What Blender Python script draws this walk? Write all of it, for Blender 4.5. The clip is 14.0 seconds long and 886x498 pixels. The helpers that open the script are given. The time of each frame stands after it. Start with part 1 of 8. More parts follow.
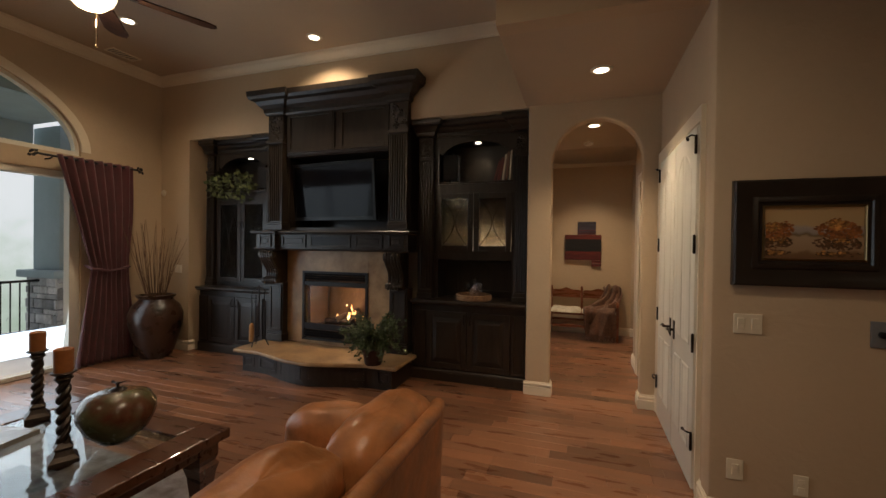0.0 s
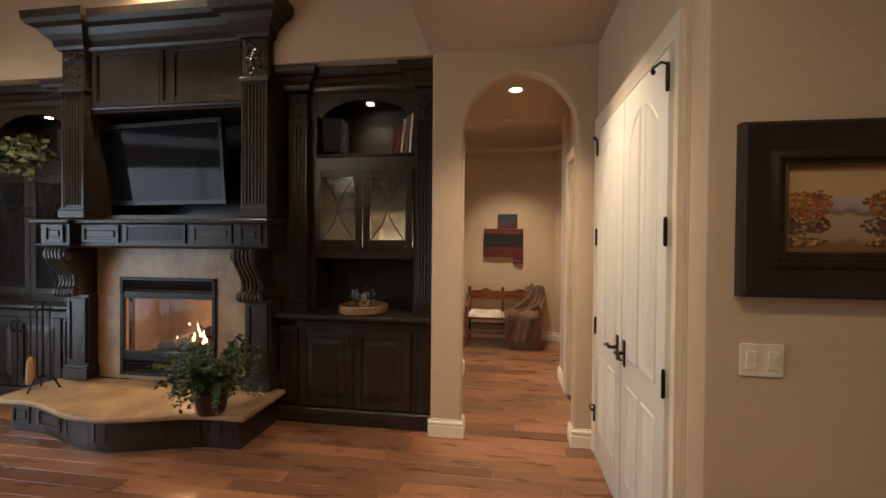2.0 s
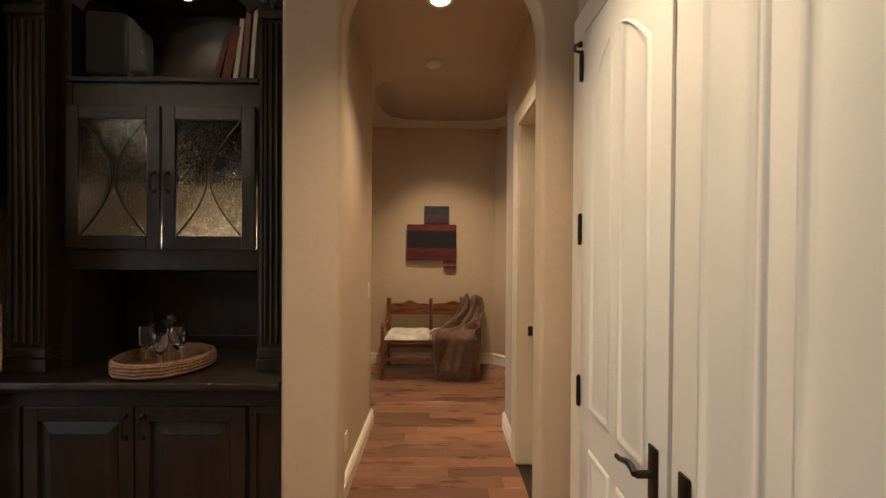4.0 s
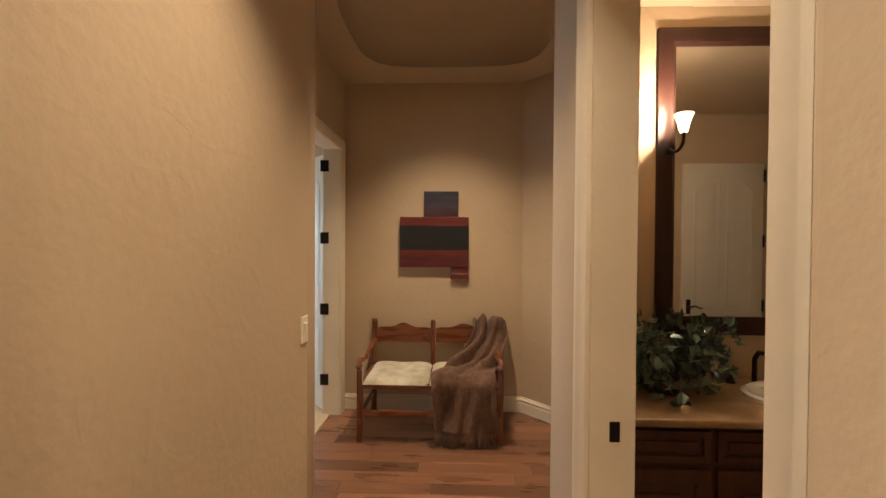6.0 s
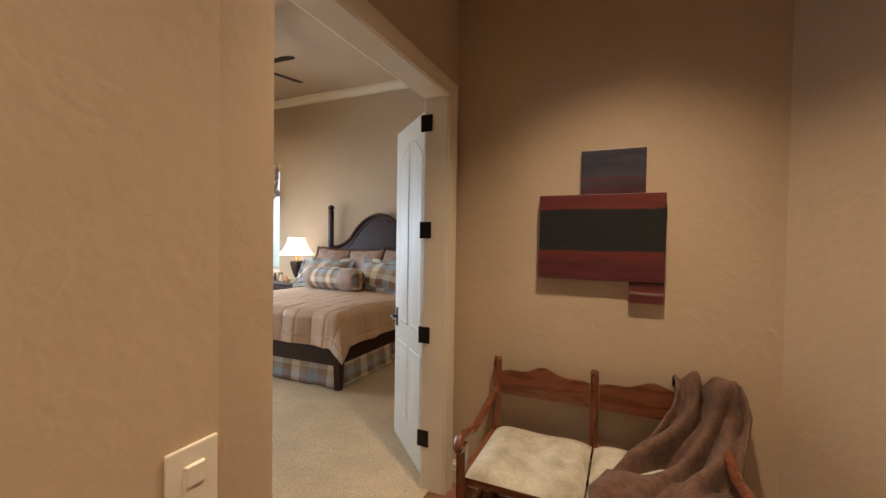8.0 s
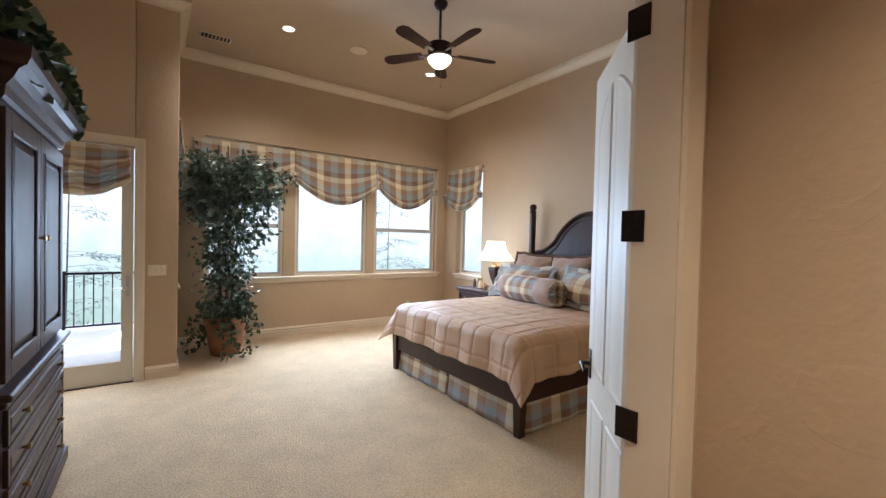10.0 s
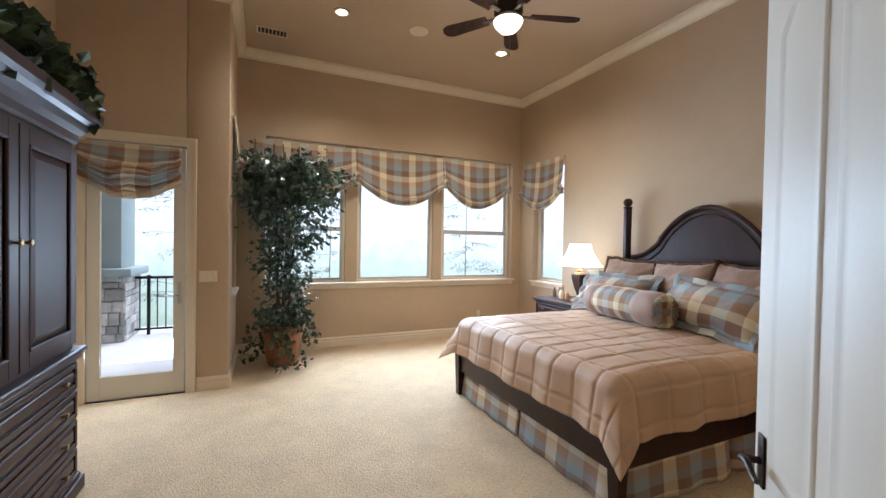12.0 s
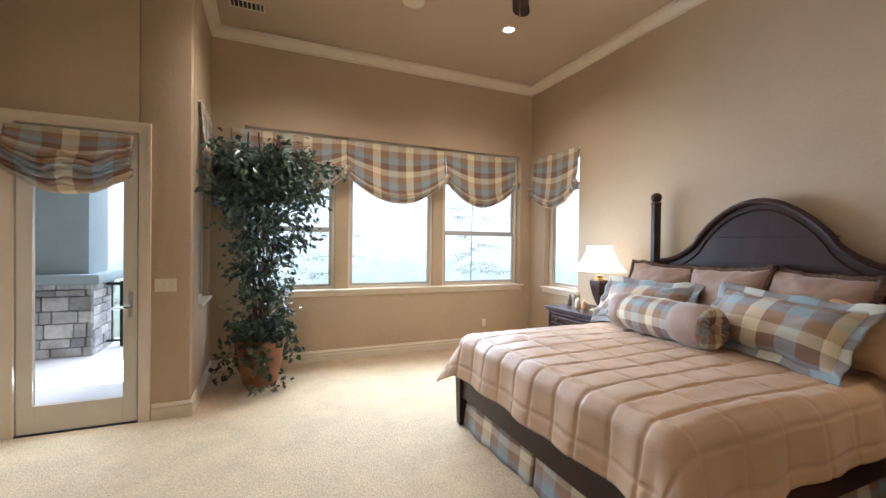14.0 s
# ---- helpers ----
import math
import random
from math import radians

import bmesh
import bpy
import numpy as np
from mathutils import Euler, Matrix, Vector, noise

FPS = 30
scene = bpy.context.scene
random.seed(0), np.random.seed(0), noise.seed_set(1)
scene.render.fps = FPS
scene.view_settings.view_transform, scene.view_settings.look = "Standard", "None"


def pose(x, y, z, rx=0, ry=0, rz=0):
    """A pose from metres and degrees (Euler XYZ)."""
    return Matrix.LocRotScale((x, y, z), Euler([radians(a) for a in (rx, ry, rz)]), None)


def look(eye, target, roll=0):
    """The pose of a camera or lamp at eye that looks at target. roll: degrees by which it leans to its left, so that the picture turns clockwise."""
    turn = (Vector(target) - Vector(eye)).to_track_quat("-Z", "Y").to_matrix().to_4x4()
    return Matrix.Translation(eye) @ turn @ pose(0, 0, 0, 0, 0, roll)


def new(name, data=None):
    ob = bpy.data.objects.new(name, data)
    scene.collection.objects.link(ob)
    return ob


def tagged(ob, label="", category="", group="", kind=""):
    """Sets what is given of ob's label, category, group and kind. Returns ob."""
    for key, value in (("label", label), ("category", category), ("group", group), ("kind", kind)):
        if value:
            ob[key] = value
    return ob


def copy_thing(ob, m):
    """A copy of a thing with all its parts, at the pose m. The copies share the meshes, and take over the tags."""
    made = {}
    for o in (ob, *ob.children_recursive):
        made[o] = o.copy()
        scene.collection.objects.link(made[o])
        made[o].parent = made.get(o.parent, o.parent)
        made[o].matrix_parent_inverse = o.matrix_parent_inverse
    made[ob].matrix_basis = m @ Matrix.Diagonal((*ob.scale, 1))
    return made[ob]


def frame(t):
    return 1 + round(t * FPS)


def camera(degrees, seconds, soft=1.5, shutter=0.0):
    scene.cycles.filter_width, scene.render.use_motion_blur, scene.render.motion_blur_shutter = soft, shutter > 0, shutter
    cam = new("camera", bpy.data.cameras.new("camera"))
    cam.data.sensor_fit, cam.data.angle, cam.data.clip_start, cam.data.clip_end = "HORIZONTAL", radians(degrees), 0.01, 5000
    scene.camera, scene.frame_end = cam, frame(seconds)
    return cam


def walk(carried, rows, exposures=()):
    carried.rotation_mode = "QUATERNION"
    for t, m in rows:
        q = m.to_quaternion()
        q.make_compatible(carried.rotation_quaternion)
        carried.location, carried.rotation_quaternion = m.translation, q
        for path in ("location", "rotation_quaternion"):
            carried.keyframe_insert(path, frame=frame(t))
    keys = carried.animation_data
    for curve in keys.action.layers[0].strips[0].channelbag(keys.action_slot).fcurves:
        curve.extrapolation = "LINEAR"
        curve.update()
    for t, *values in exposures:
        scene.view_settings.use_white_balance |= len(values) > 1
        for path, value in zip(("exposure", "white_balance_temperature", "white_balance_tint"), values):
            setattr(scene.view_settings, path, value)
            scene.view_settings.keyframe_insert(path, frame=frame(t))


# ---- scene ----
cam = camera(95.1, 14.0)
# seconds, eye x y z, yaw, pitch, roll
ROWS = [
    (0, 0.010, 0.312, 1.620, 18.70, -0.51, -0.76),
    (0.5, 0.014, 0.547, 1.615, 17.38, -0.60, -0.71),
    (1, 0.027, 0.841, 1.613, 14.85, -0.63, -0.63),
    (1.5, 0.023, 1.178, 1.597, 11.63, -0.71, -0.55),
    (2, 0.031, 1.535, 1.588, 8.26, -0.70, -0.47),
    (2.5, 0.060, 1.900, 1.583, 4.87, -0.65, -0.41),
    (3, 0.079, 2.264, 1.570, 1.60, -0.59, -0.43),
    (3.5, 0.102, 2.649, 1.572, -0.43, -0.57, -0.31),
    (3.7, 0.120, 2.806, 1.575, -0.61, -0.50, -0.39),
    (5.8, 0.285, 4.412, 1.609, 1.30, -0.85, -0.41),
    (6, 0.277, 4.565, 1.604, 2.01, -0.77, -0.35),
    (6.2, 0.269, 4.716, 1.600, 2.88, -0.84, -0.45),
    (6.5, 0.258, 4.939, 1.594, 5.05, -0.86, -0.45),
    (7, 0.244, 5.313, 1.583, 10.80, -0.82, -0.44),
    (7.5, 0.221, 5.665, 1.581, 17.41, -1.03, -0.69),
    (8, 0.183, 6.001, 1.589, 23.99, -1.26, -0.82),
    (8.5, 0.139, 6.310, 1.593, 32.39, -1.20, -0.99),
    (9, 0.047, 6.566, 1.595, 40.80, -1.37, -1.11),
    (9.2, -0.003, 6.663, 1.594, 43.82, -1.38, -1.17),
    (11.3, -0.588, 7.356, 1.581, 65.03, -1.00, -1.11),
    (11.5, -0.646, 7.400, 1.581, 65.40, -1.05, -1.00),
    (12, -0.792, 7.505, 1.586, 65.93, -0.96, -0.99),
    (12.5, -0.936, 7.594, 1.590, 66.23, -0.95, -0.93),
    (13, -1.080, 7.674, 1.587, 66.52, -0.85, -0.94),
    (13.5, -1.219, 7.754, 1.589, 66.62, -0.78, -0.84),
    (14, -1.362, 7.838, 1.592, 66.78, -0.75, -0.83),
]
EXPOSURES = [(0.0, -0.5, 6350, 11), (0.5, 0.2, 6200, 11), (1.0, 0.31, 6150, 11), (1.5, 0.31, 6100, 11), (3.0, 0.16, 5850, 10), (3.7, 0.08, 5950, 10), (6.0, 0.2, 6150, 9), (7.5, 0.05, 6200, 11), (9.0, 0.13, 5300, 12), (9.5, 0.2, 5350, 12), (11.5, 0.26, 5450, 11), (14.0, 0.40, 5420, 10)]
walk(cam, [(t, pose(x, y, z, 90 + pitch, roll, yaw)) for t, x, y, z, yaw, pitch, roll in ROWS], EXPOSURES)

# ---- daylight ----
world = bpy.data.worlds.new("sky")
scene.world = world
world.use_nodes = True
wn = world.node_tree.nodes
sky = wn.new("ShaderNodeTexSky")
sky.sky_type, sky.sun_disc = "NISHITA", False
sky.sun_elevation, sky.sun_rotation = radians(57), radians(328)
sky.air_density, sky.dust_density = 1.0, 4.0
world.node_tree.links.new(sky.outputs[0], wn["Background"].inputs[0])
wn["Background"].inputs[1].default_value = 0.15
sun_data = bpy.data.lights.new("sun", "SUN")
sun_data.energy, sun_data.angle, sun_data.color = 2.2, radians(60), (1, 0.97, 0.93)
sun_ob = new("sun", sun_data)
sun_ob.matrix_world = look((-14, 22, 40), (0, 0, 0))


def lamp(name, kind, where, target, power, colour, size=0.1, spread=150, size_y=None):
    data = bpy.data.lights.new(name, kind)
    data.energy, data.color = power, colour
    if kind == "SPOT":
        data.spot_size, data.spot_blend, data.shadow_soft_size = radians(spread), 0.9, size
    elif kind == "AREA":
        data.size = size
        if size_y:
            data.shape, data.size_y = "RECTANGLE", size_y
    else:
        data.shadow_soft_size = size
    ob = new(name, data)
    ob.matrix_world = look(where, target)
    return ob


WARM = (1.0, 0.78, 0.52)
SOFT = (1.0, 0.86, 0.68)
DAY = (0.76, 0.89, 1.0)
# recessed cans, and unseen fill lamps among them: x, y, ceiling, watts
# added fill without a fitting: (-0.5, 1.4), (-3.4, -0.6) and the last row
CANS_AND_FILLS = [(-3.05, 4.43, 4.10, 165), (-4.84, 3.50, 4.10, 130), (-0.5, 1.4, 4.10, 170), (-3.4, -0.6, 4.10, 30), (0.16, 4.05, 3.15, 140),
        (0.15, 5.55, 3.10, 122), (0.20, 7.45, 3.45, 240), (-5.46, 8.30, 4.15, 155), (-5.52, 10.43, 4.15, 110),
        (-2.43, 10.40, 4.15, 4), (-2.43, 8.27, 4.15, 8), (1.5, -0.9, 4.10, 190)]
for cx, cy, cz, cw in CANS_AND_FILLS:
    lamp("can_or_fill_light", "SPOT", (cx, cy, cz - 0.03), (cx, cy, 0), cw, SOFT if cx < -2 and cy > 8 else WARM, 0.06, 98 if cz == 3.45 else 106 if cz < 3.2 else 140)
lamp("fan_light", "POINT", (-2.83, 1.96, 2.96), (0, 0, 0), 34, WARM, 0.02)
lamp("fan_light", "POINT", (-3.88, 9.48, 3.34), (0, 0, 0), 7, WARM, 0.02)
lamp("bedside_light", "POINT", (-5.02, 11.42, 1.44), (0, 0, 0), 5.5, WARM, 0.015)
lamp("bedside_light", "POINT", (-1.80, 11.42, 1.44), (0, 0, 0), 3, WARM, 0.015)
lamp("bath_light", "POINT", (1.46, 6.70, 2.37), (0, 0, 0), 30, WARM, 0.01)
lamp("shelf_light", "SPOT", (-1.20, 5.22, 2.90), (-1.20, 5.3, 0), 40, WARM, 0.03, 120)
lamp("cabinet_light", "POINT", (-1.02, 5.27, 1.62), (0, 0, 0), 34, WARM, 0.01)
# sky light through the openings
lamp("window_light", "AREA", (-6.80, 9.55, 1.56), (0, 9.2, 0.1), 104, DAY, 3.3, 150, 1.15).data.spread = radians(130)
lamp("window_light", "AREA", (-5.55, 6.35, 1.35), (0, 6.6, 0.8), 24, DAY, 0.7, 150, 2.0)
lamp("window_light", "AREA", (-6.02, 2.2, 1.3), (0, 2.2, 0.0), 48, DAY, 3.0, 150, 2.2)

# ---- materials ----


def nodes_of(m):
    m.use_nodes = True
    return m.node_tree.nodes, m.node_tree.links, m.node_tree.nodes["Principled BSDF"]


def ramp(n, stops, hard=False):
    r = n.new("ShaderNodeValToRGB")
    e = r.color_ramp.elements
    while len(e) < len(stops):
        e.new(0.5)
    for k, (p, c) in zip(e, stops):
        k.position, k.color = p, (*c, 1)
    if hard:
        r.color_ramp.interpolation = "CONSTANT"
    return r


def mul(c, k):
    return tuple(min(1, v * k) for v in c)


def mat(name, col, rough=0.6, metal=0.0, var=0.15, scale=6.0, bump=0.1, bscale=90.0, stretch=(1, 1, 1), col2=None, coat=0.0,
        sheen=0.0, trans=0.0, island=0.0, rvar=0.12, random_tone=0.0, spec=0.5):
    m = bpy.data.materials.new(name)
    n, l, p = nodes_of(m)
    tc = n.new("ShaderNodeTexCoord")
    mp = n.new("ShaderNodeMapping")
    mp.inputs["Scale"].default_value = stretch
    l.new(tc.outputs["Object"], mp.inputs[0])
    a = n.new("ShaderNodeTexNoise")
    a.inputs["Scale"].default_value, a.inputs["Detail"].default_value = scale, 6
    l.new(mp.outputs[0], a.inputs[0])
    b = n.new("ShaderNodeTexNoise")
    b.inputs["Scale"].default_value, b.inputs["Detail"].default_value = bscale, 4
    l.new(mp.outputs[0], b.inputs[0])
    r = ramp(n, [(0.3, mul(col, 1 - var)), (0.7, col2 or mul(col, 1 + var))])
    l.new(a.outputs[0], r.inputs[0])
    out = r.outputs[0]
    fine = n.new("ShaderNodeMix")
    fine.data_type, fine.blend_type = "RGBA", "MULTIPLY"
    fine.inputs[0].default_value = 0.5
    fr = ramp(n, [(0.3, (1 - var, 1 - var, 1 - var)), (0.7, (1, 1, 1))])
    l.new(b.outputs[0], fr.inputs[0])
    l.new(out, fine.inputs[6])
    l.new(fr.outputs[0], fine.inputs[7])
    out = fine.outputs[2]
    if random_tone or island:
        src = n.new("ShaderNodeObjectInfo").outputs["Random"] if random_tone else n.new("ShaderNodeNewGeometry").outputs["Random Per Island"]
        k = random_tone or island
        rr = ramp(n, [(0, (1 - k, 1 - k, 1 - k)), (0.55, (1, 1, 1)), (1, (1 + k * 0.8, 1 + k * 0.7, 1 + k * 0.6))])
        l.new(src, rr.inputs[0])
        tone = n.new("ShaderNodeMix")
        tone.data_type, tone.blend_type = "RGBA", "MULTIPLY"
        tone.inputs[0].default_value = 1
        l.new(out, tone.inputs[6])
        l.new(rr.outputs[0], tone.inputs[7])
        out = tone.outputs[2]
    l.new(out, p.inputs["Base Color"])
    rg = n.new("ShaderNodeMapRange")
    rg.inputs["To Min"].default_value, rg.inputs["To Max"].default_value = max(0.02, rough - rvar), min(1, rough + rvar)
    l.new(a.outputs[0], rg.inputs[0])
    l.new(rg.outputs[0], p.inputs["Roughness"])
    p.inputs["Metallic"].default_value = metal
    p.inputs["Specular IOR Level"].default_value = spec
    p.inputs["Coat Weight"].default_value = coat
    p.inputs["Sheen Weight"].default_value = sheen
    p.inputs["Transmission Weight"].default_value = trans
    if bump:
        bp = n.new("ShaderNodeBump")
        bp.inputs["Strength"].default_value, bp.inputs["Distance"].default_value = bump, 0.01
        l.new(b.outputs[0], bp.inputs["Height"])
        l.new(bp.outputs[0], p.inputs["Normal"])
    return m


def glow(name, col, power):
    m = bpy.data.materials.new(name)
    n, l, p = nodes_of(m)
    p.inputs["Base Color"].default_value = (*col, 1)
    p.inputs["Emission Color"].default_value = (*col, 1)
    p.inputs["Emission Strength"].default_value = power
    return m


def glass(name, col=(1, 1, 1), rough=0.0, bump=0.0, bscale=40, thin=True):
    m = bpy.data.materials.new(name)
    n, l, p = nodes_of(m)
    p.inputs["Base Color"].default_value = (*col, 1)
    p.inputs["Roughness"].default_value = rough
    p.inputs["Transmission Weight"].default_value = 1
    p.inputs["IOR"].default_value = 1.05 if thin else 1.45
    if bump:
        b = n.new("ShaderNodeTexVoronoi")
        b.inputs["Scale"].default_value = bscale
        bp = n.new("ShaderNodeBump")
        bp.inputs["Strength"].default_value, bp.inputs["Distance"].default_value = bump, 0.01
        l.new(b.outputs[0], bp.inputs["Height"])
        l.new(bp.outputs[0], p.inputs["Normal"])
    return m


def plaid(name, across=(1, 0, 0), down=(0, 1, 0), pu=0.50, pv=0.36, rough=0.85, coords="UV"):
    """Woven plaid: coloured bands in two directions, in metres."""
    m = bpy.data.materials.new(name)
    n, l, p = nodes_of(m)
    tc = n.new("ShaderNodeTexCoord")
    sp = n.new("ShaderNodeSeparateXYZ")
    l.new(tc.outputs["Object"], sp.inputs[0])

    def bands(weights, period, stops):
        d = n.new("ShaderNodeVectorMath")
        d.operation = "DOT_PRODUCT"
        l.new(tc.outputs[coords], d.inputs[0])
        d.inputs[1].default_value = [w / period for w in weights]
        f = n.new("ShaderNodeMath")
        f.operation = "FRACT"
        l.new(d.outputs["Value"], f.inputs[0])
        r = ramp(n, stops, True)
        l.new(f.outputs[0], r.inputs[0])
        return r.outputs[0]

    tan, blue, cream, brown = (0.40, 0.25, 0.14), (0.27, 0.325, 0.345), (0.72, 0.62, 0.42), (0.215, 0.118, 0.072)
    u = bands(across, pu, [(0, cream), (0.23, brown), (0.48, blue), (0.74, brown)])
    v = bands(down, pv, [(0, cream), (0.24, tan), (0.50, blue), (0.76, brown)])
    x = n.new("ShaderNodeMix")
    x.data_type = "RGBA"
    x.inputs[0].default_value = 0.48
    l.new(u, x.inputs[6])
    l.new(v, x.inputs[7])
    w = n.new("ShaderNodeTexNoise")
    w.inputs["Scale"].default_value = 260
    l.new(tc.outputs["Object"], w.inputs[0])
    bp = n.new("ShaderNodeBump")
    bp.inputs["Strength"].default_value, bp.inputs["Distance"].default_value = 0.25, 0.004
    l.new(w.outputs[0], bp.inputs["Height"])
    l.new(bp.outputs[0], p.inputs["Normal"])
    l.new(x.outputs[2], p.inputs["Base Color"])
    p.inputs["Roughness"].default_value = rough
    p.inputs["Sheen Weight"].default_value = 0.2
    return m


WALL = mat("tan_plaster", (0.50, 0.375, 0.245), 0.75, var=0.05, scale=1.3, bump=0.22, bscale=28)


def trowel(m):
    """Sparse flat trowel ridges over the fine plaster grain."""
    n, l, p = nodes_of(m)
    tc = n.new("ShaderNodeTexCoord")
    nz = n.new("ShaderNodeTexNoise")
    nz.inputs["Scale"].default_value, nz.inputs["Detail"].default_value, nz.inputs["Distortion"].default_value = 3.2, 4, 1.2
    l.new(tc.outputs["Object"], nz.inputs[0])
    r = ramp(n, [(0.56, (0, 0, 0)), (0.60, (1, 1, 1)), (0.66, (0.75, 0.75, 0.75))])
    l.new(nz.outputs[0], r.inputs[0])
    bp = n.new("ShaderNodeBump")
    bp.inputs["Strength"].default_value, bp.inputs["Distance"].default_value = 0.12, 0.006
    l.new(r.outputs[0], bp.inputs["Height"])
    l.new(p.inputs["Normal"].links[0].from_socket, bp.inputs["Normal"])
    l.new(bp.outputs[0], p.inputs["Normal"])


trowel(WALL)
CEIL = mat("tan_ceiling", (0.49, 0.38, 0.265), 0.8, var=0.04, scale=1.5, bump=0.15, bscale=40)
TRIM = mat("cream_paint", (0.72, 0.62, 0.47), 0.42, var=0.04, scale=3, bump=0.03, bscale=60)
WHITE = mat("white_paint", (0.68, 0.635, 0.54), 0.52, var=0.03, scale=3, bump=0.03, bscale=70)
PLANK = mat("hickory_plank", (0.222, 0.098, 0.050), 0.3, var=0.20, scale=2.2, bump=0.05, bscale=16, stretch=(1, 5, 5), random_tone=0.42, coat=0.15)
PLANKS = mat("hickory_planks", (0.222, 0.098, 0.050), 0.3, var=0.20, scale=2.2, bump=0.05, bscale=16, stretch=(1, 5, 5), island=0.42, coat=0.15)
SUBFLOOR = mat("dark_joint", (0.03, 0.016, 0.01), 0.9, var=0.1)
CARPET = mat("cream_carpet", (0.70, 0.545, 0.345), 0.95, var=0.10, scale=3.5, bump=1.0, bscale=85, sheen=0.08)


def shag(m):
    """Gives a carpet its tufts: small cells leaning in patches, the shade between them painted in."""
    n, l, p = nodes_of(m)
    tc = n.new("ShaderNodeTexCoord")
    lean = n.new("ShaderNodeTexNoise")
    lean.inputs["Scale"].default_value, lean.inputs["Detail"].default_value = 22, 6
    l.new(tc.outputs["Object"], lean.inputs[0])
    off = n.new("ShaderNodeMix")
    off.data_type, off.blend_type = "RGBA", "LINEAR_LIGHT"
    off.inputs[0].default_value = 0.03
    l.new(tc.outputs["Object"], off.inputs[6])
    l.new(lean.outputs[1], off.inputs[7])
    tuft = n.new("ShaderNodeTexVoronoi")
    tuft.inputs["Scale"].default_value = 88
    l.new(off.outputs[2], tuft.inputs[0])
    # painted shade: the gaps between tufts go darker in the base colour
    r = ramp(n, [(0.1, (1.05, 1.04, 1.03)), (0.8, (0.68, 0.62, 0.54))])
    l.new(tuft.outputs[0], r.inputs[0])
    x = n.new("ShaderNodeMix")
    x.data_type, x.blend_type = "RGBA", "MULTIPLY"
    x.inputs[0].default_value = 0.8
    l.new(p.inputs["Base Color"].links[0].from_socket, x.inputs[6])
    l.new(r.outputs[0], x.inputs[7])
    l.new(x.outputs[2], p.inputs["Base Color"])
    bp = n.new("ShaderNodeBump")
    bp.invert = True
    bp.inputs["Strength"].default_value, bp.inputs["Distance"].default_value = 0.7, 0.008
    l.new(tuft.outputs[0], bp.inputs["Height"])
    l.new(bp.outputs[0], p.inputs["Normal"])


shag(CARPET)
DARK = mat("ebony_wood", (0.025, 0.0175, 0.0125), 0.34, var=0.35, scale=4, bump=0.06, bscale=40, stretch=(6, 6, 1), coat=0.04, spec=0.42)
DARKIN = mat("ebony_wood_inside", (0.024, 0.018, 0.012), 0.5, var=0.3, scale=4, bump=0.05, bscale=40, stretch=(1, 1, 5))
ESPRESSO = mat("espresso_wood", (0.036, 0.014, 0.010), 0.36, var=0.28, scale=2, bump=0.02, bscale=30, stretch=(5, 5, 1), rvar=0.06, spec=0.30)
BLADE = mat("walnut_fan_blade", (0.034, 0.017, 0.011), 0.75, var=0.3, scale=5, bump=0.03, bscale=40, stretch=(1, 6, 6), spec=0.02)
CHERRY = mat("cherry_wood", (0.17, 0.05, 0.018), 0.28, var=0.35, scale=4, bump=0.05, bscale=36, stretch=(1, 6, 6), coat=0.35)
CHERRYLONG = mat("cherry_wood_lengthwise", (0.17, 0.05, 0.018), 0.28, var=0.25, scale=4, bump=0.04, bscale=36, stretch=(6, 1, 6), coat=0.35)
CHERRYUP = mat("cherry_wood_upright", (0.17, 0.05, 0.018), 0.28, var=0.25, scale=4, bump=0.04, bscale=36, stretch=(6, 6, 1), coat=0.35)
TABLEWOOD = mat("walnut_wood", (0.085, 0.032, 0.016), 0.3, var=0.35, scale=4, bump=0.06, bscale=30, stretch=(1, 7, 7), coat=0.3)
BRONZE = mat("oil_rubbed_bronze", (0.035, 0.026, 0.021), 0.38, 0.85, var=0.3, bump=0.05)
NICKEL = mat("satin_nickel", (0.55, 0.53, 0.5), 0.3, 1.0, var=0.08, bump=0.02)
BRASS = mat("dull_brass", (0.30, 0.21, 0.10), 0.35, 1.0, var=0.15, bump=0.03)
BLACK = mat("black_steel", (0.012, 0.012, 0.014), 0.42, 0.4, var=0.2, bump=0.03)
SCREEN = mat("black_screen", (0.006, 0.007, 0.01), 0.06, var=0.1, bump=0.0, rvar=0.02)
SCREEN.node_tree.nodes["Principled BSDF"].inputs["Specular IOR Level"].default_value = 0.11
STONE = mat("honed_travertine", (0.34, 0.20, 0.095), 0.36, var=0.28, scale=5, bump=0.08, bscale=30, col2=(0.47, 0.31, 0.16))
LEATHER = mat("cognac_leather", (0.37, 0.145, 0.05), 0.34, var=0.34, scale=7, bump=0.3, bscale=26, coat=0.1)
SWITCH = mat("ivory_plastic", (0.72, 0.64, 0.50), 0.35, var=0.02, bump=0.0)
GLASS = glass("clear_glass")
BULB = glow("lit_lens", (1.0, 0.86, 0.66), 9.0)

# ---- mesh helpers ----


def bm_new():
    return bmesh.new()


def box(bm, a, b, bevel=0.0, m=None):
    c = [(a[i] + b[i]) / 2 for i in range(3)]
    s = [abs(b[i] - a[i]) for i in range(3)]
    mm = Matrix.Translation(c) @ Matrix.Diagonal((*s, 1))
    v = bmesh.ops.create_cube(bm, size=1, matrix=(m @ mm) if m else mm)["verts"]
    if bevel:
        edges = list({e for q in v for e in q.link_edges})
        bmesh.ops.bevel(bm, geom=edges, offset=min(bevel, min(s) * 0.45), segments=2, affect="EDGES", profile=0.5)
    return bm


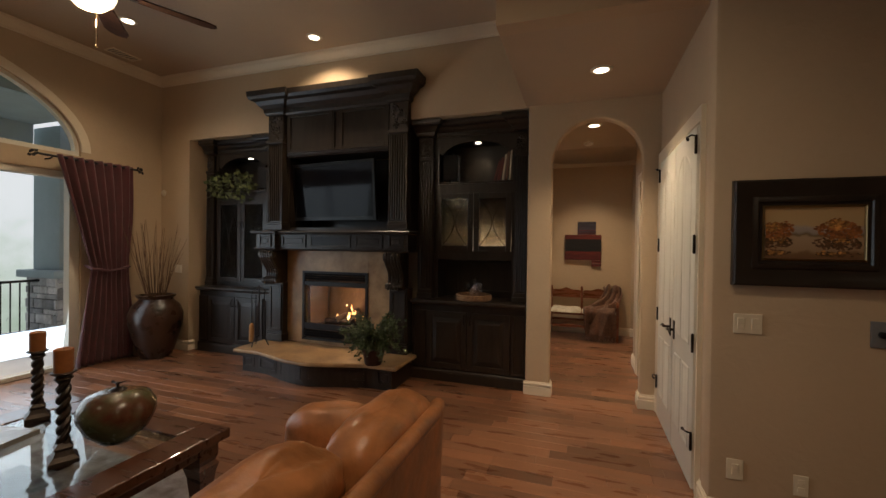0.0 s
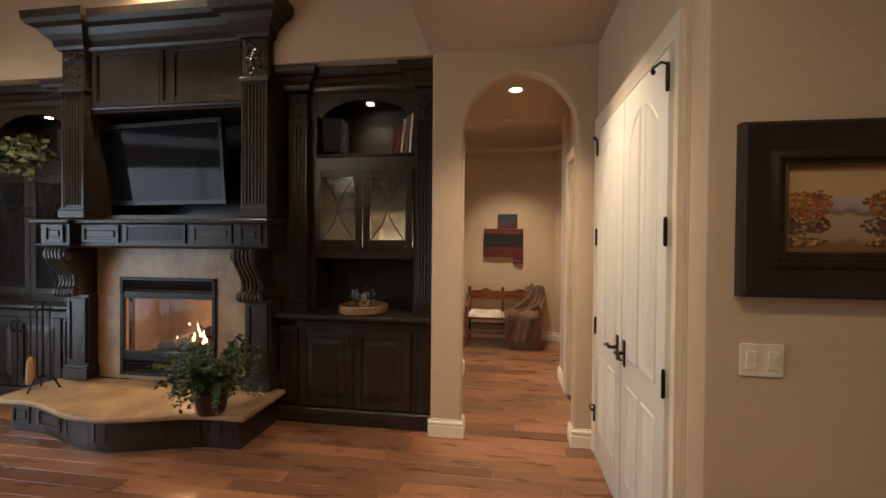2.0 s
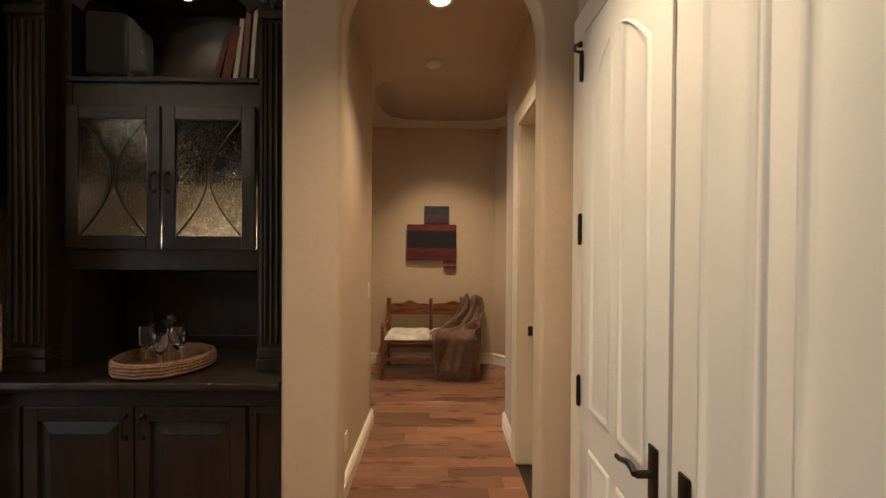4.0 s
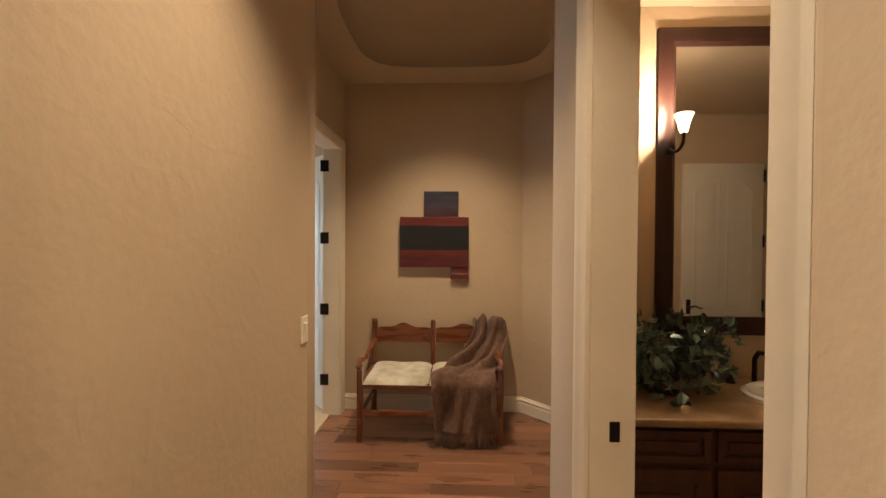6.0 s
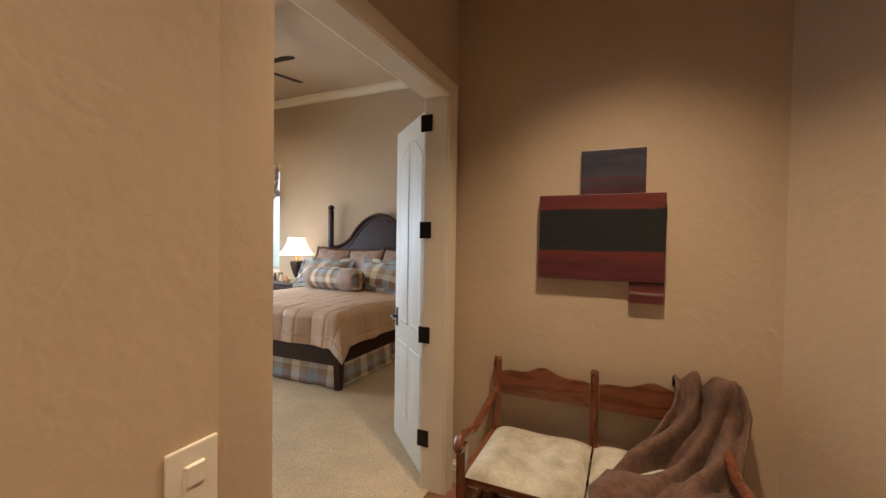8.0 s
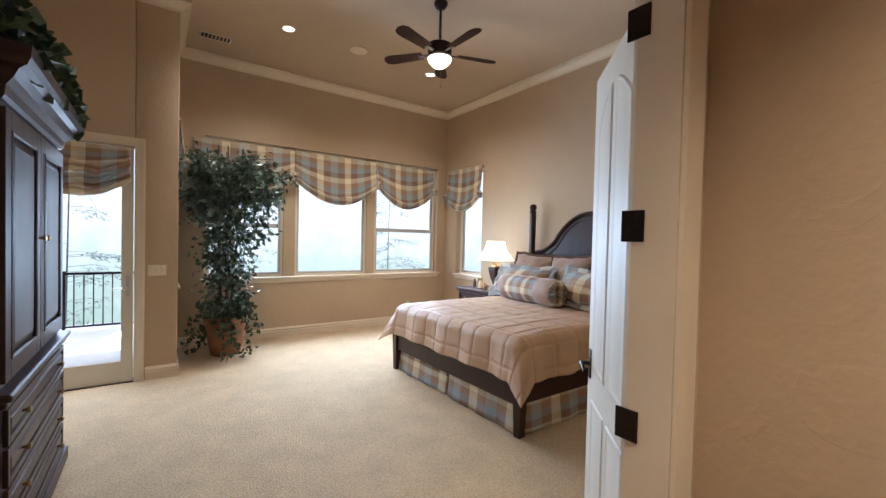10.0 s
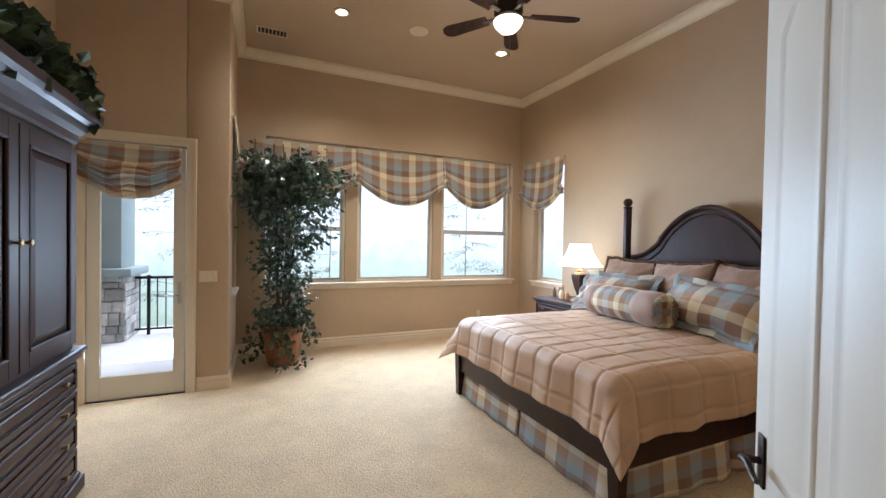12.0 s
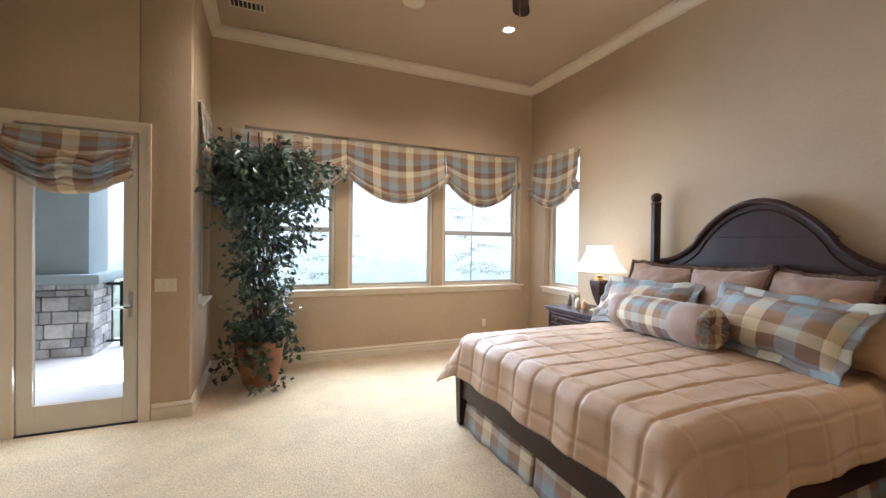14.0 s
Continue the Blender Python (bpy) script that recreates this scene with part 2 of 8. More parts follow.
def lathe(bm, profile, where=(0, 0, 0), seg=24, m=None):
    """Turns (radius, height) pairs about an upright axis."""
    m = m or Matrix.Translation(where)
    rings = []
    for r, z in profile:
        rings.append([bm.verts.new(m @ Vector((max(r, 1e-4) * math.cos(2 * math.pi * i / seg), max(r, 1e-4) * math.sin(2 * math.pi * i / seg), z))) for i in range(seg)])
    for a, b in zip(rings, rings[1:]):
        for i in range(seg):
            bm.faces.new((a[i], a[(i + 1) % seg], b[(i + 1) % seg], b[i]))
    bm.faces.new(rings[0][::-1])
    bm.faces.new(rings[-1])
    return bm


def tube(bm, pts, r, seg=8, taper=None):
    """A round bar along points; taper: the end radius."""
    pts = [Vector(p) for p in pts]
    rings = []
    for i, p in enumerate(pts):
        d = (pts[min(i + 1, len(pts) - 1)] - pts[max(i - 1, 0)]).normalized()
        up = Vector((0, 0, 1)) if abs(d.z) < 0.95 else Vector((1, 0, 0))
        s = d.cross(up) if not rings else prev - d * prev.dot(d)
        s.normalize()
        prev = s
        t = s.cross(d)
        k = r + ((taper - r) * i / (len(pts) - 1) if taper is not None else 0)
        rings.append([bm.verts.new(p + s * math.cos(2 * math.pi * j / seg) * k + t * math.sin(2 * math.pi * j / seg) * k) for j in range(seg)])
    for a, b in zip(rings, rings[1:]):
        for j in range(seg):
            bm.faces.new((a[j], a[(j + 1) % seg], b[(j + 1) % seg], b[j]))
    bm.faces.new(rings[0][::-1])
    bm.faces.new(rings[-1])
    return bm


def prism(bm, outline, lo, hi, axis="z", m=None):
    """A closed outline (pairs) pushed along an axis from lo to hi."""
    def at(p, h):
        v = {"z": (p[0], p[1], h), "y": (p[0], h, p[1]), "x": (h, p[0], p[1])}[axis]
        return bm.verts.new(m @ Vector(v) if m else v)
    a = [at(p, lo) for p in outline]
    b = [at(p, hi) for p in outline]
    k = len(outline)
    for i in range(k):
        bm.faces.new((a[i], a[(i + 1) % k], b[(i + 1) % k], b[i]))
    bm.faces.new(a[::-1])
    bm.faces.new(b)
    return bm


def sweep(bm, path, profile, closed=False):
    """Runs an upright profile (out, up) along a plan path of (x, y, z); out is to the right of the way."""
    pts = [Vector(p) for p in path]
    k = len(pts)
    rings = []
    for i, p in enumerate(pts):
        d0 = (p - pts[i - 1]) if (i or closed) else (pts[1] - p)
        d1 = (pts[(i + 1) % k] - p) if (i < k - 1 or closed) else d0
        d0, d1 = d0.normalized(), d1.normalized()
        n0, n1 = Vector((d0.y, -d0.x, 0)), Vector((d1.y, -d1.x, 0))
        nn = (n0 + n1)
        nn = nn / max(nn.length_squared / 2, 0.3)
        rings.append([bm.verts.new(p + nn * o + Vector((0, 0, u))) for o, u in profile])
    pairs = list(zip(rings, rings[1:])) + ([(rings[-1], rings[0])] if closed else [])
    q = len(profile)
    for a, b in pairs:
        for j in range(q):
            bm.faces.new((a[j], b[j], b[(j + 1) % q], a[(j + 1) % q]))
    if not closed:
        bm.faces.new(rings[0])
        bm.faces.new(rings[-1][::-1])
    return bm


def finish(bm, name, material, smooth=False):
    bmesh.ops.recalc_face_normals(bm, faces=bm.faces)
    me = bpy.data.meshes.new(name)
    bm.to_mesh(me)
    bm.free()
    me.materials.append(material)
    if smooth:
        me.shade_smooth()
        me.set_sharp_from_angle(angle=radians(40))
    return me


def thing(name, where, label, category, group="", rz=0.0):
    ob = new(name)
    ob.empty_display_size = 0.1
    ob.matrix_basis = pose(*where, 0, 0, rz)
    return tagged(ob, label, category, group)


def part(name, bm, material, parent, label="", smooth=False, local=False):
    """Links a bmesh as one mesh under a thing or a part. local: built round the thing's own base."""
    ob = new(name, finish(bm, name, material, smooth))
    ob.parent = parent
    if not local:
        root = parent
        while root.parent:
            root = root.parent
        if root == parent:
            ob.matrix_parent_inverse = root.matrix_basis.inverted()
    if label:
        ob["label"] = label
    return ob


def single(name, bm, material, label, category, group="", smooth=False, kind=""):
    """A thing of one mesh."""
    return tagged(new(name, finish(bm, name, material, smooth)), label, category, group, kind)


def struct(name, bm, material, label="", smooth=False):
    return tagged(new(name, finish(bm, name, material, smooth)), label or name.replace("_", " "), "", "", "structure")


def panel_frame(bm, x0, x1, z0, z1, y, rail=0.06, depth=0.02, m=None, raised=True):
    """A framed, raised panel door leaf facing -y, its face at y."""
    t = depth
    box(bm, (x0, y, z0), (x0 + rail, y + t, z1), 0.003, m)
    box(bm, (x1 - rail, y, z0), (x1, y + t, z1), 0.003, m)
    box(bm, (x0 + rail, y, z1 - rail), (x1 - rail, y + t, z1), 0.003, m)
    box(bm, (x0 + rail, y, z0), (x1 - rail, y + t, z0 + rail), 0.003, m)
    box(bm, (x0 + rail, y + t * 0.6, z0 + rail), (x1 - rail, y + t, z1 - rail), 0, m)
    if raised:
        g = min(0.05, (x1 - x0) * 0.12, (z1 - z0) * 0.12)
        box(bm, (x0 + rail + g, y + t * 0.15, z0 + rail + g), (x1 - rail - g, y + t * 0.8, z1 - rail - g), 0.012, m)
    return bm


def field(x0, x1, z0, z1, y, rail, depth, m=None):
    """The raised field of a framed leaf facing -y, with sloped shoulders."""
    bm = bmesh.new()
    a, b, c, d = x0 + rail, x1 - rail, z0 + rail, z1 - rail
    rings = []
    for e, h in ((0.006, depth * 0.62), (0.012, depth * 0.55), (min(0.05, (b - a) * 0.16, (d - c) * 0.2), depth * 0.12), (min(0.058, (b - a) * 0.2, (d - c) * 0.26), depth * 0.02)):
        rings.append([bm.verts.new((m or Matrix()) @ Vector((px, y + h, pz))) for px, pz in ((a + e, c + e), (b - e, c + e), (b - e, d - e), (a + e, d - e))])
    for p, q in zip(rings, rings[1:]):
        for i in range(4):
            bm.faces.new((p[i], p[(i + 1) % 4], q[(i + 1) % 4], q[i]))
    bm.faces.new(rings[-1])
    return bm


def arc(cx, cz, r, a0, a1, n, rz=None):
    rz = rz or r
    return [(cx + r * math.cos(radians(a0 + (a1 - a0) * i / n)), cz + rz * math.sin(radians(a0 + (a1 - a0) * i / n))) for i in range(n + 1)]


BASE_PROFILE = [(0, 0), (0.020, 0), (0.020, 0.088), (0.011, 0.094), (0.011, 0.104), (0.019, 0.110), (0.017, 0.124), (0.007, 0.132), (0.007, 0.142), (0, 0.145)]
CROWN_PROFILE = [(0, 0), (0.015, 0), (0.02, 0.02), (0.035, 0.03), (0.06, 0.055), (0.085, 0.085), (0.10, 0.09), (0.105, 0.12), (0, 0.12)]
CASING_PROFILE = [(0, 0), (0.09, 0), (0.09, 0.022), (0.075, 0.03), (0.06, 0.022), (0.02, 0.018), (0, 0.012)]

# ---- living room shell ----
# floor of the living room, alcove and hall under the planks
bm = bm_new()
box(bm, (-6.3, -4.7, -0.2), (4.2, 5.6, -0.018))
box(bm, (-0.96, 5.6, -0.2), (1.6, 8.7, -0.018))
floor_wood = struct("floor_1", bm, SUBFLOOR, "hand-scraped dark hickory plank floor")
bm = bm_new()
box(bm, (-5.77, 5.6, -0.2), (-0.96, 7.1, 0.004))
box(bm, (-7.2, 7.1, -0.2), (-0.96, 12.0, 0.004))
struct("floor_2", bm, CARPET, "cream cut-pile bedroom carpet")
bm = bm_new()
box(bm, (-0.965, 6.75, -0.02), (-0.90, 8.30, 0.012), 0.004)
struct("threshold", bm, CARPET, "cream carpet edge in the bedroom doorway")

# fireplace wall: niche for the cabinets, arch into the hall
bm = bm_new()
box(bm, (-6.3, 4.83, -0.1), (-5.53, 5.6, 4.3))
box(bm, (-5.53, 4.83, 3.14), (-0.545, 5.6, 4.3))
box(bm, (-5.53, 5.5, -0.1), (-0.545, 5.6, 3.14))
struct("wall_north", bm, WALL, "warm tan plaster wall around the built-in cabinets")
bm = bm_new()
AX0, AX1, SPR, APEX = -0.285, 0.60, 2.50, 2.965
cxa, ra = (AX0 + AX1) / 2, (AX1 - AX0) / 2


def arch_wall(bm, x0, x1, ztop, y0, y1):
    outline = [(x0, -0.1), (AX0, -0.1)] + [(AX0, SPR)] + arc(cxa, SPR, ra, 180, 0, 28, APEX - SPR)[1:-1] + [(AX1, SPR), (AX1, -0.1), (x1, -0.1), (x1, ztop), (x0, ztop)]
    prism(bm, outline, y0, y1, "y")


arch_wall(bm, -0.545, 0.86, 4.3, 4.83, 4.96)
ob = struct("wall_arch", bm, WALL, "tan plaster wall with a rounded archway to the hall")
bv = ob.modifiers.new("soft", "BEVEL")
bv.width, bv.segments, bv.limit_method, bv.angle_limit = 0.022, 4, "ANGLE", radians(60)
# left wall with the arched patio opening
bm = bm_new()
LY1 = 3.77
yc = 1.75
half = LY1 - yc
outline = [(-4.7, -0.1), (yc - half, -0.1), (yc - half, 2.76)] + [(yc - a, b) for a, b in arc(0, 2.76, half, 0, 180, 30, 1.0)][1:-1] + [(LY1, 2.76), (LY1, -0.1), (4.83, -0.1), (4.83, 4.3), (-4.7, 4.3)]
prism(bm, outline, -6.3, -6.1, "x")
struct("wall_west", bm, WALL, "tan plaster wall with a wide arched patio opening")
bm = bm_new()
box(bm, (-6.3, -4.7, -0.1), (4.2, -4.5, 4.3))
struct("wall_south", bm, WALL, "tan plaster wall")
bm = bm_new()
box(bm, (4.0, -4.5, -0.1), (4.2, 3.1, 4.3))
struct("wall_east", bm, WALL, "tan plaster wall")
# wall with the painting and the header over the alcove
bm = bm_new()
box(bm, (0.75, 3.1, -0.1), (4.2, 3.26, 4.3), 0.03)
struct("wall_painting", bm, WALL, "tan plaster wall with bullnose corner and painting", True)
bm = bm_new()
box(bm, (-0.57, 3.102, 3.15), (0.748, 3.26, 4.3), 0.004)
box(bm, (-0.57, 3.262, 3.26), (-0.45, 4.828, 4.3))
struct("header", bm, WALL, "tan plaster header over the alcove")
# closet wall with its double doors
bm = bm_new()
box(bm, (0.76, 3.26, -0.1), (0.90, 3.40, 3.3))
box(bm, (0.76, 4.70, -0.1), (0.90, 4.83, 3.3))
box(bm, (0.76, 3.40, 2.45), (0.90, 4.70, 3.3))
box(bm, (1.5, 3.26, -0.1), (1.6, 4.83, 3.3))
struct("wall_closet", bm, WALL, "tan plaster wall around the closet doors")
bm = bm_new()
box(bm, (-6.3, -4.7, 4.10), (4.2, 5.6, 4.3))
struct("ceiling_1", bm, CEIL, "tan living room ceiling")
bm = bm_new()
box(bm, (-0.57, 3.262, 3.153), (0.90, 4.828, 3.257))
struct("ceiling_2", bm, CEIL, "lowered tan ceiling of the alcove")
bm = bm_new()
sweep(bm, [(-6.1, -4.5, 3.98), (-6.1, 4.83, 3.98), (-0.57, 4.83, 3.98)], CROWN_PROFILE)
struct("trim_1", bm, TRIM, "cream crown moulding of the living room", True)

# ---- hall and vestibule shell ----
bm = bm_new()
box(bm, (-0.545, 4.96, -0.1), (-0.435, 6.56, 3.6))
box(bm, (-0.96, 6.44, -0.1), (-0.4345, 6.60, 3.6), 0.03)
struct("wall_hall_west", bm, WALL, "tan plaster hall wall with rounded corner", True)
bm = bm_new()
box(bm, (0.73, 5.98, -0.1), (0.89, 6.53, 3.6), 0.02)
box(bm, (0.73, 4.96, 2.47), (0.89, 5.98, 3.6))
box(bm, (0.73, 4.96, -0.1), (0.89, 5.14, 2.47))
struct("wall_hall_east", bm, WALL, "tan plaster hall wall beside the bathroom door", True)
# north and east sides of the vestibule, with chamfered corners
bm = bm_new()
prism(bm, [(-0.81, 8.45), (0.90, 8.45), (1.30, 8.05), (1.30, 7.12), (0.90, 6.72), (0.735, 6.535), (0.89, 6.53), (0.98, 6.64), (1.25, 6.912), (1.6, 6.912), (1.6, 8.7), (-0.96, 8.7)], -0.1, 3.6)
struct("wall_hall_north", bm, WALL, "tan plaster vestibule walls with chamfered corners")
# bedroom door wall
DY0, DY1, DTOP = 6.72, 8.30, 2.49
bm = bm_new()
box(bm, (-0.96, 6.62, -0.1), (-0.81, DY0 - 0.002, 4.3))
box(bm, (-0.96, DY1, -0.1), (-0.81, 8.45, 4.3))
box(bm, (-0.96, DY0, DTOP), (-0.81, DY1, 4.3))
box(bm, (-0.96, 5.6, -0.1), (-0.81, 6.62, 4.3))
box(bm, (-0.96, 8.45, -0.1), (-0.81, 12.0, 4.3))
struct("wall_bedroom_east", bm, WALL, "tan plaster wall with the double bedroom doorway")
bm = bm_new()
box(bm, (-0.545, 4.961, 3.10), (0.889, 6.75, 3.3))
struct("ceiling_3", bm, CEIL, "tan hall ceiling")
# tray ceiling of the vestibule: ring with a rounded octagon recess
bm = bm_new()
RING = 36
inner, outer = [], []
for i in range(RING):
    a = 2 * math.pi * (i + 0.5) / RING
    c, s = math.cos(a), math.sin(a)
    k = (abs(c) ** 4.2 + abs(s) ** 4.2) ** (-1 / 4.2)
    inner.append((0.225 + 0.74 * k * c, 7.48 + 0.62 * k * s))
    kk = max(abs(c), abs(s))
    outer.append((0.225 + 1.5 * c / kk, 7.58 + 0.98 * s / kk))
levels = [(outer, 3.135), (inner, 3.135)]


def shrink(o, d):
    return [(0.225 + (x - 0.225) * (1 - d / 0.74), 7.48 + (y - 7.48) * (1 - d / 0.62)) for x, y in o]


levels += [(shrink(inner, -0.035), 3.15), (shrink(inner, -0.05), 3.19), (shrink(inner, -0.05), 3.30), (shrink(inner, -0.01), 3.37), (shrink(inner, 0.05), 3.42), (shrink(inner, 0.12), 3.45)]
rings = [[bm.verts.new((x, y, z)) for x, y in o] for o, z in levels]
for a, b in zip(rings, rings[1:]):
    for i in range(RING):
        bm.faces.new((a[i], a[(i + 1) % RING], b[(i + 1) % RING], b[i]))
bm.faces.new(rings[-1])
box(bm, (-1.0, 6.5, 3.5), (1.8, 8.7, 3.6))
struct("ceiling_4", bm, CEIL, "tan tray ceiling with a rounded recess in the vestibule", True)

# ---- bedroom shell ----
WX, WY, JX, JY = -6.95, 11.79, -5.62, 7.19
NZ0, NZ1, NY0, NY1 = 0.94, 3.02, 7.55, 11.60
bm = bm_new()
for a, b in (((-7.2, JY, -0.1), (WX, NY0, 4.3)), ((-7.2, NY1, -0.1), (WX, 12.0, 4.3)), ((-7.2, NY0, NZ1), (WX, NY1, 4.3)), ((-7.2, NY0, -0.1), (WX, NY1, NZ0))):
    box(bm, a, b)
for y0, y1 in ((8.66, 8.84), (10.10, 10.26)):
    box(bm, (-7.2, y0, NZ0), (-7.03, y1, NZ1))
struct("wall_bedroom_west", bm, WALL, "tan plaster wall with three windows")
bm = bm_new()
box(bm, (WX, WY, -0.1), (-6.56, 12.0, 4.3))
box(bm, (-5.80, WY, -0.1), (-0.81, 12.0, 4.3))
box(bm, (-6.56, WY, -0.1), (-5.80, 12.0, NZ0))
box(bm, (-6.56, WY, 2.95), (-5.80, 12.0, 4.3))
struct("wall_bedroom_north", bm, WALL, "tan plaster wall behind the bed")
bm = bm_new()
box(bm, (JX - 0.15, 5.6, -0.1), (JX, 5.99, 4.3))
box(bm, (JX - 0.15, 6.80, -0.1), (JX, JY, 4.3), 0.02)
box(bm, (JX - 0.15, 5.99, 2.50), (JX, 6.80, 4.3))
struct("wall_bedroom_door", bm, WALL, "tan plaster wall around the glazed patio door", True)
bm = bm_new()
box(bm, (-7.2, JY - 0.15, -0.1), (-6.70, JY, 4.3))
box(bm, (-6.05, JY - 0.15, -0.1), (JX - 0.15, JY, 4.3))
box(bm, (-6.70, JY - 0.15, -0.1), (-6.05, JY, NZ0))
box(bm, (-6.70, JY - 0.15, 2.95), (-6.05, JY, 4.3))
struct("wall_bedroom_return", bm, WALL, "tan plaster return wall with a narrow window")
bm = bm_new()
box(bm, (-5.77, 5.6, -0.1), (-0.96, 5.78, 4.3))
struct("wall_bedroom_south", bm, WALL, "tan plaster wall behind the armoire")
bm = bm_new()
box(bm, (-5.77, 5.6, 4.15), (-0.81, 7.1, 4.35))
box(bm, (-7.2, 7.1, 4.15), (-0.81, 12.0, 4.35))
struct("ceiling_5", bm, CEIL, "tan bedroom ceiling")
bm = bm_new()
sweep(bm, [(-0.96, WY, 4.03), (-0.96, 5.78, 4.03), (JX, 5.78, 4.03), (JX, JY, 4.03), (WX, JY, 4.03), (WX, WY, 4.03)][::1], CROWN_PROFILE, True)
struct("trim_2", bm, TRIM, "cream crown moulding of the bedroom", True)

# ---- built-in cabinets and fireplace ----
CUP = [(-0.04, 0), (0.0, 0), (0.012, 0.012), (0.018, 0.04), (0.05, 0.06), (0.075, 0.085), (0.11, 0.095), (0.125, 0.115), (0.13, 0.15), (-0.04, 0.15)]
LEDGE = [(-0.02, 0), (0.0, 0), (0.012, 0.008), (0.02, 0.022), (0.02, 0.03), (-0.02, 0.03)]


def scaled(profile, a, b):
    return [(o * a, u * b) for o, u in profile]


def fluted(bm, x0, x1, y, z0, z1, n=5, depth=0.06):
    """A pilaster shaft facing -y with ribs between hollows."""
    box(bm, (x0, y + 0.012, z0), (x1, y + depth, z1))
    w = (x1 - x0)
    box(bm, (x0, y, z0), (x0 + w * 0.1, y + 0.012, z1), 0.003)
    box(bm, (x1 - w * 0.1, y, z0), (x1, y + 0.012, z1), 0.003)
    for i in range(n):
        c = x0 + w * (0.1 + 0.8 * (i + 0.5) / n)
        prism(bm, arc(c, 0, w * 0.052, 180, 360, 6, 0.014), z0 + 0.02, z1 - 0.02, "z", Matrix.Translation((0, y + 0.013, 0)))
    return bm


def carved(bm, x0, x1, y, z0, z1, seed):
    """A carved leaf block: overlapping raised leaves."""
    rnd = random.Random(seed)
    box(bm, (x0, y + 0.01, z0), (x1, y + 0.06, z1))
    for i in range(26):
        u, v = rnd.random(), rnd.random()
        c = Vector((x0 + (x1 - x0) * (0.1 + 0.8 * u), y + 0.008, z0 + (z1 - z0) * (0.08 + 0.84 * v)))
        s = 0.018 + 0.018 * rnd.random()
        mm = Matrix.Translation(c) @ Euler((rnd.uniform(-0.5, 0.5), rnd.uniform(-1.5, 1.5), rnd.uniform(-0.4, 0.4))).to_matrix().to_4x4() @ Matrix.Diagonal((s * 0.6, s * 0.5, s * 1.3, 1))
        bmesh.ops.create_icosphere(bm, subdivisions=1, radius=1, matrix=mm)
    return bm


def bar_pull(bm, x, y, z, h=0.10):
    """An upright drop pull on a leaf facing -y."""
    tube(bm, [(x, y, z + h / 2), (x, y - 0.02, z + h / 2 - 0.006), (x, y - 0.026, z), (x, y - 0.02, z - h / 2 + 0.006), (x, y, z - h / 2)], 0.006, 6)
    for s in (-1, 1):
        lathe(bm, [(0.013, 0), (0.011, 0.005), (0.004, 0.008)], m=Matrix.Translation((x, y, z + s * h / 2)) @ pose(0, 0, 0, 90), seg=10)
    return bm


BACKLIT = glass("seeded_glass", (0.95, 0.93, 0.86), 0.0, 1.0, 62, thin=False)
LEFT, RIGHT = "left", "right"


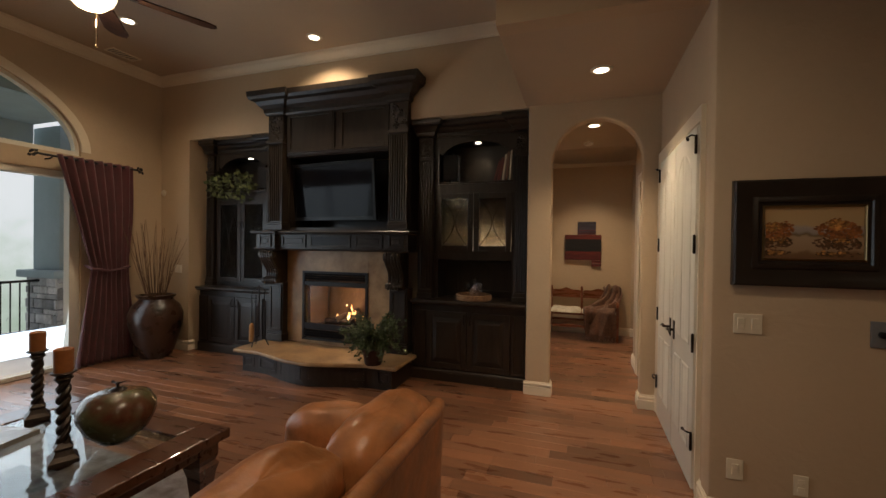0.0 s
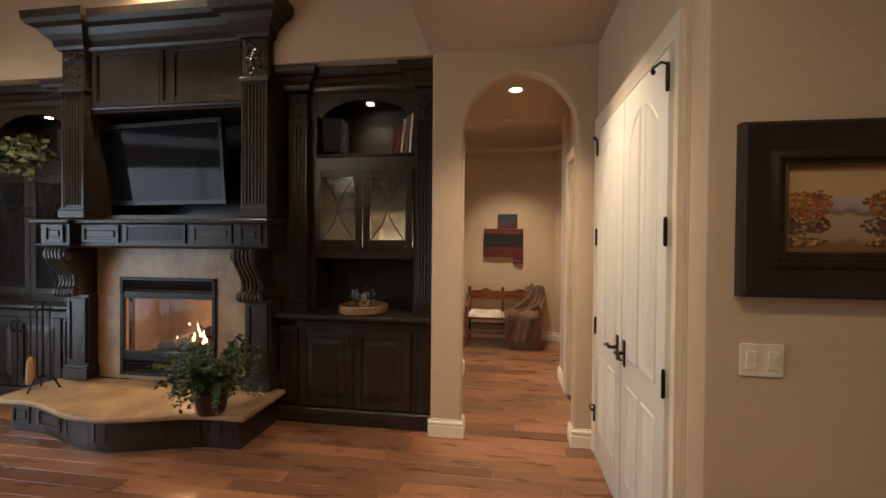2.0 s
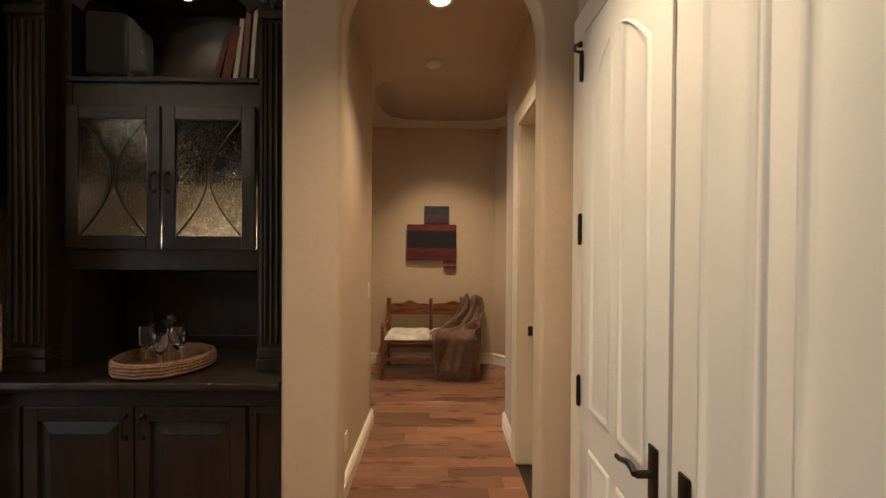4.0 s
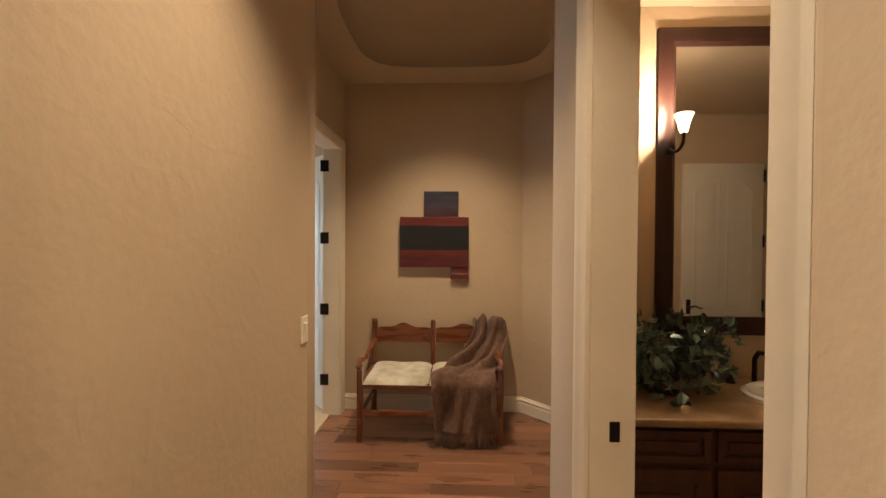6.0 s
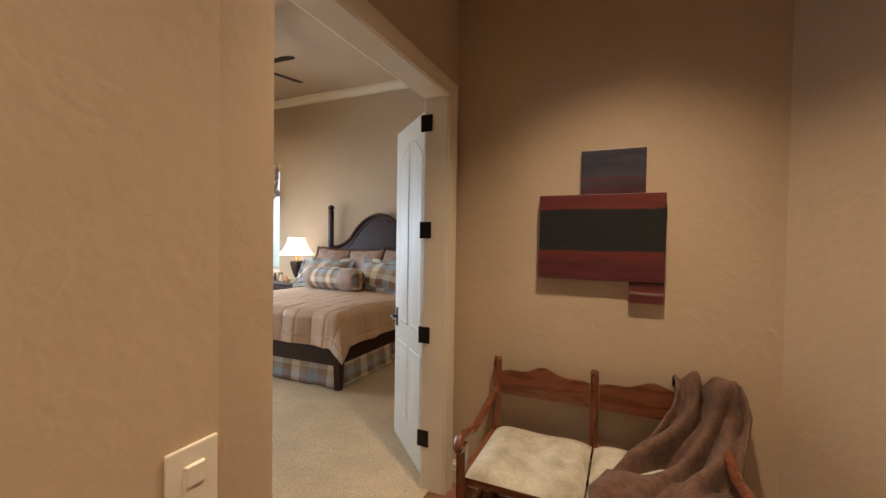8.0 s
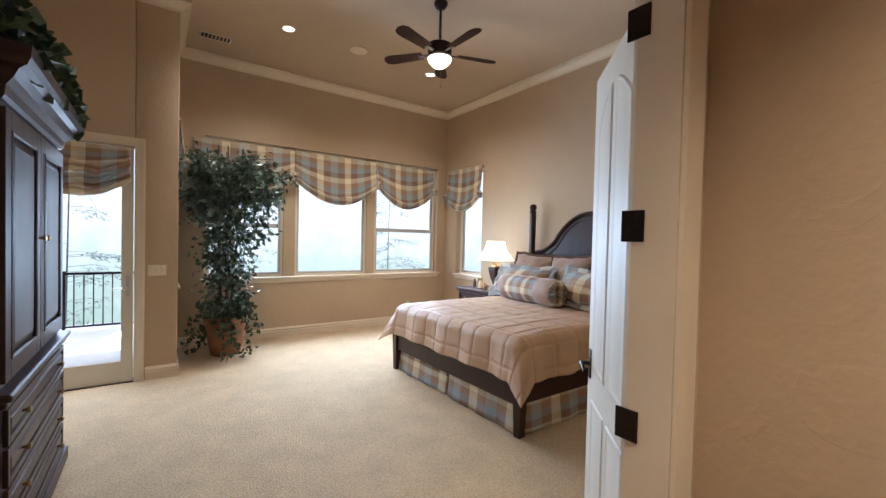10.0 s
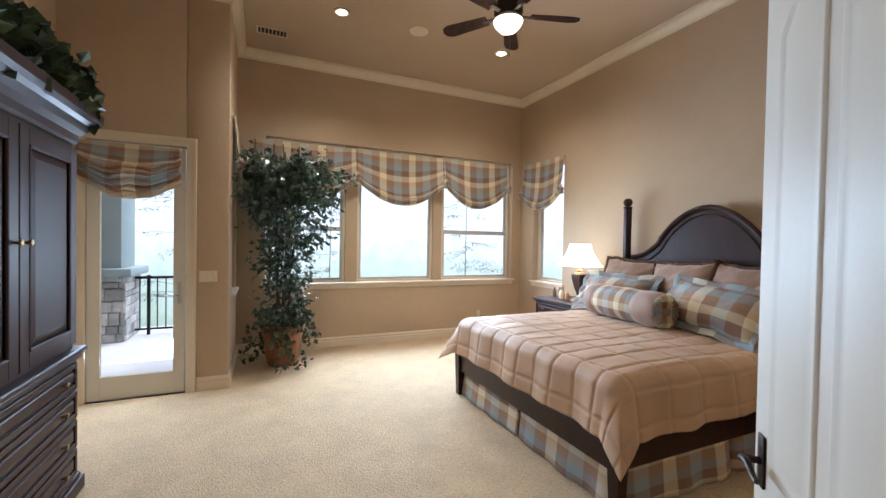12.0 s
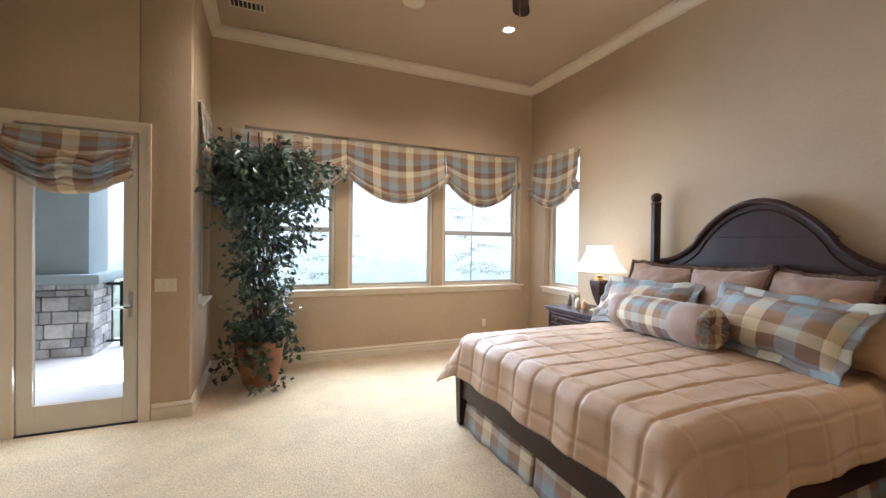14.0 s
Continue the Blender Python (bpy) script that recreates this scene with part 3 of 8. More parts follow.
def cabinet_unit(side):
    def X(x):
        return x if side == RIGHT else -5.96 - x

    def bx(bm, a, b, bevel=0.0):
        p, q = sorted((X(a[0]), X(b[0])))
        return box(bm, (p, a[1], a[2]), (q, b[1], b[2]), bevel)

    def run(pts):
        p = [(X(x), y, z) for x, y, z in pts]
        return p if side == RIGHT else p[::-1]

    x0, x1 = -1.935, -0.55
    mid = -1.235
    low = thing("base_cabinet", (X(mid), 5.15, 0), "ebony-stained base cabinet with two raised-panel doors", "cabinet", "built-in wall cabinets")
    bm = bm_new()
    bx(bm, (x0, 4.925, 0.14), (x1, 5.49, 0.925))
    part("body", bm, DARK, low)
    bm = bm_new()
    bx(bm, (x0, 4.885, 0.0), (x1, 5.45, 0.105), 0.004)
    sweep(bm, run([(x0, 4.90, 0.105), (x1, 4.90, 0.105)]), [(-0.03, 0), (0.014, 0), (0.012, 0.015), (0.0, 0.032), (-0.03, 0.034)])
    part("plinth", bm, DARK, low)
    for a, b in ((-1.74, -1.24), (-1.232, -0.732)):
        bm = bm_new()
        p, q = sorted((X(a), X(b)))
        panel_frame(bm, p, q, 0.15, 0.83, 4.90, 0.065, 0.024, raised=False)
        d = part("door", bm, DARK, low)
        part("panel", field(p, q, 0.15, 0.83, 4.90, 0.065, 0.024), DARK, d)
        bm = bm_new()
        bar_pull(bm, X(b - 0.035 if b < -1.2 else a + 0.035), 4.90, 0.74)
        part("handle", bm, BRONZE, d, "dark bronze drop handle")
    for a, b in ((x0 + 0.005, -1.76), (-0.712, x1 - 0.005)):
        bm = bm_new()
        p, q = sorted((X(a), X(b)))
        panel_frame(bm, p, q, 0.15, 0.83, 4.905, 0.03, 0.02, raised=False)
        part("end_stile", bm, DARK, low)
    top = bm_new()
    bx(top, (x0, 4.83, 0.932), (x1 - 0.002, 5.49, 0.965), 0.008)
    sweep(top, run([(x0 + 0.01, 4.87, 0.905), (x1 - 0.004, 4.87, 0.905)]), [(-0.03, 0), (0, 0), (0.012, 0.01), (0.025, 0.026), (-0.03, 0.026)])
    single("countertop", top, DARK, "ebony-stained wooden cabinet top with moulded edge", "countertop", "built-in wall cabinets")
    up = thing("hutch", (X(mid), 5.2, 0.965), "ebony-stained upper cabinet with arched shelf and leaded glass doors", "cabinet", "built-in wall cabinets")
    bm = bm_new()
    bx(bm, (x0, 5.42, 0.967), (x1 - 0.004, 5.49, 3.12))
    part("back_panel", bm, DARKIN, up)
    if side == RIGHT:
        # reflector added behind the right doors so that their glass looks brighter
        bm = bm_new()
        bx(bm, (-1.655, 5.412, 1.51), (-0.755, 5.418, 2.24))
        part("added_mirror_back", bm, mat("reflector_mirror", (0.66, 0.58, 0.42), 0.05, 0.95, var=0.2, scale=14, bump=0.1, bscale=30), up, "mirrored back added to brighten the lit glass cabinet")
    for a, b in ((x0, -1.66), (-0.75, x1 - 0.004)):
        bm = bm_new()
        bx(bm, (a, 5.06, 0.967), (b, 5.41, 2.98))
        part("side_panel", bm, DARK, up)
    bm = bm_new()
    low_rail = 1.553 if side == RIGHT else 1.035
    if side == RIGHT:
        bx(bm, (-1.66, 5.065, 1.45), (-0.75, 5.09, 1.555))
        bx(bm, (-1.66, 5.09, 1.47), (-0.75, 5.41, 1.50))
    else:
        bx(bm, (-1.66, 5.065, 0.967), (-0.75, 5.09, 1.037))
    part("lower_rail", bm, DARK, up)
    bm = bm_new()
    bx(bm, (-1.66, 5.065, 2.25), (-0.75, 5.09, 2.375))
    part("upper_rail", bm, DARK, up)
    bm = bm_new()
    bx(bm, (-1.67, 5.04, 2.372), (-0.74, 5.41, 2.395), 0.004)
    part("shelf", bm, DARK, up)
    bm = bm_new()
    bx(bm, (-1.66, 5.15, 1.88), (-0.75, 5.41, 1.895))
    part("shelf", bm, DARK, up)
    # arched head over the open shelf
    bm = bm_new()
    head = [(-1.66, 2.98), (-1.66, 2.76)] + [(x, z) for x, z in arc(-1.205, 2.70, 0.41, 172, 8, 16, 0.185)] + [(-0.75, 2.76), (-0.75, 2.98)]
    head = [(X(x), z) for x, z in head]
    prism(bm, head, 5.065, 5.09, "y")
    part("arched_head", bm, DARK, up)
    bm = bm_new()
    bx(bm, (-1.66, 5.09, 2.90), (-0.75, 5.41, 2.98))
    part("shelf_roof", bm, DARKIN, up)
    if side == RIGHT:
        bm = bm_new()
        p, q = sorted((X(-1.53), X(-0.80)))
        panel_frame(bm, p, q, 1.02, 1.42, 5.395, 0.03, 0.025, raised=False)
        part("inner_panel", bm, DARK, up)
    else:
        bm = bm_new()
        bx(bm, (-1.66, 5.15, 1.45), (-0.75, 5.41, 1.465))
        part("shelf", bm, DARK, up)
    # pilasters with fluted shafts
    for a, b, y in ((-1.895, -1.715, 4.98), (-0.712, -0.575, 5.0)):
        bm = bm_new()
        p, q = sorted((X(a), X(b)))
        fluted(bm, p, q, y, 1.08, 2.66, 4, 0.08)
        pil = part("pilaster", bm, DARK, up)
        bm = bm_new()
        box(bm, (p - 0.012, y - 0.012, 0.967), (q + 0.012, y + 0.08, 1.03), 0.003)
        box(bm, (p - 0.006, y - 0.006, 1.03), (q + 0.006, y + 0.08, 1.08), 0.006)
        part("foot_block", bm, DARK, pil)
        bm = bm_new()
        box(bm, (p - 0.008, y - 0.008, 2.66), (q + 0.008, y + 0.08, 2.70), 0.004)
        part("collar", bm, DARK, pil)
        bm = bm_new()
        carved(bm, p + 0.01, q - 0.01, y + 0.005, 2.70, 2.93, int(abs(a) * 100))
        part("carved_block", bm, DARK, pil, "carved leaf capital")
    bm = bm_new()
    sweep(bm, run([(x0 + 0.004, 5.00, 2.955), (x0 + 0.02, 4.97, 2.955), (-1.70, 4.97, 2.955), (-1.70, 5.05, 2.955), (-0.73, 5.05, 2.955), (-0.73, 4.985, 2.955), (x1 - 0.01, 4.985, 2.955)]), scaled(CUP, 0.95, 1.16))
    bx(bm, (x0 + 0.02, 5.05, 2.95), (x1 - 0.006, 5.41, 3.125))
    part("cornice", bm, DARK, up)
    # leaded glass doors
    for a, b in ((-1.672, -1.213), (-1.205, -0.752)):
        p, q = sorted((X(a), X(b)))
        bm = bm_new()
        r = 0.065
        for c0, c1 in (((p, 5.035, low_rail), (p + r, 5.06, 2.253)), ((q - r, 5.035, low_rail), (q, 5.06, 2.253)), ((p + r, 5.035, low_rail), (q - r, 5.06, low_rail + r)), ((p + r, 5.035, 2.253 - r), (q - r, 5.06, 2.253))):
            box(bm, c0, c1, 0.004)
        d = part("door", bm, DARK, up)
        bm = bm_new()
        box(bm, (p + r - 0.004, 5.046, low_rail + 0.057), (q - r + 0.004, 5.052, 2.20))
        part("pane", bm, BACKLIT, d, "seeded leaded glass")
        bm = bm_new()
        c, w, h = (p + q) / 2, (q - p) / 2 - r, (2.253 - low_rail) / 2 - r
        zc = (2.253 + low_rail) / 2
        for s in (-1, 1):
            pts = [(c + s * (w - 0.004 - (w * 0.93) * math.cos(math.pi / 2 * t)), 5.042, zc + h * t) for t in [k / 8 - 1 for k in range(17)]]
            tube(bm, pts, 0.005, 5)
        part("leading", bm, BRONZE, d)
        bm = bm_new()
        bar_pull(bm, (X(b - 0.03) if b < -1.2 else X(a + 0.03)), 5.035, 1.88, 0.09)
        part("handle", bm, BRONZE, d, "dark bronze drop handle")
    return up


cabinet_unit(RIGHT)
cabinet_unit(LEFT)

C0 = -2.98
over = thing("overmantel", (C0, 5.0, 1.78), "ebony-stained overmantel with fluted pilasters and heavy cornice", "mantel", "built-in wall cabinets")
for nm, a, b in (("side_panel", (C0 - 1.03, 4.86, 1.80), (C0 - 0.755, 5.49, 3.34)), ("side_panel", (C0 + 0.755, 4.86, 1.80), (C0 + 1.03, 5.49, 3.34)),
                 ("front_board", (C0 - 0.755, 4.815, 2.79), (C0 + 0.755, 4.829, 3.36)), ("niche_roof", (C0 - 0.755, 4.88, 2.79), (C0 + 0.755, 5.3, 3.12)),
                 ("niche_back", (C0 - 0.755, 5.36, 1.80), (C0 + 0.755, 5.45, 2.79)), ("niche_floor", (C0 - 0.755, 4.88, 1.79), (C0 + 0.755, 5.40, 1.835))):
    bm = bm_new()
    box(bm, a, b)
    part(nm, bm, DARK, over)
for x0, x1 in ((C0 - 0.752, C0 - 0.05), (C0 + 0.05, C0 + 0.752)):
    bm = bm_new()
    panel_frame(bm, x0, x1, 2.83, 3.35, 4.79, 0.05, 0.03, raised=False)
    part("panel", bm, DARK, over)
bm = bm_new()
panel_frame(bm, C0 - 0.05, C0 + 0.05, 2.83, 3.35, 4.795, 0.03, 0.03, raised=False)
part("mullion", bm, DARK, over)
bm = bm_new()
sweep(bm, [(C0 - 0.75, 4.80, 2.79), (C0 + 0.75, 4.80, 2.79)], LEDGE)
box(bm, (C0 - 0.75, 4.80, 2.77), (C0 + 0.75, 4.90, 2.80))
part("rail", bm, DARK, over)
for s in (-1, 1):
    x0, x1 = sorted((C0 + s * 0.775, C0 + s * 1.035))
    bm = bm_new()
    fluted(bm, x0 + 0.01, x1 - 0.01, 4.74, 1.90, 2.96, 6, 0.12)
    pil = part("pilaster", bm, DARK, over)
    bm = bm_new()
    box(bm, (x0 - 0.008, 4.725, 1.80), (x1 + 0.008, 4.86, 1.87), 0.004)
    box(bm, (x0, 4.732, 1.87), (x1, 4.86, 1.90), 0.008)
    part("foot_block", bm, DARK, pil)
    bm = bm_new()
    box(bm, (x0 - 0.008, 4.725, 2.96), (x1 + 0.008, 4.86, 3.0), 0.006)
    part("collar", bm, DARK, pil)
    bm = bm_new()
    carved(bm, x0 + 0.015, x1 - 0.015, 4.74, 3.0, 3.33, 7 + s)
    box(bm, (x0 + 0.005, 4.76, 3.0), (x1 - 0.005, 4.86, 3.335))
    part("carved_block", bm, DARK, pil, "carved acanthus capital")
bm = bm_new()
zz = 3.335
sweep(bm, [(C0 - 1.045, 4.828, zz), (C0 - 1.045, 4.725, zz), (C0 - 0.765, 4.725, zz), (C0 - 0.765, 4.775, zz), (C0 + 0.765, 4.775, zz), (C0 + 0.765, 4.725, zz), (C0 + 1.045, 4.725, zz), (C0 + 1.045, 4.828, zz)], scaled(CUP, 1.35, 1.85))
box(bm, (C0 - 1.0, 4.79, zz), (C0 + 1.0, 4.827, zz + 0.27))
part("cornice", bm, DARK, over)

mantel = thing("fireplace_mantel", (C0, 4.8, 0.30), "ebony-stained fireplace mantel with carved scroll corbels", "mantel")
bm = bm_new()
sweep(bm, [(C0 - 1.10, 4.90, 1.74), (C0 - 1.10, 4.60, 1.74), (C0 - 0.78, 4.60, 1.74), (C0 - 0.78, 4.66, 1.74), (C0 + 0.78, 4.66, 1.74), (C0 + 0.78, 4.60, 1.74), (C0 + 1.10, 4.60, 1.74), (C0 + 1.10, 4.90, 1.74)], [(-0.05, 0), (0.02, 0), (0.035, 0.012), (0.04, 0.03), (0.03, 0.042), (-0.05, 0.042)])
box(bm, (C0 - 1.08, 4.68, 1.745), (C0 + 1.08, 5.0, 1.782))
part("shelf", bm, DARK, mantel)
bm = bm_new()
box(bm, (C0 - 1.08, 4.70, 1.56), (C0 + 1.08, 4.95, 1.745))
for s in (-1, 1):
    p, q = sorted((C0 + s * 1.10, C0 + s * 0.80))
    box(bm, (p, 4.63, 1.56), (q, 4.71, 1.742), 0.003)
sweep(bm, [(C0 - 1.10, 4.90, 1.53), (C0 - 1.10, 4.62, 1.53), (C0 - 0.79, 4.62, 1.53), (C0 - 0.79, 4.69, 1.53), (C0 + 0.79, 4.69, 1.53), (C0 + 0.79, 4.62, 1.53), (C0 + 1.10, 4.62, 1.53), (C0 + 1.10, 4.90, 1.53)], LEDGE)
part("frieze", bm, DARK, mantel)
for x0, x1, y in ((C0 - 1.05, C0 - 0.85, 4.612), (C0 - 0.74, C0 - 0.36, 4.682), (C0 + 0.36, C0 + 0.74, 4.682), (C0 + 0.85, C0 + 1.05, 4.612)):
    bm = bm_new()
    panel_frame(bm, x0, x1, 1.575, 1.735, y, 0.03, 0.02)
    part("frieze_panel", bm, DARK, mantel)
bm = bm_new()
panel_frame(bm, C0 - 0.30, C0 + 0.30, 1.575, 1.735, 4.682, 0.025, 0.022, raised=False)
part("grille_frame", bm, DARK, mantel)
bm = bm_new()
box(bm, (C0 - 0.275, 4.690, 1.60), (C0 + 0.275, 4.694, 1.71))
part("grille", bm, BLACK, mantel, "black slotted vent")
scroll = [(4.86, 1.525), (4.60, 1.525), (4.585, 1.49), (4.592, 1.44), (4.62, 1.39), (4.66, 1.34), (4.70, 1.28), (4.715, 1.22), (4.70, 1.17), (4.67, 1.14), (4.655, 1.11), (4.67, 1.09), (4.86, 1.09)]
for s in (-1, 1):
    x0, x1 = sorted((C0 + s * 0.79, C0 + s * 1.03))
    bm = bm_new()
    prism(bm, scroll, x0 + 0.02, x1 - 0.02, "x")
    for k in range(5):
        c = x0 + 0.03 + (x1 - x0 - 0.06) * (k + 0.5) / 5
        tube(bm, [(c, y - 0.004, z) for y, z in scroll[1:12]], 0.018, 6)
    for zc, yc2, rr in ((1.47, 4.63, 0.05), (1.125, 4.69, 0.04)):
        lathe(bm, [(rr, 0), (rr, x1 - x0 - 0.02), (rr * 0.4, x1 - x0 - 0.01)], m=Matrix.Translation((x0 + 0.01, yc2, zc)) @ pose(0, 0, 0, 0, 90), seg=14)
    part("corbel", bm, DARK, mantel, "carved leaf scroll corbel")
    bm = bm_new()
    box(bm, (x0, 4.79, 0.42), (x1, 4.95, 1.09), 0.003)
    panel_frame(bm, x0 + 0.02, x1 - 0.02, 0.45, 1.06, 4.772, 0.035, 0.02, raised=False)
    box(bm, (x0 - 0.015, 4.755, 0.302), (x1 + 0.015, 4.95, 0.40), 0.004)
    box(bm, (x0 - 0.008, 4.768, 0.40), (x1 + 0.008, 4.95, 0.425), 0.008)
    part("leg", bm, DARK, mantel)
fp = thing("fireplace", (C0, 5.0, 0.30), "gas fireplace with tan stone surround and burning logs", "fireplace")
bm = bm_new()
FX0, FX1, FZ0, FZ1 = -3.52, -2.53, 0.335, 1.255
box(bm, (C0 - 0.80, 4.88, 0.295), (FX0, 4.96, 1.53), 0.002)
box(bm, (FX1, 4.88, 0.295), (C0 + 0.80, 4.96, 1.53), 0.002)
box(bm, (FX0, 4.88, FZ1), (FX1, 4.96, 1.53), 0.002)
box(bm, (FX0, 4.88, 0.295), (FX1, 4.96, FZ0), 0.002)
part("surround", bm, STONE, fp, "honed tan stone surround")
bm = bm_new()
for a, b in (((FX0, 4.862, FZ0), (FX0 + 0.035, 4.90, FZ1)), ((FX1 - 0.035, 4.862, FZ0), (FX1, 4.90, FZ1)), ((FX0, 4.862, FZ1 - 0.03), (FX1, 4.90, FZ1)), ((FX0, 4.862, FZ0), (FX1, 4.90, FZ0 + 0.03)), ((FX0, 4.87, 0.48), (FX1, 4.90, 0.56)), ((FX0, 4.87, 1.06), (FX1, 4.90, 1.12))):
    box(bm, a, b, 0.003)
part("frame", bm, BLACK, fp, "black metal frame")
for z in (1.145, 1.175, 1.205, 0.385, 0.415, 0.445):
    bm = bm_new()
    box(bm, (FX0 + 0.035, 0, -0.004), (FX1 - 0.035, 0.04, 0.004), 0.002, pose(0, 4.868, z, 30))
    part("louvre", bm, BLACK, fp)
bm = bm_new()
box(bm, (FX0 + 0.09, 5.36, 0.5), (FX1 - 0.09, 5.38, 1.12))
box(bm, (FX0 + 0.02, 4.93, 0.36), (FX1 - 0.02, 5.38, 0.50))
box(bm, (FX0 + 0.02, 4.97, 1.10), (FX1 - 0.02, 5.38, 1.13))
box(bm, (FX0 + 0.02, 4.97, 0.4), (FX0 + 0.06, 5.38, 1.13), 0, None)
box(bm, (FX1 - 0.06, 4.97, 0.4), (FX1 - 0.02, 5.38, 1.13), 0, None)
part("firebox", bm, mat("firebrick", (0.17, 0.115, 0.08), 0.85, var=0.25, scale=9, bump=0.3, bscale=30), fp, "tan firebrick lining")
LOG = mat("charred_log", (0.035, 0.022, 0.016), 0.9, var=0.5, scale=12, bump=0.6, bscale=40)
rnd = random.Random(3)
for i, (a, b, r) in enumerate((((-3.30, 5.10, 0.55), (-2.70, 5.16, 0.56), 0.05), ((-3.22, 5.24, 0.56), (-2.78, 5.28, 0.60), 0.055), ((-3.12, 5.06, 0.60), (-2.88, 5.28, 0.70), 0.042), ((-2.86, 5.08, 0.60), (-3.0, 5.24, 0.72), 0.04))):
    bm = bm_new()
    pts = [Vector(a).lerp(Vector(b), k / 5) + Vector((0, rnd.uniform(-0.008, 0.008), rnd.uniform(-0.01, 0.01))) for k in range(6)]
    tube(bm, pts, r, 9, r * 0.85)
    part("log", bm, LOG, fp)
FLAME = glow("fire_flame", (1.0, 0.55, 0.2), 7.0)
for fx, fy, fh in ((-2.90, 5.12, 0.20), (-2.85, 5.14, 0.12), (-2.96, 5.15, 0.09), (-3.14, 5.10, 0.06), (-2.76, 5.12, 0.07), (-2.93, 5.09, 0.10), (-2.80, 5.08, 0.06)):
    bm = bm_new()
    lathe(bm, [(0.006, 0), (0.016, fh * 0.2), (0.013, fh * 0.45), (0.006, fh * 0.75), (0.001, fh)], (fx, fy, 0.60), 8)
    for v in bm.verts:
        v.co.x += 0.02 * math.sin((v.co.z - 0.6) * 30 + fx * 50)
        v.co.y = fy + (v.co.y - fy) * 0.4
    part("flame", bm, FLAME, fp, smooth=True)
bm = bm_new()
box(bm, (FX0 + 0.035, 4.892, 0.56), (FX1 - 0.035, 4.897, 1.06))
FIREGLASS = glass("fire_glass", thin=False)
FIREGLASS.node_tree.nodes["Principled BSDF"].inputs["IOR"].default_value = 1.2
pn = part("glass_front", bm, FIREGLASS, fp, "clear fireplace glass")
pn.visible_shadow = False
lamp("fire_light", "POINT", (-2.93, 5.03, 0.80), (0, 0, 0), 7, (1.0, 0.55, 0.24), 0.008)
# hearth with bowed front
hearth = thing("hearth", (C0, 4.5, 0), "raised tan stone hearth on a panelled dark base", "hearth")


def hearth_outline(e):
    pts = [(C0 - 1.13 - e, 4.88), (C0 - 1.13 - e, 4.28 - e), (C0 - 0.80, 4.28 - e)]
    for i in range(1, 16):
        t = i / 16
        pts.append((C0 - 0.80 + 1.60 * t, 4.28 - e - 0.19 * (0.5 - 0.5 * math.cos(2 * math.pi * t)) ** 0.8))
    return pts + [(C0 + 0.80, 4.28 - e), (C0 + 1.13 + e, 4.28 - e), (C0 + 1.13 + e, 4.88)]


bm = bm_new()
prism(bm, hearth_outline(0.0), 0.245, 0.292)
ob = part("slab", bm, STONE, hearth, "honed tan stone slab with rounded edge")
bv = ob.modifiers.new("edge", "BEVEL")
bv.width, bv.segments, bv.limit_method, bv.angle_limit = 0.018, 3, "ANGLE", radians(60)
bm = bm_new()
prism(bm, hearth_outline(-0.085), 0.0, 0.245)
part("base", bm, DARK, hearth, "ebony-stained panelled base")
front = hearth_outline(-0.085)[2:-2]


def front_y(x):
    for (xa, ya), (xb, yb) in zip(front, front[1:]):
        if xa <= x <= xb:
            return ya + (yb - ya) * (x - xa) / max(xb - xa, 1e-6)
    return 4.365


for x0, x1 in ((C0 - 1.03, C0 - 0.86), (C0 - 0.77, C0 - 0.44), (C0 - 0.36, C0 - 0.02), (C0 + 0.06, C0 + 0.72), (C0 + 0.86, C0 + 1.03)):
    ya, yb = front_y(x0), front_y(x1)
    w = math.hypot(x1 - x0, yb - ya)
    bm = bm_new()
    panel_frame(bm, 0, w, 0.065, 0.205, -0.008, 0.022, 0.018, pose(x0, min(ya, yb) if abs(ya - yb) < 0.01 else ya, 0, 0, 0, math.degrees(math.atan2(yb - ya, x1 - x0))))
    part("panel", bm, DARK, hearth)
# television
tv = thing("television", (-3.06, 4.98, 1.90), "black flat-screen television tilted in the overmantel niche", "television")
tm = pose(-3.08, 4.88, 2.31, 5, 0, -5)
bm = bm_new()
box(bm, (-0.66, 0.012, -0.38), (0.66, 0.06, 0.38), 0.012, tm)
part("case", bm, BLACK, tv)
bm = bm_new()
box(bm, (-0.625, 0.006, -0.335), (0.625, 0.0115, 0.345), 0, tm)
part("screen", bm, SCREEN, tv)
bm = bm_new()
for a, b in (((-0.66, 0, -0.38), (-0.625, 0.012, 0.38)), ((0.625, 0, -0.38), (0.66, 0.012, 0.38)), ((-0.625, 0, 0.345), (0.625, 0.012, 0.38)), ((-0.625, 0, -0.38), (0.625, 0.012, -0.335))):
    box(bm, a, b, 0.003, tm)
part("bezel", bm, mat("gloss_black", (0.008, 0.008, 0.009), 0.3, bump=0, rvar=0.03, spec=0.25), tv)
bm = bm_new()
box(bm, (-0.12, 0.06, -0.12), (0.12, 0.30, 0.12), 0.01, tm)
box(bm, (-0.10, 0.28, -0.10), (0.10, 0.46, 0.10), 0.004, tm)
part("wall_bracket", bm, BLACK, tv)

# ---- doors, casings, baseboards ----


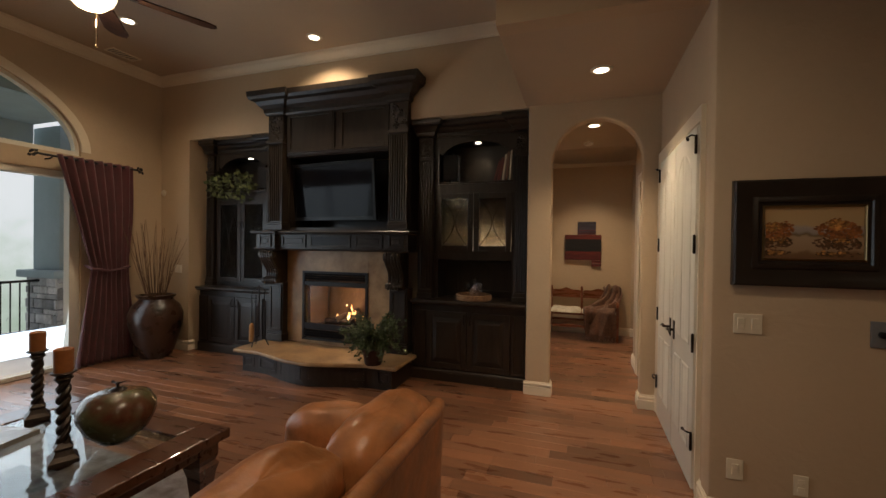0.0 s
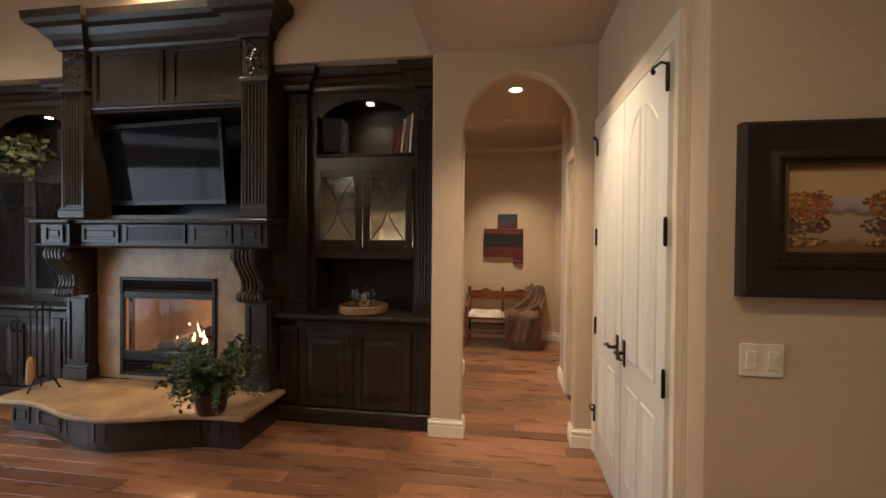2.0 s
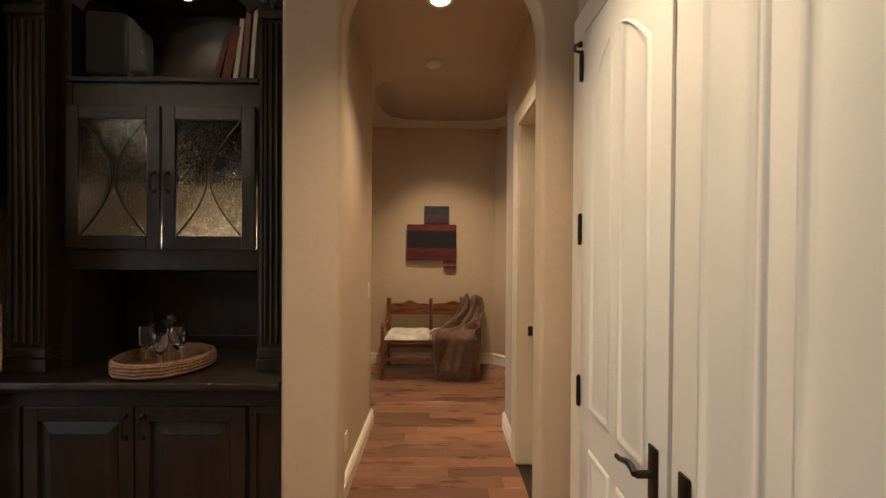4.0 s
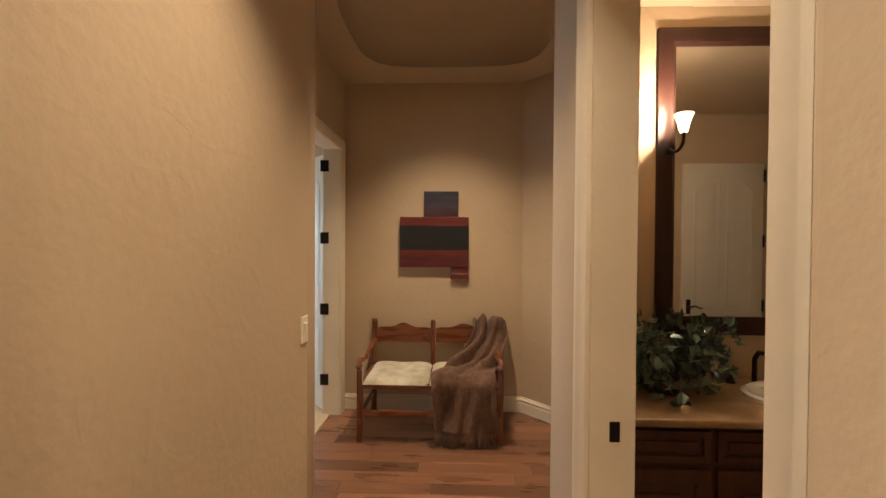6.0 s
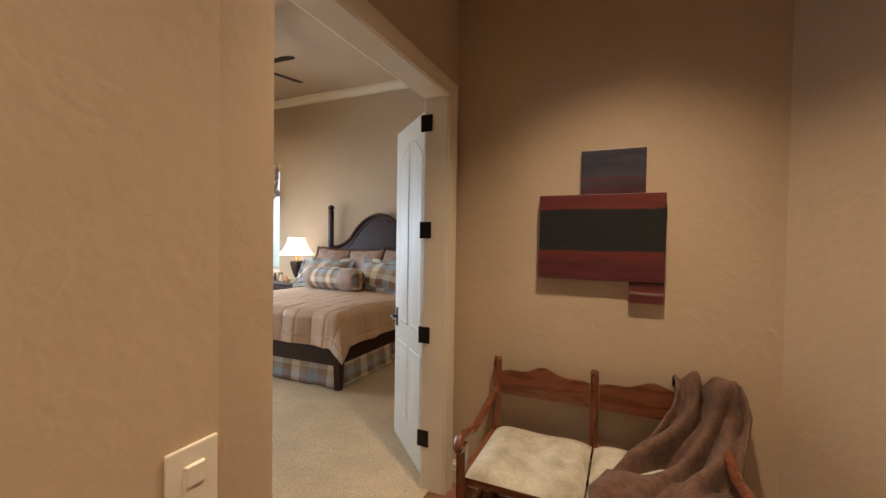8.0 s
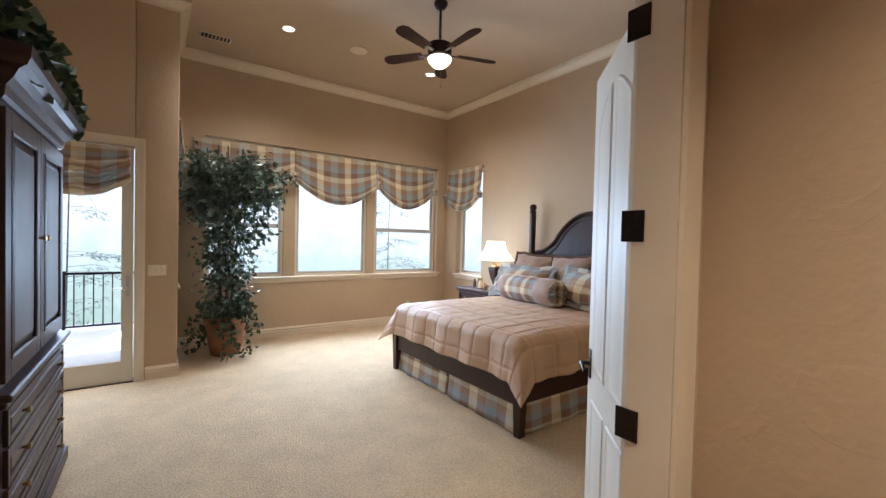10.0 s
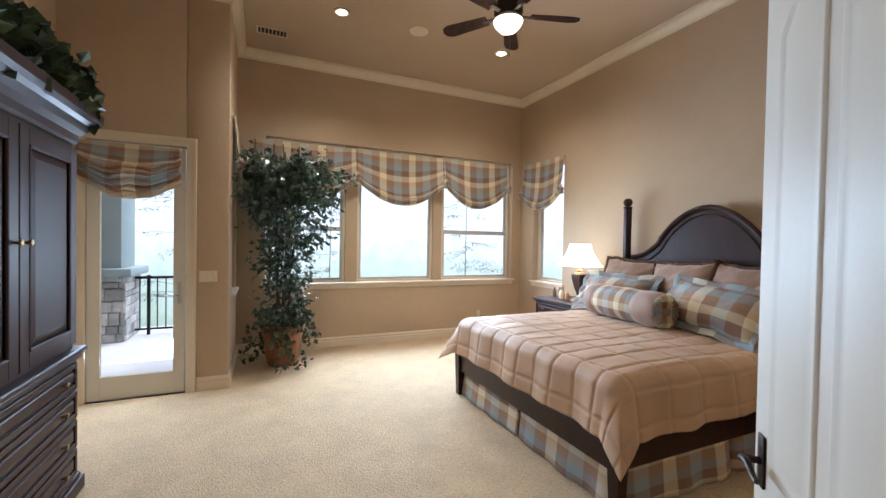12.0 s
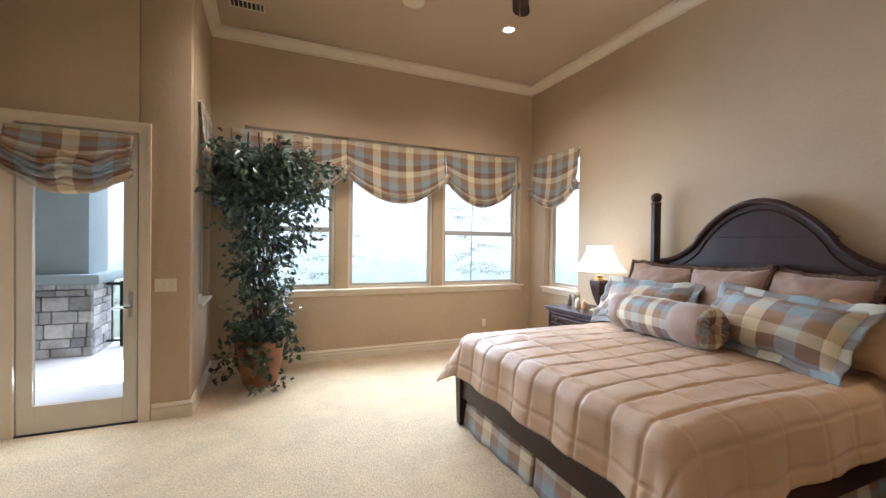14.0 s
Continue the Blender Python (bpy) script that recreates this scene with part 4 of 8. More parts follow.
def bead_panel(bm, outline, yface, sign, m):
    """A moulded panel on a leaf: a bead round a raised field."""
    us = [p[0] for p in outline]
    vs = [p[1] for p in outline]
    cu, cv = (min(us) + max(us)) / 2, (min(vs) + max(vs)) / 2
    hu, hv = (max(us) - min(us)) / 2, (max(vs) - min(vs)) / 2
    rings = []
    for d, h in ((0, 0), (0.006, 0.006), (0.014, 0.007), (0.024, 0.0015), (0.034, 0.001), (0.055, 0.006)):
        rings.append([bm.verts.new(m @ Vector((cu + (u - cu) * (1 - d / hu), yface + sign * h, cv + (v - cv) * (1 - d / hv)))) for u, v in outline])
    k = len(outline)
    for a, b in zip(rings, rings[1:]):
        for i in range(k):
            bm.faces.new((a[i], a[(i + 1) % k], b[(i + 1) % k], b[i]))
    bm.faces.new(rings[-1])


def leaf_mesh(w, h, t, m):
    bm = bm_new()
    box(bm, (0, -t / 2, 0.012), (w, t / 2, h), 0.002, m)
    st, mid = 0.10, 0.055
    c = w / 2
    for sign in (-1, 1):
        y = sign * t / 2
        for s in (-1, 1):
            a, b = (st, c - mid / 2) if s < 0 else (c + mid / 2, w - st)
            bead_panel(bm, [(a, 0.24), (b, 0.24), (b, 0.80), (a, 0.80)], y, sign, m)
            top0, top1 = h - 0.27, h - 0.13
            n = 8
            curve = []
            for i in range(n + 1):
                u = b + (a - b) * i / n
                f = 1 - abs(u - c) / (c - st)
                curve.append((u, top0 + (top1 - top0) * math.sin(f * math.pi / 2)))
            bead_panel(bm, [(a, 0.95), (b, 0.95)] + curve, y, sign, m)
    return bm


def lever(bm, x, y, z, sign, way, m):
    """A lever handle with an oval plate on a leaf; way: the side to which it points."""
    box(bm, (x - 0.022, y, z - 0.075), (x + 0.022, y + sign * 0.008, z + 0.075), 0.004, m)
    tube(bm, [m @ Vector(p) for p in ((x, y, z), (x, y + sign * 0.05, z))], 0.011, 8)
    pts = [(x + way * 0.115 * k / 6, y + sign * 0.052, z + 0.010 * math.sin(k / 6 * math.pi * 1.6)) for k in range(7)]
    tube(bm, [m @ Vector(p) for p in pts], 0.011, 8, 0.007)
    return bm


def hinge_mesh(m, z):
    bm = bm_new()
    tube(bm, [m @ Vector((0, 0, z - 0.052)), m @ Vector((0, 0, z + 0.052))], 0.009, 8)
    for k in (-0.056, 0.056):
        bmesh.ops.create_icosphere(bm, subdivisions=1, radius=0.010, matrix=m @ Matrix.Translation((0, 0, z + k)))
    box(bm, (-0.002, -0.003, z - 0.05), (0.014, 0.0, z + 0.05), 0.001, m)
    return bm


HINGES = (2.315, 1.65, 0.99, 0.333)


def door(name, hinge, angle, w, label, group, face, latch_way, levers=(1,)):
    """A panelled leaf hung at hinge (x, y), the leaf running along angle; face: the side of the knuckles."""
    d = thing(name, (hinge[0], hinge[1], 0), label, "door", group, angle)
    m = pose(hinge[0], hinge[1], 0, 0, 0, angle)
    t = 0.04
    off = m @ Matrix.Translation((0.004, -face * (t / 2 + 0.006), 0))
    part("leaf", leaf_mesh(w, 2.44, t, off), WHITE, d, "white moulded leaf with arched panels", True)
    for z in HINGES:
        part("hinge", hinge_mesh(m, z), BRONZE, d, "dark bronze hinge")
    for sign in levers:
        bm = bm_new()
        lever(bm, w - 0.06, sign * t / 2, 0.97, sign, -1, off)
        part("handle", bm, BRONZE, d, "dark bronze lever handle", True)
    return d


# closet pair: leaves lie flat in the closet wall
d1 = door("closet_door", (0.728, 3.402), 90, 0.632, "white two-panel arched closet door, closed", "closet double doors", 1, -1)
d2 = door("closet_door", (0.728, 4.692), -90, 0.632, "white two-panel arched closet door, closed", "closet double doors", -1, -1, (-1,))
for hy, s in ((3.402, 1), (4.692, -1)):
    for z in (2.315, 0.333):
        bm = bm_new()
        tube(bm, [(0.725, hy, z + 0.055), (0.70, hy, z + 0.062), (0.685, hy + s * 0.055, z + 0.058), (0.69, hy + s * 0.075, z + 0.05)], 0.006, 6)
        lathe(bm, [(0.011, 0), (0.012, 0.01), (0.006, 0.014)], m=Matrix.Translation((0.69, hy + s * 0.075, z + 0.05)) @ pose(0, 0, 0, 0, 90), seg=8)
        part("door_stop", bm, BRONZE, d1 if s > 0 else d2, "bronze hinge-pin door stop")
d3 = door("bedroom_door", (-0.979, 8.350), 136, 0.745, "white arched-panel bedroom door standing open", "bedroom doors", 1, -1, (1, -1))
for z in HINGES:
    bm = bm_new()
    box(bm, (-0.990, 8.272, z - 0.052), (-0.912, 8.2785, z + 0.052), 0.002)
    part("hinge_plate", bm, BRONZE, d3, "dark bronze hinge plate")
    bm = bm_new()
    box(bm, (-0.001, -0.036, z - 0.052), (0.0035, 0.002, z + 0.052), 0.001, pose(-0.979, 8.350, 0, 0, 0, 136))
    part("hinge_plate", bm, BRONZE, d3, "dark bronze hinge plate")


def casing(name, label, wall, lo, hi, top, side, other=None, axis="y", w=0.092):
    """A moulded casing round an opening. axis y: in a wall at x = wall, facing side along x."""
    bm = bm_new()
    prof = [(0, 0), (0.004, 0.014), (0.02, 0.016), (0.06, 0.02), (0.074, 0.028), (w, 0.028), (w, 0)]
    rows = []
    for (a, z, ka, kz) in ((lo, 0.0, -1, 0), (lo, top, -1, 1), (hi, top, 1, 1), (hi, 0.0, 1, 0)):
        ring = []
        for o, h in prof:
            p = (wall + side * h, a + ka * o, z + kz * o) if axis == "y" else (a + ka * o, wall + side * h, z + kz * o)
            ring.append(bm.verts.new(p))
        rows.append(ring)
    q = len(prof)
    for a, b in zip(rows, rows[1:]):
        for j in range(q):
            bm.faces.new((a[j], b[j], b[(j + 1) % q], a[(j + 1) % q]))
    bm.faces.new(rows[0])
    bm.faces.new(rows[-1][::-1])
    return struct(name, bm, TRIM, label, True)


def jambs(name, label, x0, x1, lo, hi, top, t=0.018):
    bm = bm_new()
    box(bm, (x0, lo, 0), (x1, lo + t, top), 0.001)
    box(bm, (x0, hi - t, 0), (x1, hi, top), 0.001)
    box(bm, (x0, lo + t, top - t), (x1, hi - t, top), 0.001)
    return struct(name, bm, TRIM, label)


casing("trim_3", "cream moulded casing round the closet doors", 0.76, 3.385, 4.71, 2.462, -1, w=0.085)
jambs("door_1", "cream closet door frame", 0.757, 0.90, 3.385, 4.712, 2.465)
casing("trim_4", "cream moulded casing round the bedroom doorway", -0.81, 6.735, 8.285, 2.47, 1, w=0.08)
casing("trim_5", "cream moulded casing round the bedroom doorway", -0.96, 6.735, 8.285, 2.47, -1)
jambs("door_2", "cream bedroom door frame", -0.958, -0.812, 6.722, 8.298, 2.488)
casing("trim_6", "cream moulded casing round the bathroom doorway", 0.73, 5.16, 5.96, 2.45, -1)
jambs("door_3", "cream bathroom door frame", 0.732, 0.888, 5.142, 5.978, 2.468)
bm = bm_new()
box(bm, (0.80, 5.955, 0.93), (0.835, 5.9605, 1.0), 0.002)
part("strike_plate", bm, BRONZE, bpy.data.objects["door_3"], "bronze strike plate")
bm = bm_new()
for path in ([(-6.1, 3.9, 0), (-6.1, 4.83, 0), (-5.53, 4.83, 0), (-5.53, 4.93, 0)],
             [(-0.56, 4.83, 0), (AX0, 4.83, 0), (AX0, 4.96, 0), (-0.435, 4.96, 0), (-0.435, 6.60, 0), (-0.80, 6.60, 0)],
             [(0.73, 4.96, 0), (AX1, 4.96, 0), (AX1, 4.83, 0), (0.755, 4.83, 0)],
             [(-0.81, 8.45, 0), (0.90, 8.45, 0), (1.30, 8.05, 0), (1.30, 7.12, 0), (0.90, 6.72, 0), (0.73, 6.535, 0), (0.73, 6.06, 0)],
             [(0.76, 3.32, 0), (0.75, 3.1, 0), (4.0, 3.1, 0), (4.0, -4.5, 0)]):
    sweep(bm, path, BASE_PROFILE)
struct("baseboard_1", bm, TRIM, "cream moulded baseboard of living room and hall", True)
bm = bm_new()
for path in ([(JX, 6.90, 0), (JX, JY, 0), (WX, JY, 0), (WX, WY, 0), (-0.96, WY, 0), (-0.96, 8.40, 0)], [(-0.96, 6.65, 0), (-0.96, 5.78, 0), (JX, 5.78, 0), (JX, 5.89, 0)]):
    sweep(bm, path, BASE_PROFILE)
struct("baseboard_2", bm, TRIM, "cream moulded baseboard of the bedroom", True)


def wall_plate(where, turn, label, n=2, kind="switch", w=0.07, h=0.115):
    """A plate of n rockers facing -y before its turn."""
    name = {"switch": "light_switch", "outlet": "wall_outlet", "chime": "wall_speaker", "pad": "keypad"}[kind]
    t = thing(name, where, label, "switch" if kind == "switch" else kind, "", turn)
    bm = bm_new()
    box(bm, (-w * n / 2, -0.007, -h / 2), (w * n / 2, 0, h / 2), 0.003)
    part("plate", bm, SWITCH, t, local=True)
    for i in range(n):
        c = -w * n / 2 + w * (i + 0.5)
        bm = bm_new()
        if kind == "outlet":
            for s in (-1, 1):
                box(bm, (c - 0.016, -0.010, s * 0.022 - 0.014), (c + 0.016, -0.006, s * 0.022 + 0.014), 0.004)
            part("socket", bm, SWITCH, t, local=True)
        else:
            box(bm, (c - 0.017, -0.011, -0.033), (c + 0.017, -0.006, 0.033), 0.002)
            box(bm, (c - 0.016, -0.0135, 0.0), (c + 0.016, -0.010, 0.032), 0.002)
            part("rocker", bm, SWITCH, t, local=True)
    return t


wall_plate((0.935, 3.1, 1.19), 0, "ivory double rocker switch plate on the tan wall", 2)
wall_plate((0.885, 3.1, 0.335), 0, "ivory wall plate low on the tan wall", 1, "switch", 0.085, 0.12)
wall_plate((1.20, 3.1, 0.30), 0, "ivory duplex outlet on the tan wall", 1, "outlet")
wall_plate((-0.435, 6.42, 1.20), 90, "ivory rocker switch plate in the hall", 1, "switch", 0.085, 0.125)
wall_plate((JX, 7.0, 1.19), 90, "ivory triple rocker switch plate beside the patio door", 3, "switch", 0.055, 0.115)
wall_plate((-0.435, 5.62, 0.33), 90, "ivory outlet low on the hall wall", 1, "outlet")
wall_plate((WX, 10.95, 0.36), 90, "ivory outlet below the bedroom window", 1, "outlet")
wall_plate((-5.730, 4.83, 1.214), 0, "ivory double switch plate beside the urn", 2)
# ---- painting on the tan wall ----
pic = thing("framed_painting", (1.50, 3.1, 1.72), "autumn lake painting in a wide dark wooden frame", "painting")
PX0, PX1, PZ0, PZ1 = 0.845, 1.605, 1.415, 2.015


def picture_frame(bm, x0, x1, z0, z1, y, prof):
    rows = []
    for a, z, ka, kz in ((x0, z0, 1, 1), (x1, z0, -1, 1), (x1, z1, -1, -1), (x0, z1, 1, -1)):
        rows.append([bm.verts.new((a + ka * o, y - h, z + kz * o)) for o, h in prof])
    q = len(prof)
    for i in range(4):
        a, b = rows[i], rows[(i + 1) % 4]
        for j in range(q - 1):
            bm.faces.new((a[j], b[j], b[j + 1], a[j + 1]))


bm = bm_new()
picture_frame(bm, PX0, PX1, PZ0, PZ1, 3.098, [(0, 0), (0, 0.035), (0.012, 0.045), (0.03, 0.042), (0.05, 0.03), (0.095, 0.022), (0.105, 0.03), (0.125, 0.03), (0.132, 0.02), (0.145, 0.018), (0.145, 0.0)])
part("frame", bm, mat("black_walnut", (0.022, 0.015, 0.011), 0.35, var=0.3, bump=0.05), pic, "", True)
bm = bm_new()
picture_frame(bm, PX0 + 0.145, PX1 - 0.145, PZ0 + 0.145, PZ1 - 0.145, 3.098, [(0, 0.0), (0, 0.020), (0.006, 0.024), (0.012, 0.016), (0.012, 0.004)])
part("liner", bm, BRASS, pic, "thin gilt inner liner", True)


def canvas(name):
    """Loose autumn lake: sky, hills, trees and water in noise and height bands."""
    m = bpy.data.materials.new(name)
    n, l, p = nodes_of(m)
    tc = n.new("ShaderNodeTexCoord")
    sp = n.new("ShaderNodeSeparateXYZ")
    l.new(tc.outputs["Object"], sp.inputs[0])
    nz = n.new("ShaderNodeTexNoise")
    nz.inputs["Scale"].default_value, nz.inputs["Detail"].default_value = 16, 5
    l.new(tc.outputs["Object"], nz.inputs[0])
    wob = n.new("ShaderNodeMath")
    wob.operation = "MULTIPLY_ADD"
    wob.inputs[1].default_value = 0.045
    l.new(nz.outputs[0], wob.inputs[0])
    l.new(sp.outputs["Z"], wob.inputs[2])
    mr = n.new("ShaderNodeMapRange")
    mr.inputs["From Min"].default_value, mr.inputs["From Max"].default_value = 1.58, 1.90
    l.new(wob.outputs[0], mr.inputs[0])
    r = ramp(n, [(0.0, (0.16, 0.085, 0.04)), (0.14, (0.20, 0.11, 0.05)), (0.20, (0.34, 0.23, 0.14)), (0.42, (0.42, 0.30, 0.19)), (0.46, (0.17, 0.12, 0.06)), (0.50, (0.34, 0.30, 0.28)), (0.58, (0.40, 0.34, 0.30)), (0.64, (0.50, 0.36, 0.19)), (1.0, (0.50, 0.33, 0.16))])
    l.new(mr.outputs[0], r.inputs[0])
    bp = n.new("ShaderNodeBump")
    bp.inputs["Strength"].default_value = 0.3
    l.new(nz.outputs[0], bp.inputs["Height"])
    l.new(bp.outputs[0], p.inputs["Normal"])
    l.new(r.outputs[0], p.inputs["Base Color"])
    p.inputs["Roughness"].default_value = 0.45
    return m


bm = bm_new()
box(bm, (PX0 + 0.157, 3.088, PZ0 + 0.157), (PX1 - 0.157, 3.094, PZ1 - 0.157))
cv = part("canvas", bm, canvas("oil_landscape"), pic, "oil painting of an autumn lake")

# ---- soft goods, leaves, shared makers ----


def grid_mesh(name, fn, nu, nv, material, parent=None, label="", closed_u=False, thick=0.0, smooth=True, cloth=None):
    """A cloth-like sheet: fn(u, v) gives a place for u and v from 0 to 1."""
    verts = [fn(i / nu, j / nv) for j in range(nv + 1) for i in range(nu + (0 if closed_u else 1))]
    k = nu if closed_u else nu + 1
    faces = [(j * k + i, j * k + (i + 1) % k, (j + 1) * k + (i + 1) % k, (j + 1) * k + i) for j in range(nv) for i in range(nu)]
    me = bpy.data.meshes.new(name)
    me.from_pydata(verts, [], faces)
    me.materials.append(material)
    if cloth:
        # the cloth's own width and length in metres, for its weave
        uv = me.uv_layers.new(name="weave")
        co = [c for j in range(nv) for i in range(nu) for a, b in ((i, j), (i + 1, j), (i + 1, j + 1), (i, j + 1)) for c in (a / nu * cloth[0] + 0.13, b / nv * cloth[1] + (cloth[2] if len(cloth) > 2 else 0.0))]
        uv.data.foreach_set("uv", co)
    if smooth:
        me.shade_smooth()
    ob = new(name, me)
    if thick:
        md = ob.modifiers.new("thickness", "SOLIDIFY")
        md.thickness = thick
    if parent:
        ob.parent = parent
        root = parent
        while root.parent:
            root = root.parent
        if root == parent:
            ob.matrix_parent_inverse = root.matrix_basis.inverted()
    if label:
        ob["label"] = label
    return ob


def leaves(name, places, material, parent, size, label="", lean=0.6, seed=1, ratio=0.42):
    """Many small bent leaves round the places given as (x, y, z, outward x, y, z)."""
    rnd = np.random.RandomState(seed)
    p = np.array(places, float)
    n = len(p)
    out = p[:, 3:6] + rnd.normal(0, lean, (n, 3))
    out /= np.linalg.norm(out, axis=1)[:, None] + 1e-9
    side = np.cross(out, rnd.normal(0, 1, (n, 3)))
    side /= np.linalg.norm(side, axis=1)[:, None] + 1e-9
    up = np.cross(side, out)
    s = size * rnd.uniform(0.6, 1.25, n)[:, None]
    base = p[:, :3]
    v = np.stack([base, base + out * s * 0.45 + side * s * ratio + up * s * 0.08, base + out * s - up * s * 0.12, base + out * s * 0.45 - side * s * ratio + up * s * 0.08, base + out * s * 0.5 - up * s * 0.03], 1)
    faces = []
    for i in range(n):
        o = i * 5
        faces += [(o, o + 1, o + 4), (o + 1, o + 2, o + 4), (o + 2, o + 3, o + 4), (o + 3, o, o + 4)]
    me = bpy.data.meshes.new(name)
    me.from_pydata(v.reshape(-1, 3).tolist(), [], faces)
    me.materials.append(material)
    ob = new(name, me)
    ob.parent = parent
    ob.matrix_parent_inverse = parent.matrix_basis.inverted()
    if label:
        ob["label"] = label
    return ob


def ball_places(c, r, n, seed, squash=1.0, shell=0.35):
    rnd = np.random.RandomState(seed)
    d = rnd.normal(0, 1, (n, 3))
    d /= np.linalg.norm(d, axis=1)[:, None]
    k = (shell + (1 - shell) * rnd.rand(n)) ** 0.7 * r
    pos = np.array(c) + d * k[:, None] * np.array([1, 1, squash])
    return np.concatenate([pos, d], 1).tolist()


FICUS = mat("ficus_leaf", (0.075, 0.118, 0.078), 0.32, var=0.4, scale=5, bump=0.0, island=0.5)
IVY = mat("ivy_leaf", (0.06, 0.095, 0.05), 0.45, var=0.4, scale=6, bump=0.0, island=0.6)
FERN = mat("fern_leaf", (0.055, 0.085, 0.03), 0.5, var=0.4, scale=8, bump=0.0, island=0.5)
BARK = mat("grey_bark", (0.09, 0.06, 0.042), 0.8, var=0.4, scale=14, bump=0.4, bscale=40)
TERRA = mat("terracotta", (0.29, 0.135, 0.07), 0.55, var=0.25, scale=8, bump=0.15, bscale=40)
PLAID = plaid("plaid_cotton")
QUILT = mat("tan_quilt", (0.54, 0.345, 0.195), 0.5, var=0.07, scale=5, bump=0.12, bscale=120, sheen=0.15)
BROWNPIL = mat("brown_sateen", (0.30, 0.18, 0.115), 0.62, var=0.12, scale=9, bump=0.1, bscale=80, sheen=0.4)
FUR = mat("brown_fringe", (0.13, 0.065, 0.04), 0.95, var=0.5, scale=30, bump=1.0, bscale=150)
SHADEM = glow("lit_shade", (1.0, 0.84, 0.60), 1.7)
BOWLM = glow("lit_glass_bowl", (1.0, 0.82, 0.55), 4.0)


def can_trim(x, y, z, lit=True):
    t = thing("recessed_light", (x, y, z), "lit round recessed ceiling light with cream trim", "light", "recessed ceiling lights")
    bm = bm_new()
    lathe(bm, [(0.062, -0.004), (0.062, -0.012), (0.088, -0.010), (0.092, 0.0), (0.062, 0.0)], (0, 0, 0), 24)
    part("ring", bm, TRIM, t, local=True)
    bm = bm_new()
    lathe(bm, [(0.061, -0.003), (0.061, -0.006)], (0, 0, 0), 24)
    part("lens", bm, BULB, t, local=True)
    return t


def ceiling_fan(x, y, top, drop, radius, turn, label, blade_mat):
    f = thing("ceiling_fan", (x, y, top), label, "fan", "", turn)
    bm = bm_new()
    lathe(bm, [(0.075, 0), (0.075, -0.02), (0.05, -0.06), (0.02, -0.075)], (0, 0, 0), 20)
    part("canopy", bm, BRONZE, f, smooth=True, local=True)
    bm = bm_new()
    tube(bm, [(0, 0, -0.07), (0, 0, -drop + 0.05)], 0.014, 10)
    part("downrod", bm, BRONZE, f, smooth=True, local=True)
    bm = bm_new()
    lathe(bm, [(0.03, -drop + 0.08), (0.07, -drop + 0.06), (0.125, -drop + 0.03), (0.13, -drop - 0.05), (0.11, -drop - 0.09), (0.06, -drop - 0.11)], (0, 0, 0), 24)
    part("motor", bm, BRONZE, f, smooth=True, local=True)
    for k in range(5):
        m = pose(0, 0, -drop - 0.07, 0, 0, 72 * k) @ pose(0, 0, 0, 12)
        bm = bm_new()
        box(bm, (0.10, -0.02, -0.004), (0.24, 0.02, 0.004), 0.003, m)
        arm = part("blade_arm", bm, BRONZE, f, local=True)
        bm = bm_new()
        w0, w1 = 0.055, 0.075
        outline = [(0.20, -w0), (radius - 0.08, -w1), (radius - 0.02, -w1 * 0.7), (radius, 0), (radius - 0.02, w1 * 0.7), (radius - 0.08, w1), (0.20, w0)]
        prism(bm, outline, 0.004, 0.011, "z", m)
        part("blade", bm, blade_mat, f, local=True)
    bm = bm_new()
    lathe(bm, [(0.02, -drop - 0.22), (0.07, -drop - 0.20), (0.115, -drop - 0.155), (0.13, -drop - 0.12), (0.12, -drop - 0.115), (0.02, -drop - 0.12)], (0, 0, 0), 24)
    part("bowl", bm, BOWLM, f, "lit frosted glass bowl", True, True)
    bm = bm_new()
    tube(bm, [(0.03, 0, -drop - 0.2), (0.03, 0, -drop - 0.42)], 0.0018, 4)
    lathe(bm, [(0.006, -drop - 0.44), (0.008, -drop - 0.43), (0.003, -drop - 0.42)], (0.03, 0, 0), 8)
    part("pull_chain", bm, BRASS, f, local=True)
    return f


# fittings for the cans only, none for the three added fills
for cx, cy, cz, cw in CANS_AND_FILLS[:-1]:
    if (cx, cy) not in ((-0.5, 1.4), (-3.4, -0.6)):
        can_trim(cx, cy, cz)
ceiling_fan(-2.83, 1.96, 4.10, 0.86, 0.70, 64, "dark bronze ceiling fan with brown blades and lit bowl", BLADE)
ceiling_fan(-3.88, 9.48, 4.15, 0.48, 0.66, 0, "dark bronze ceiling fan with espresso blades and lit bowl", BLADE)


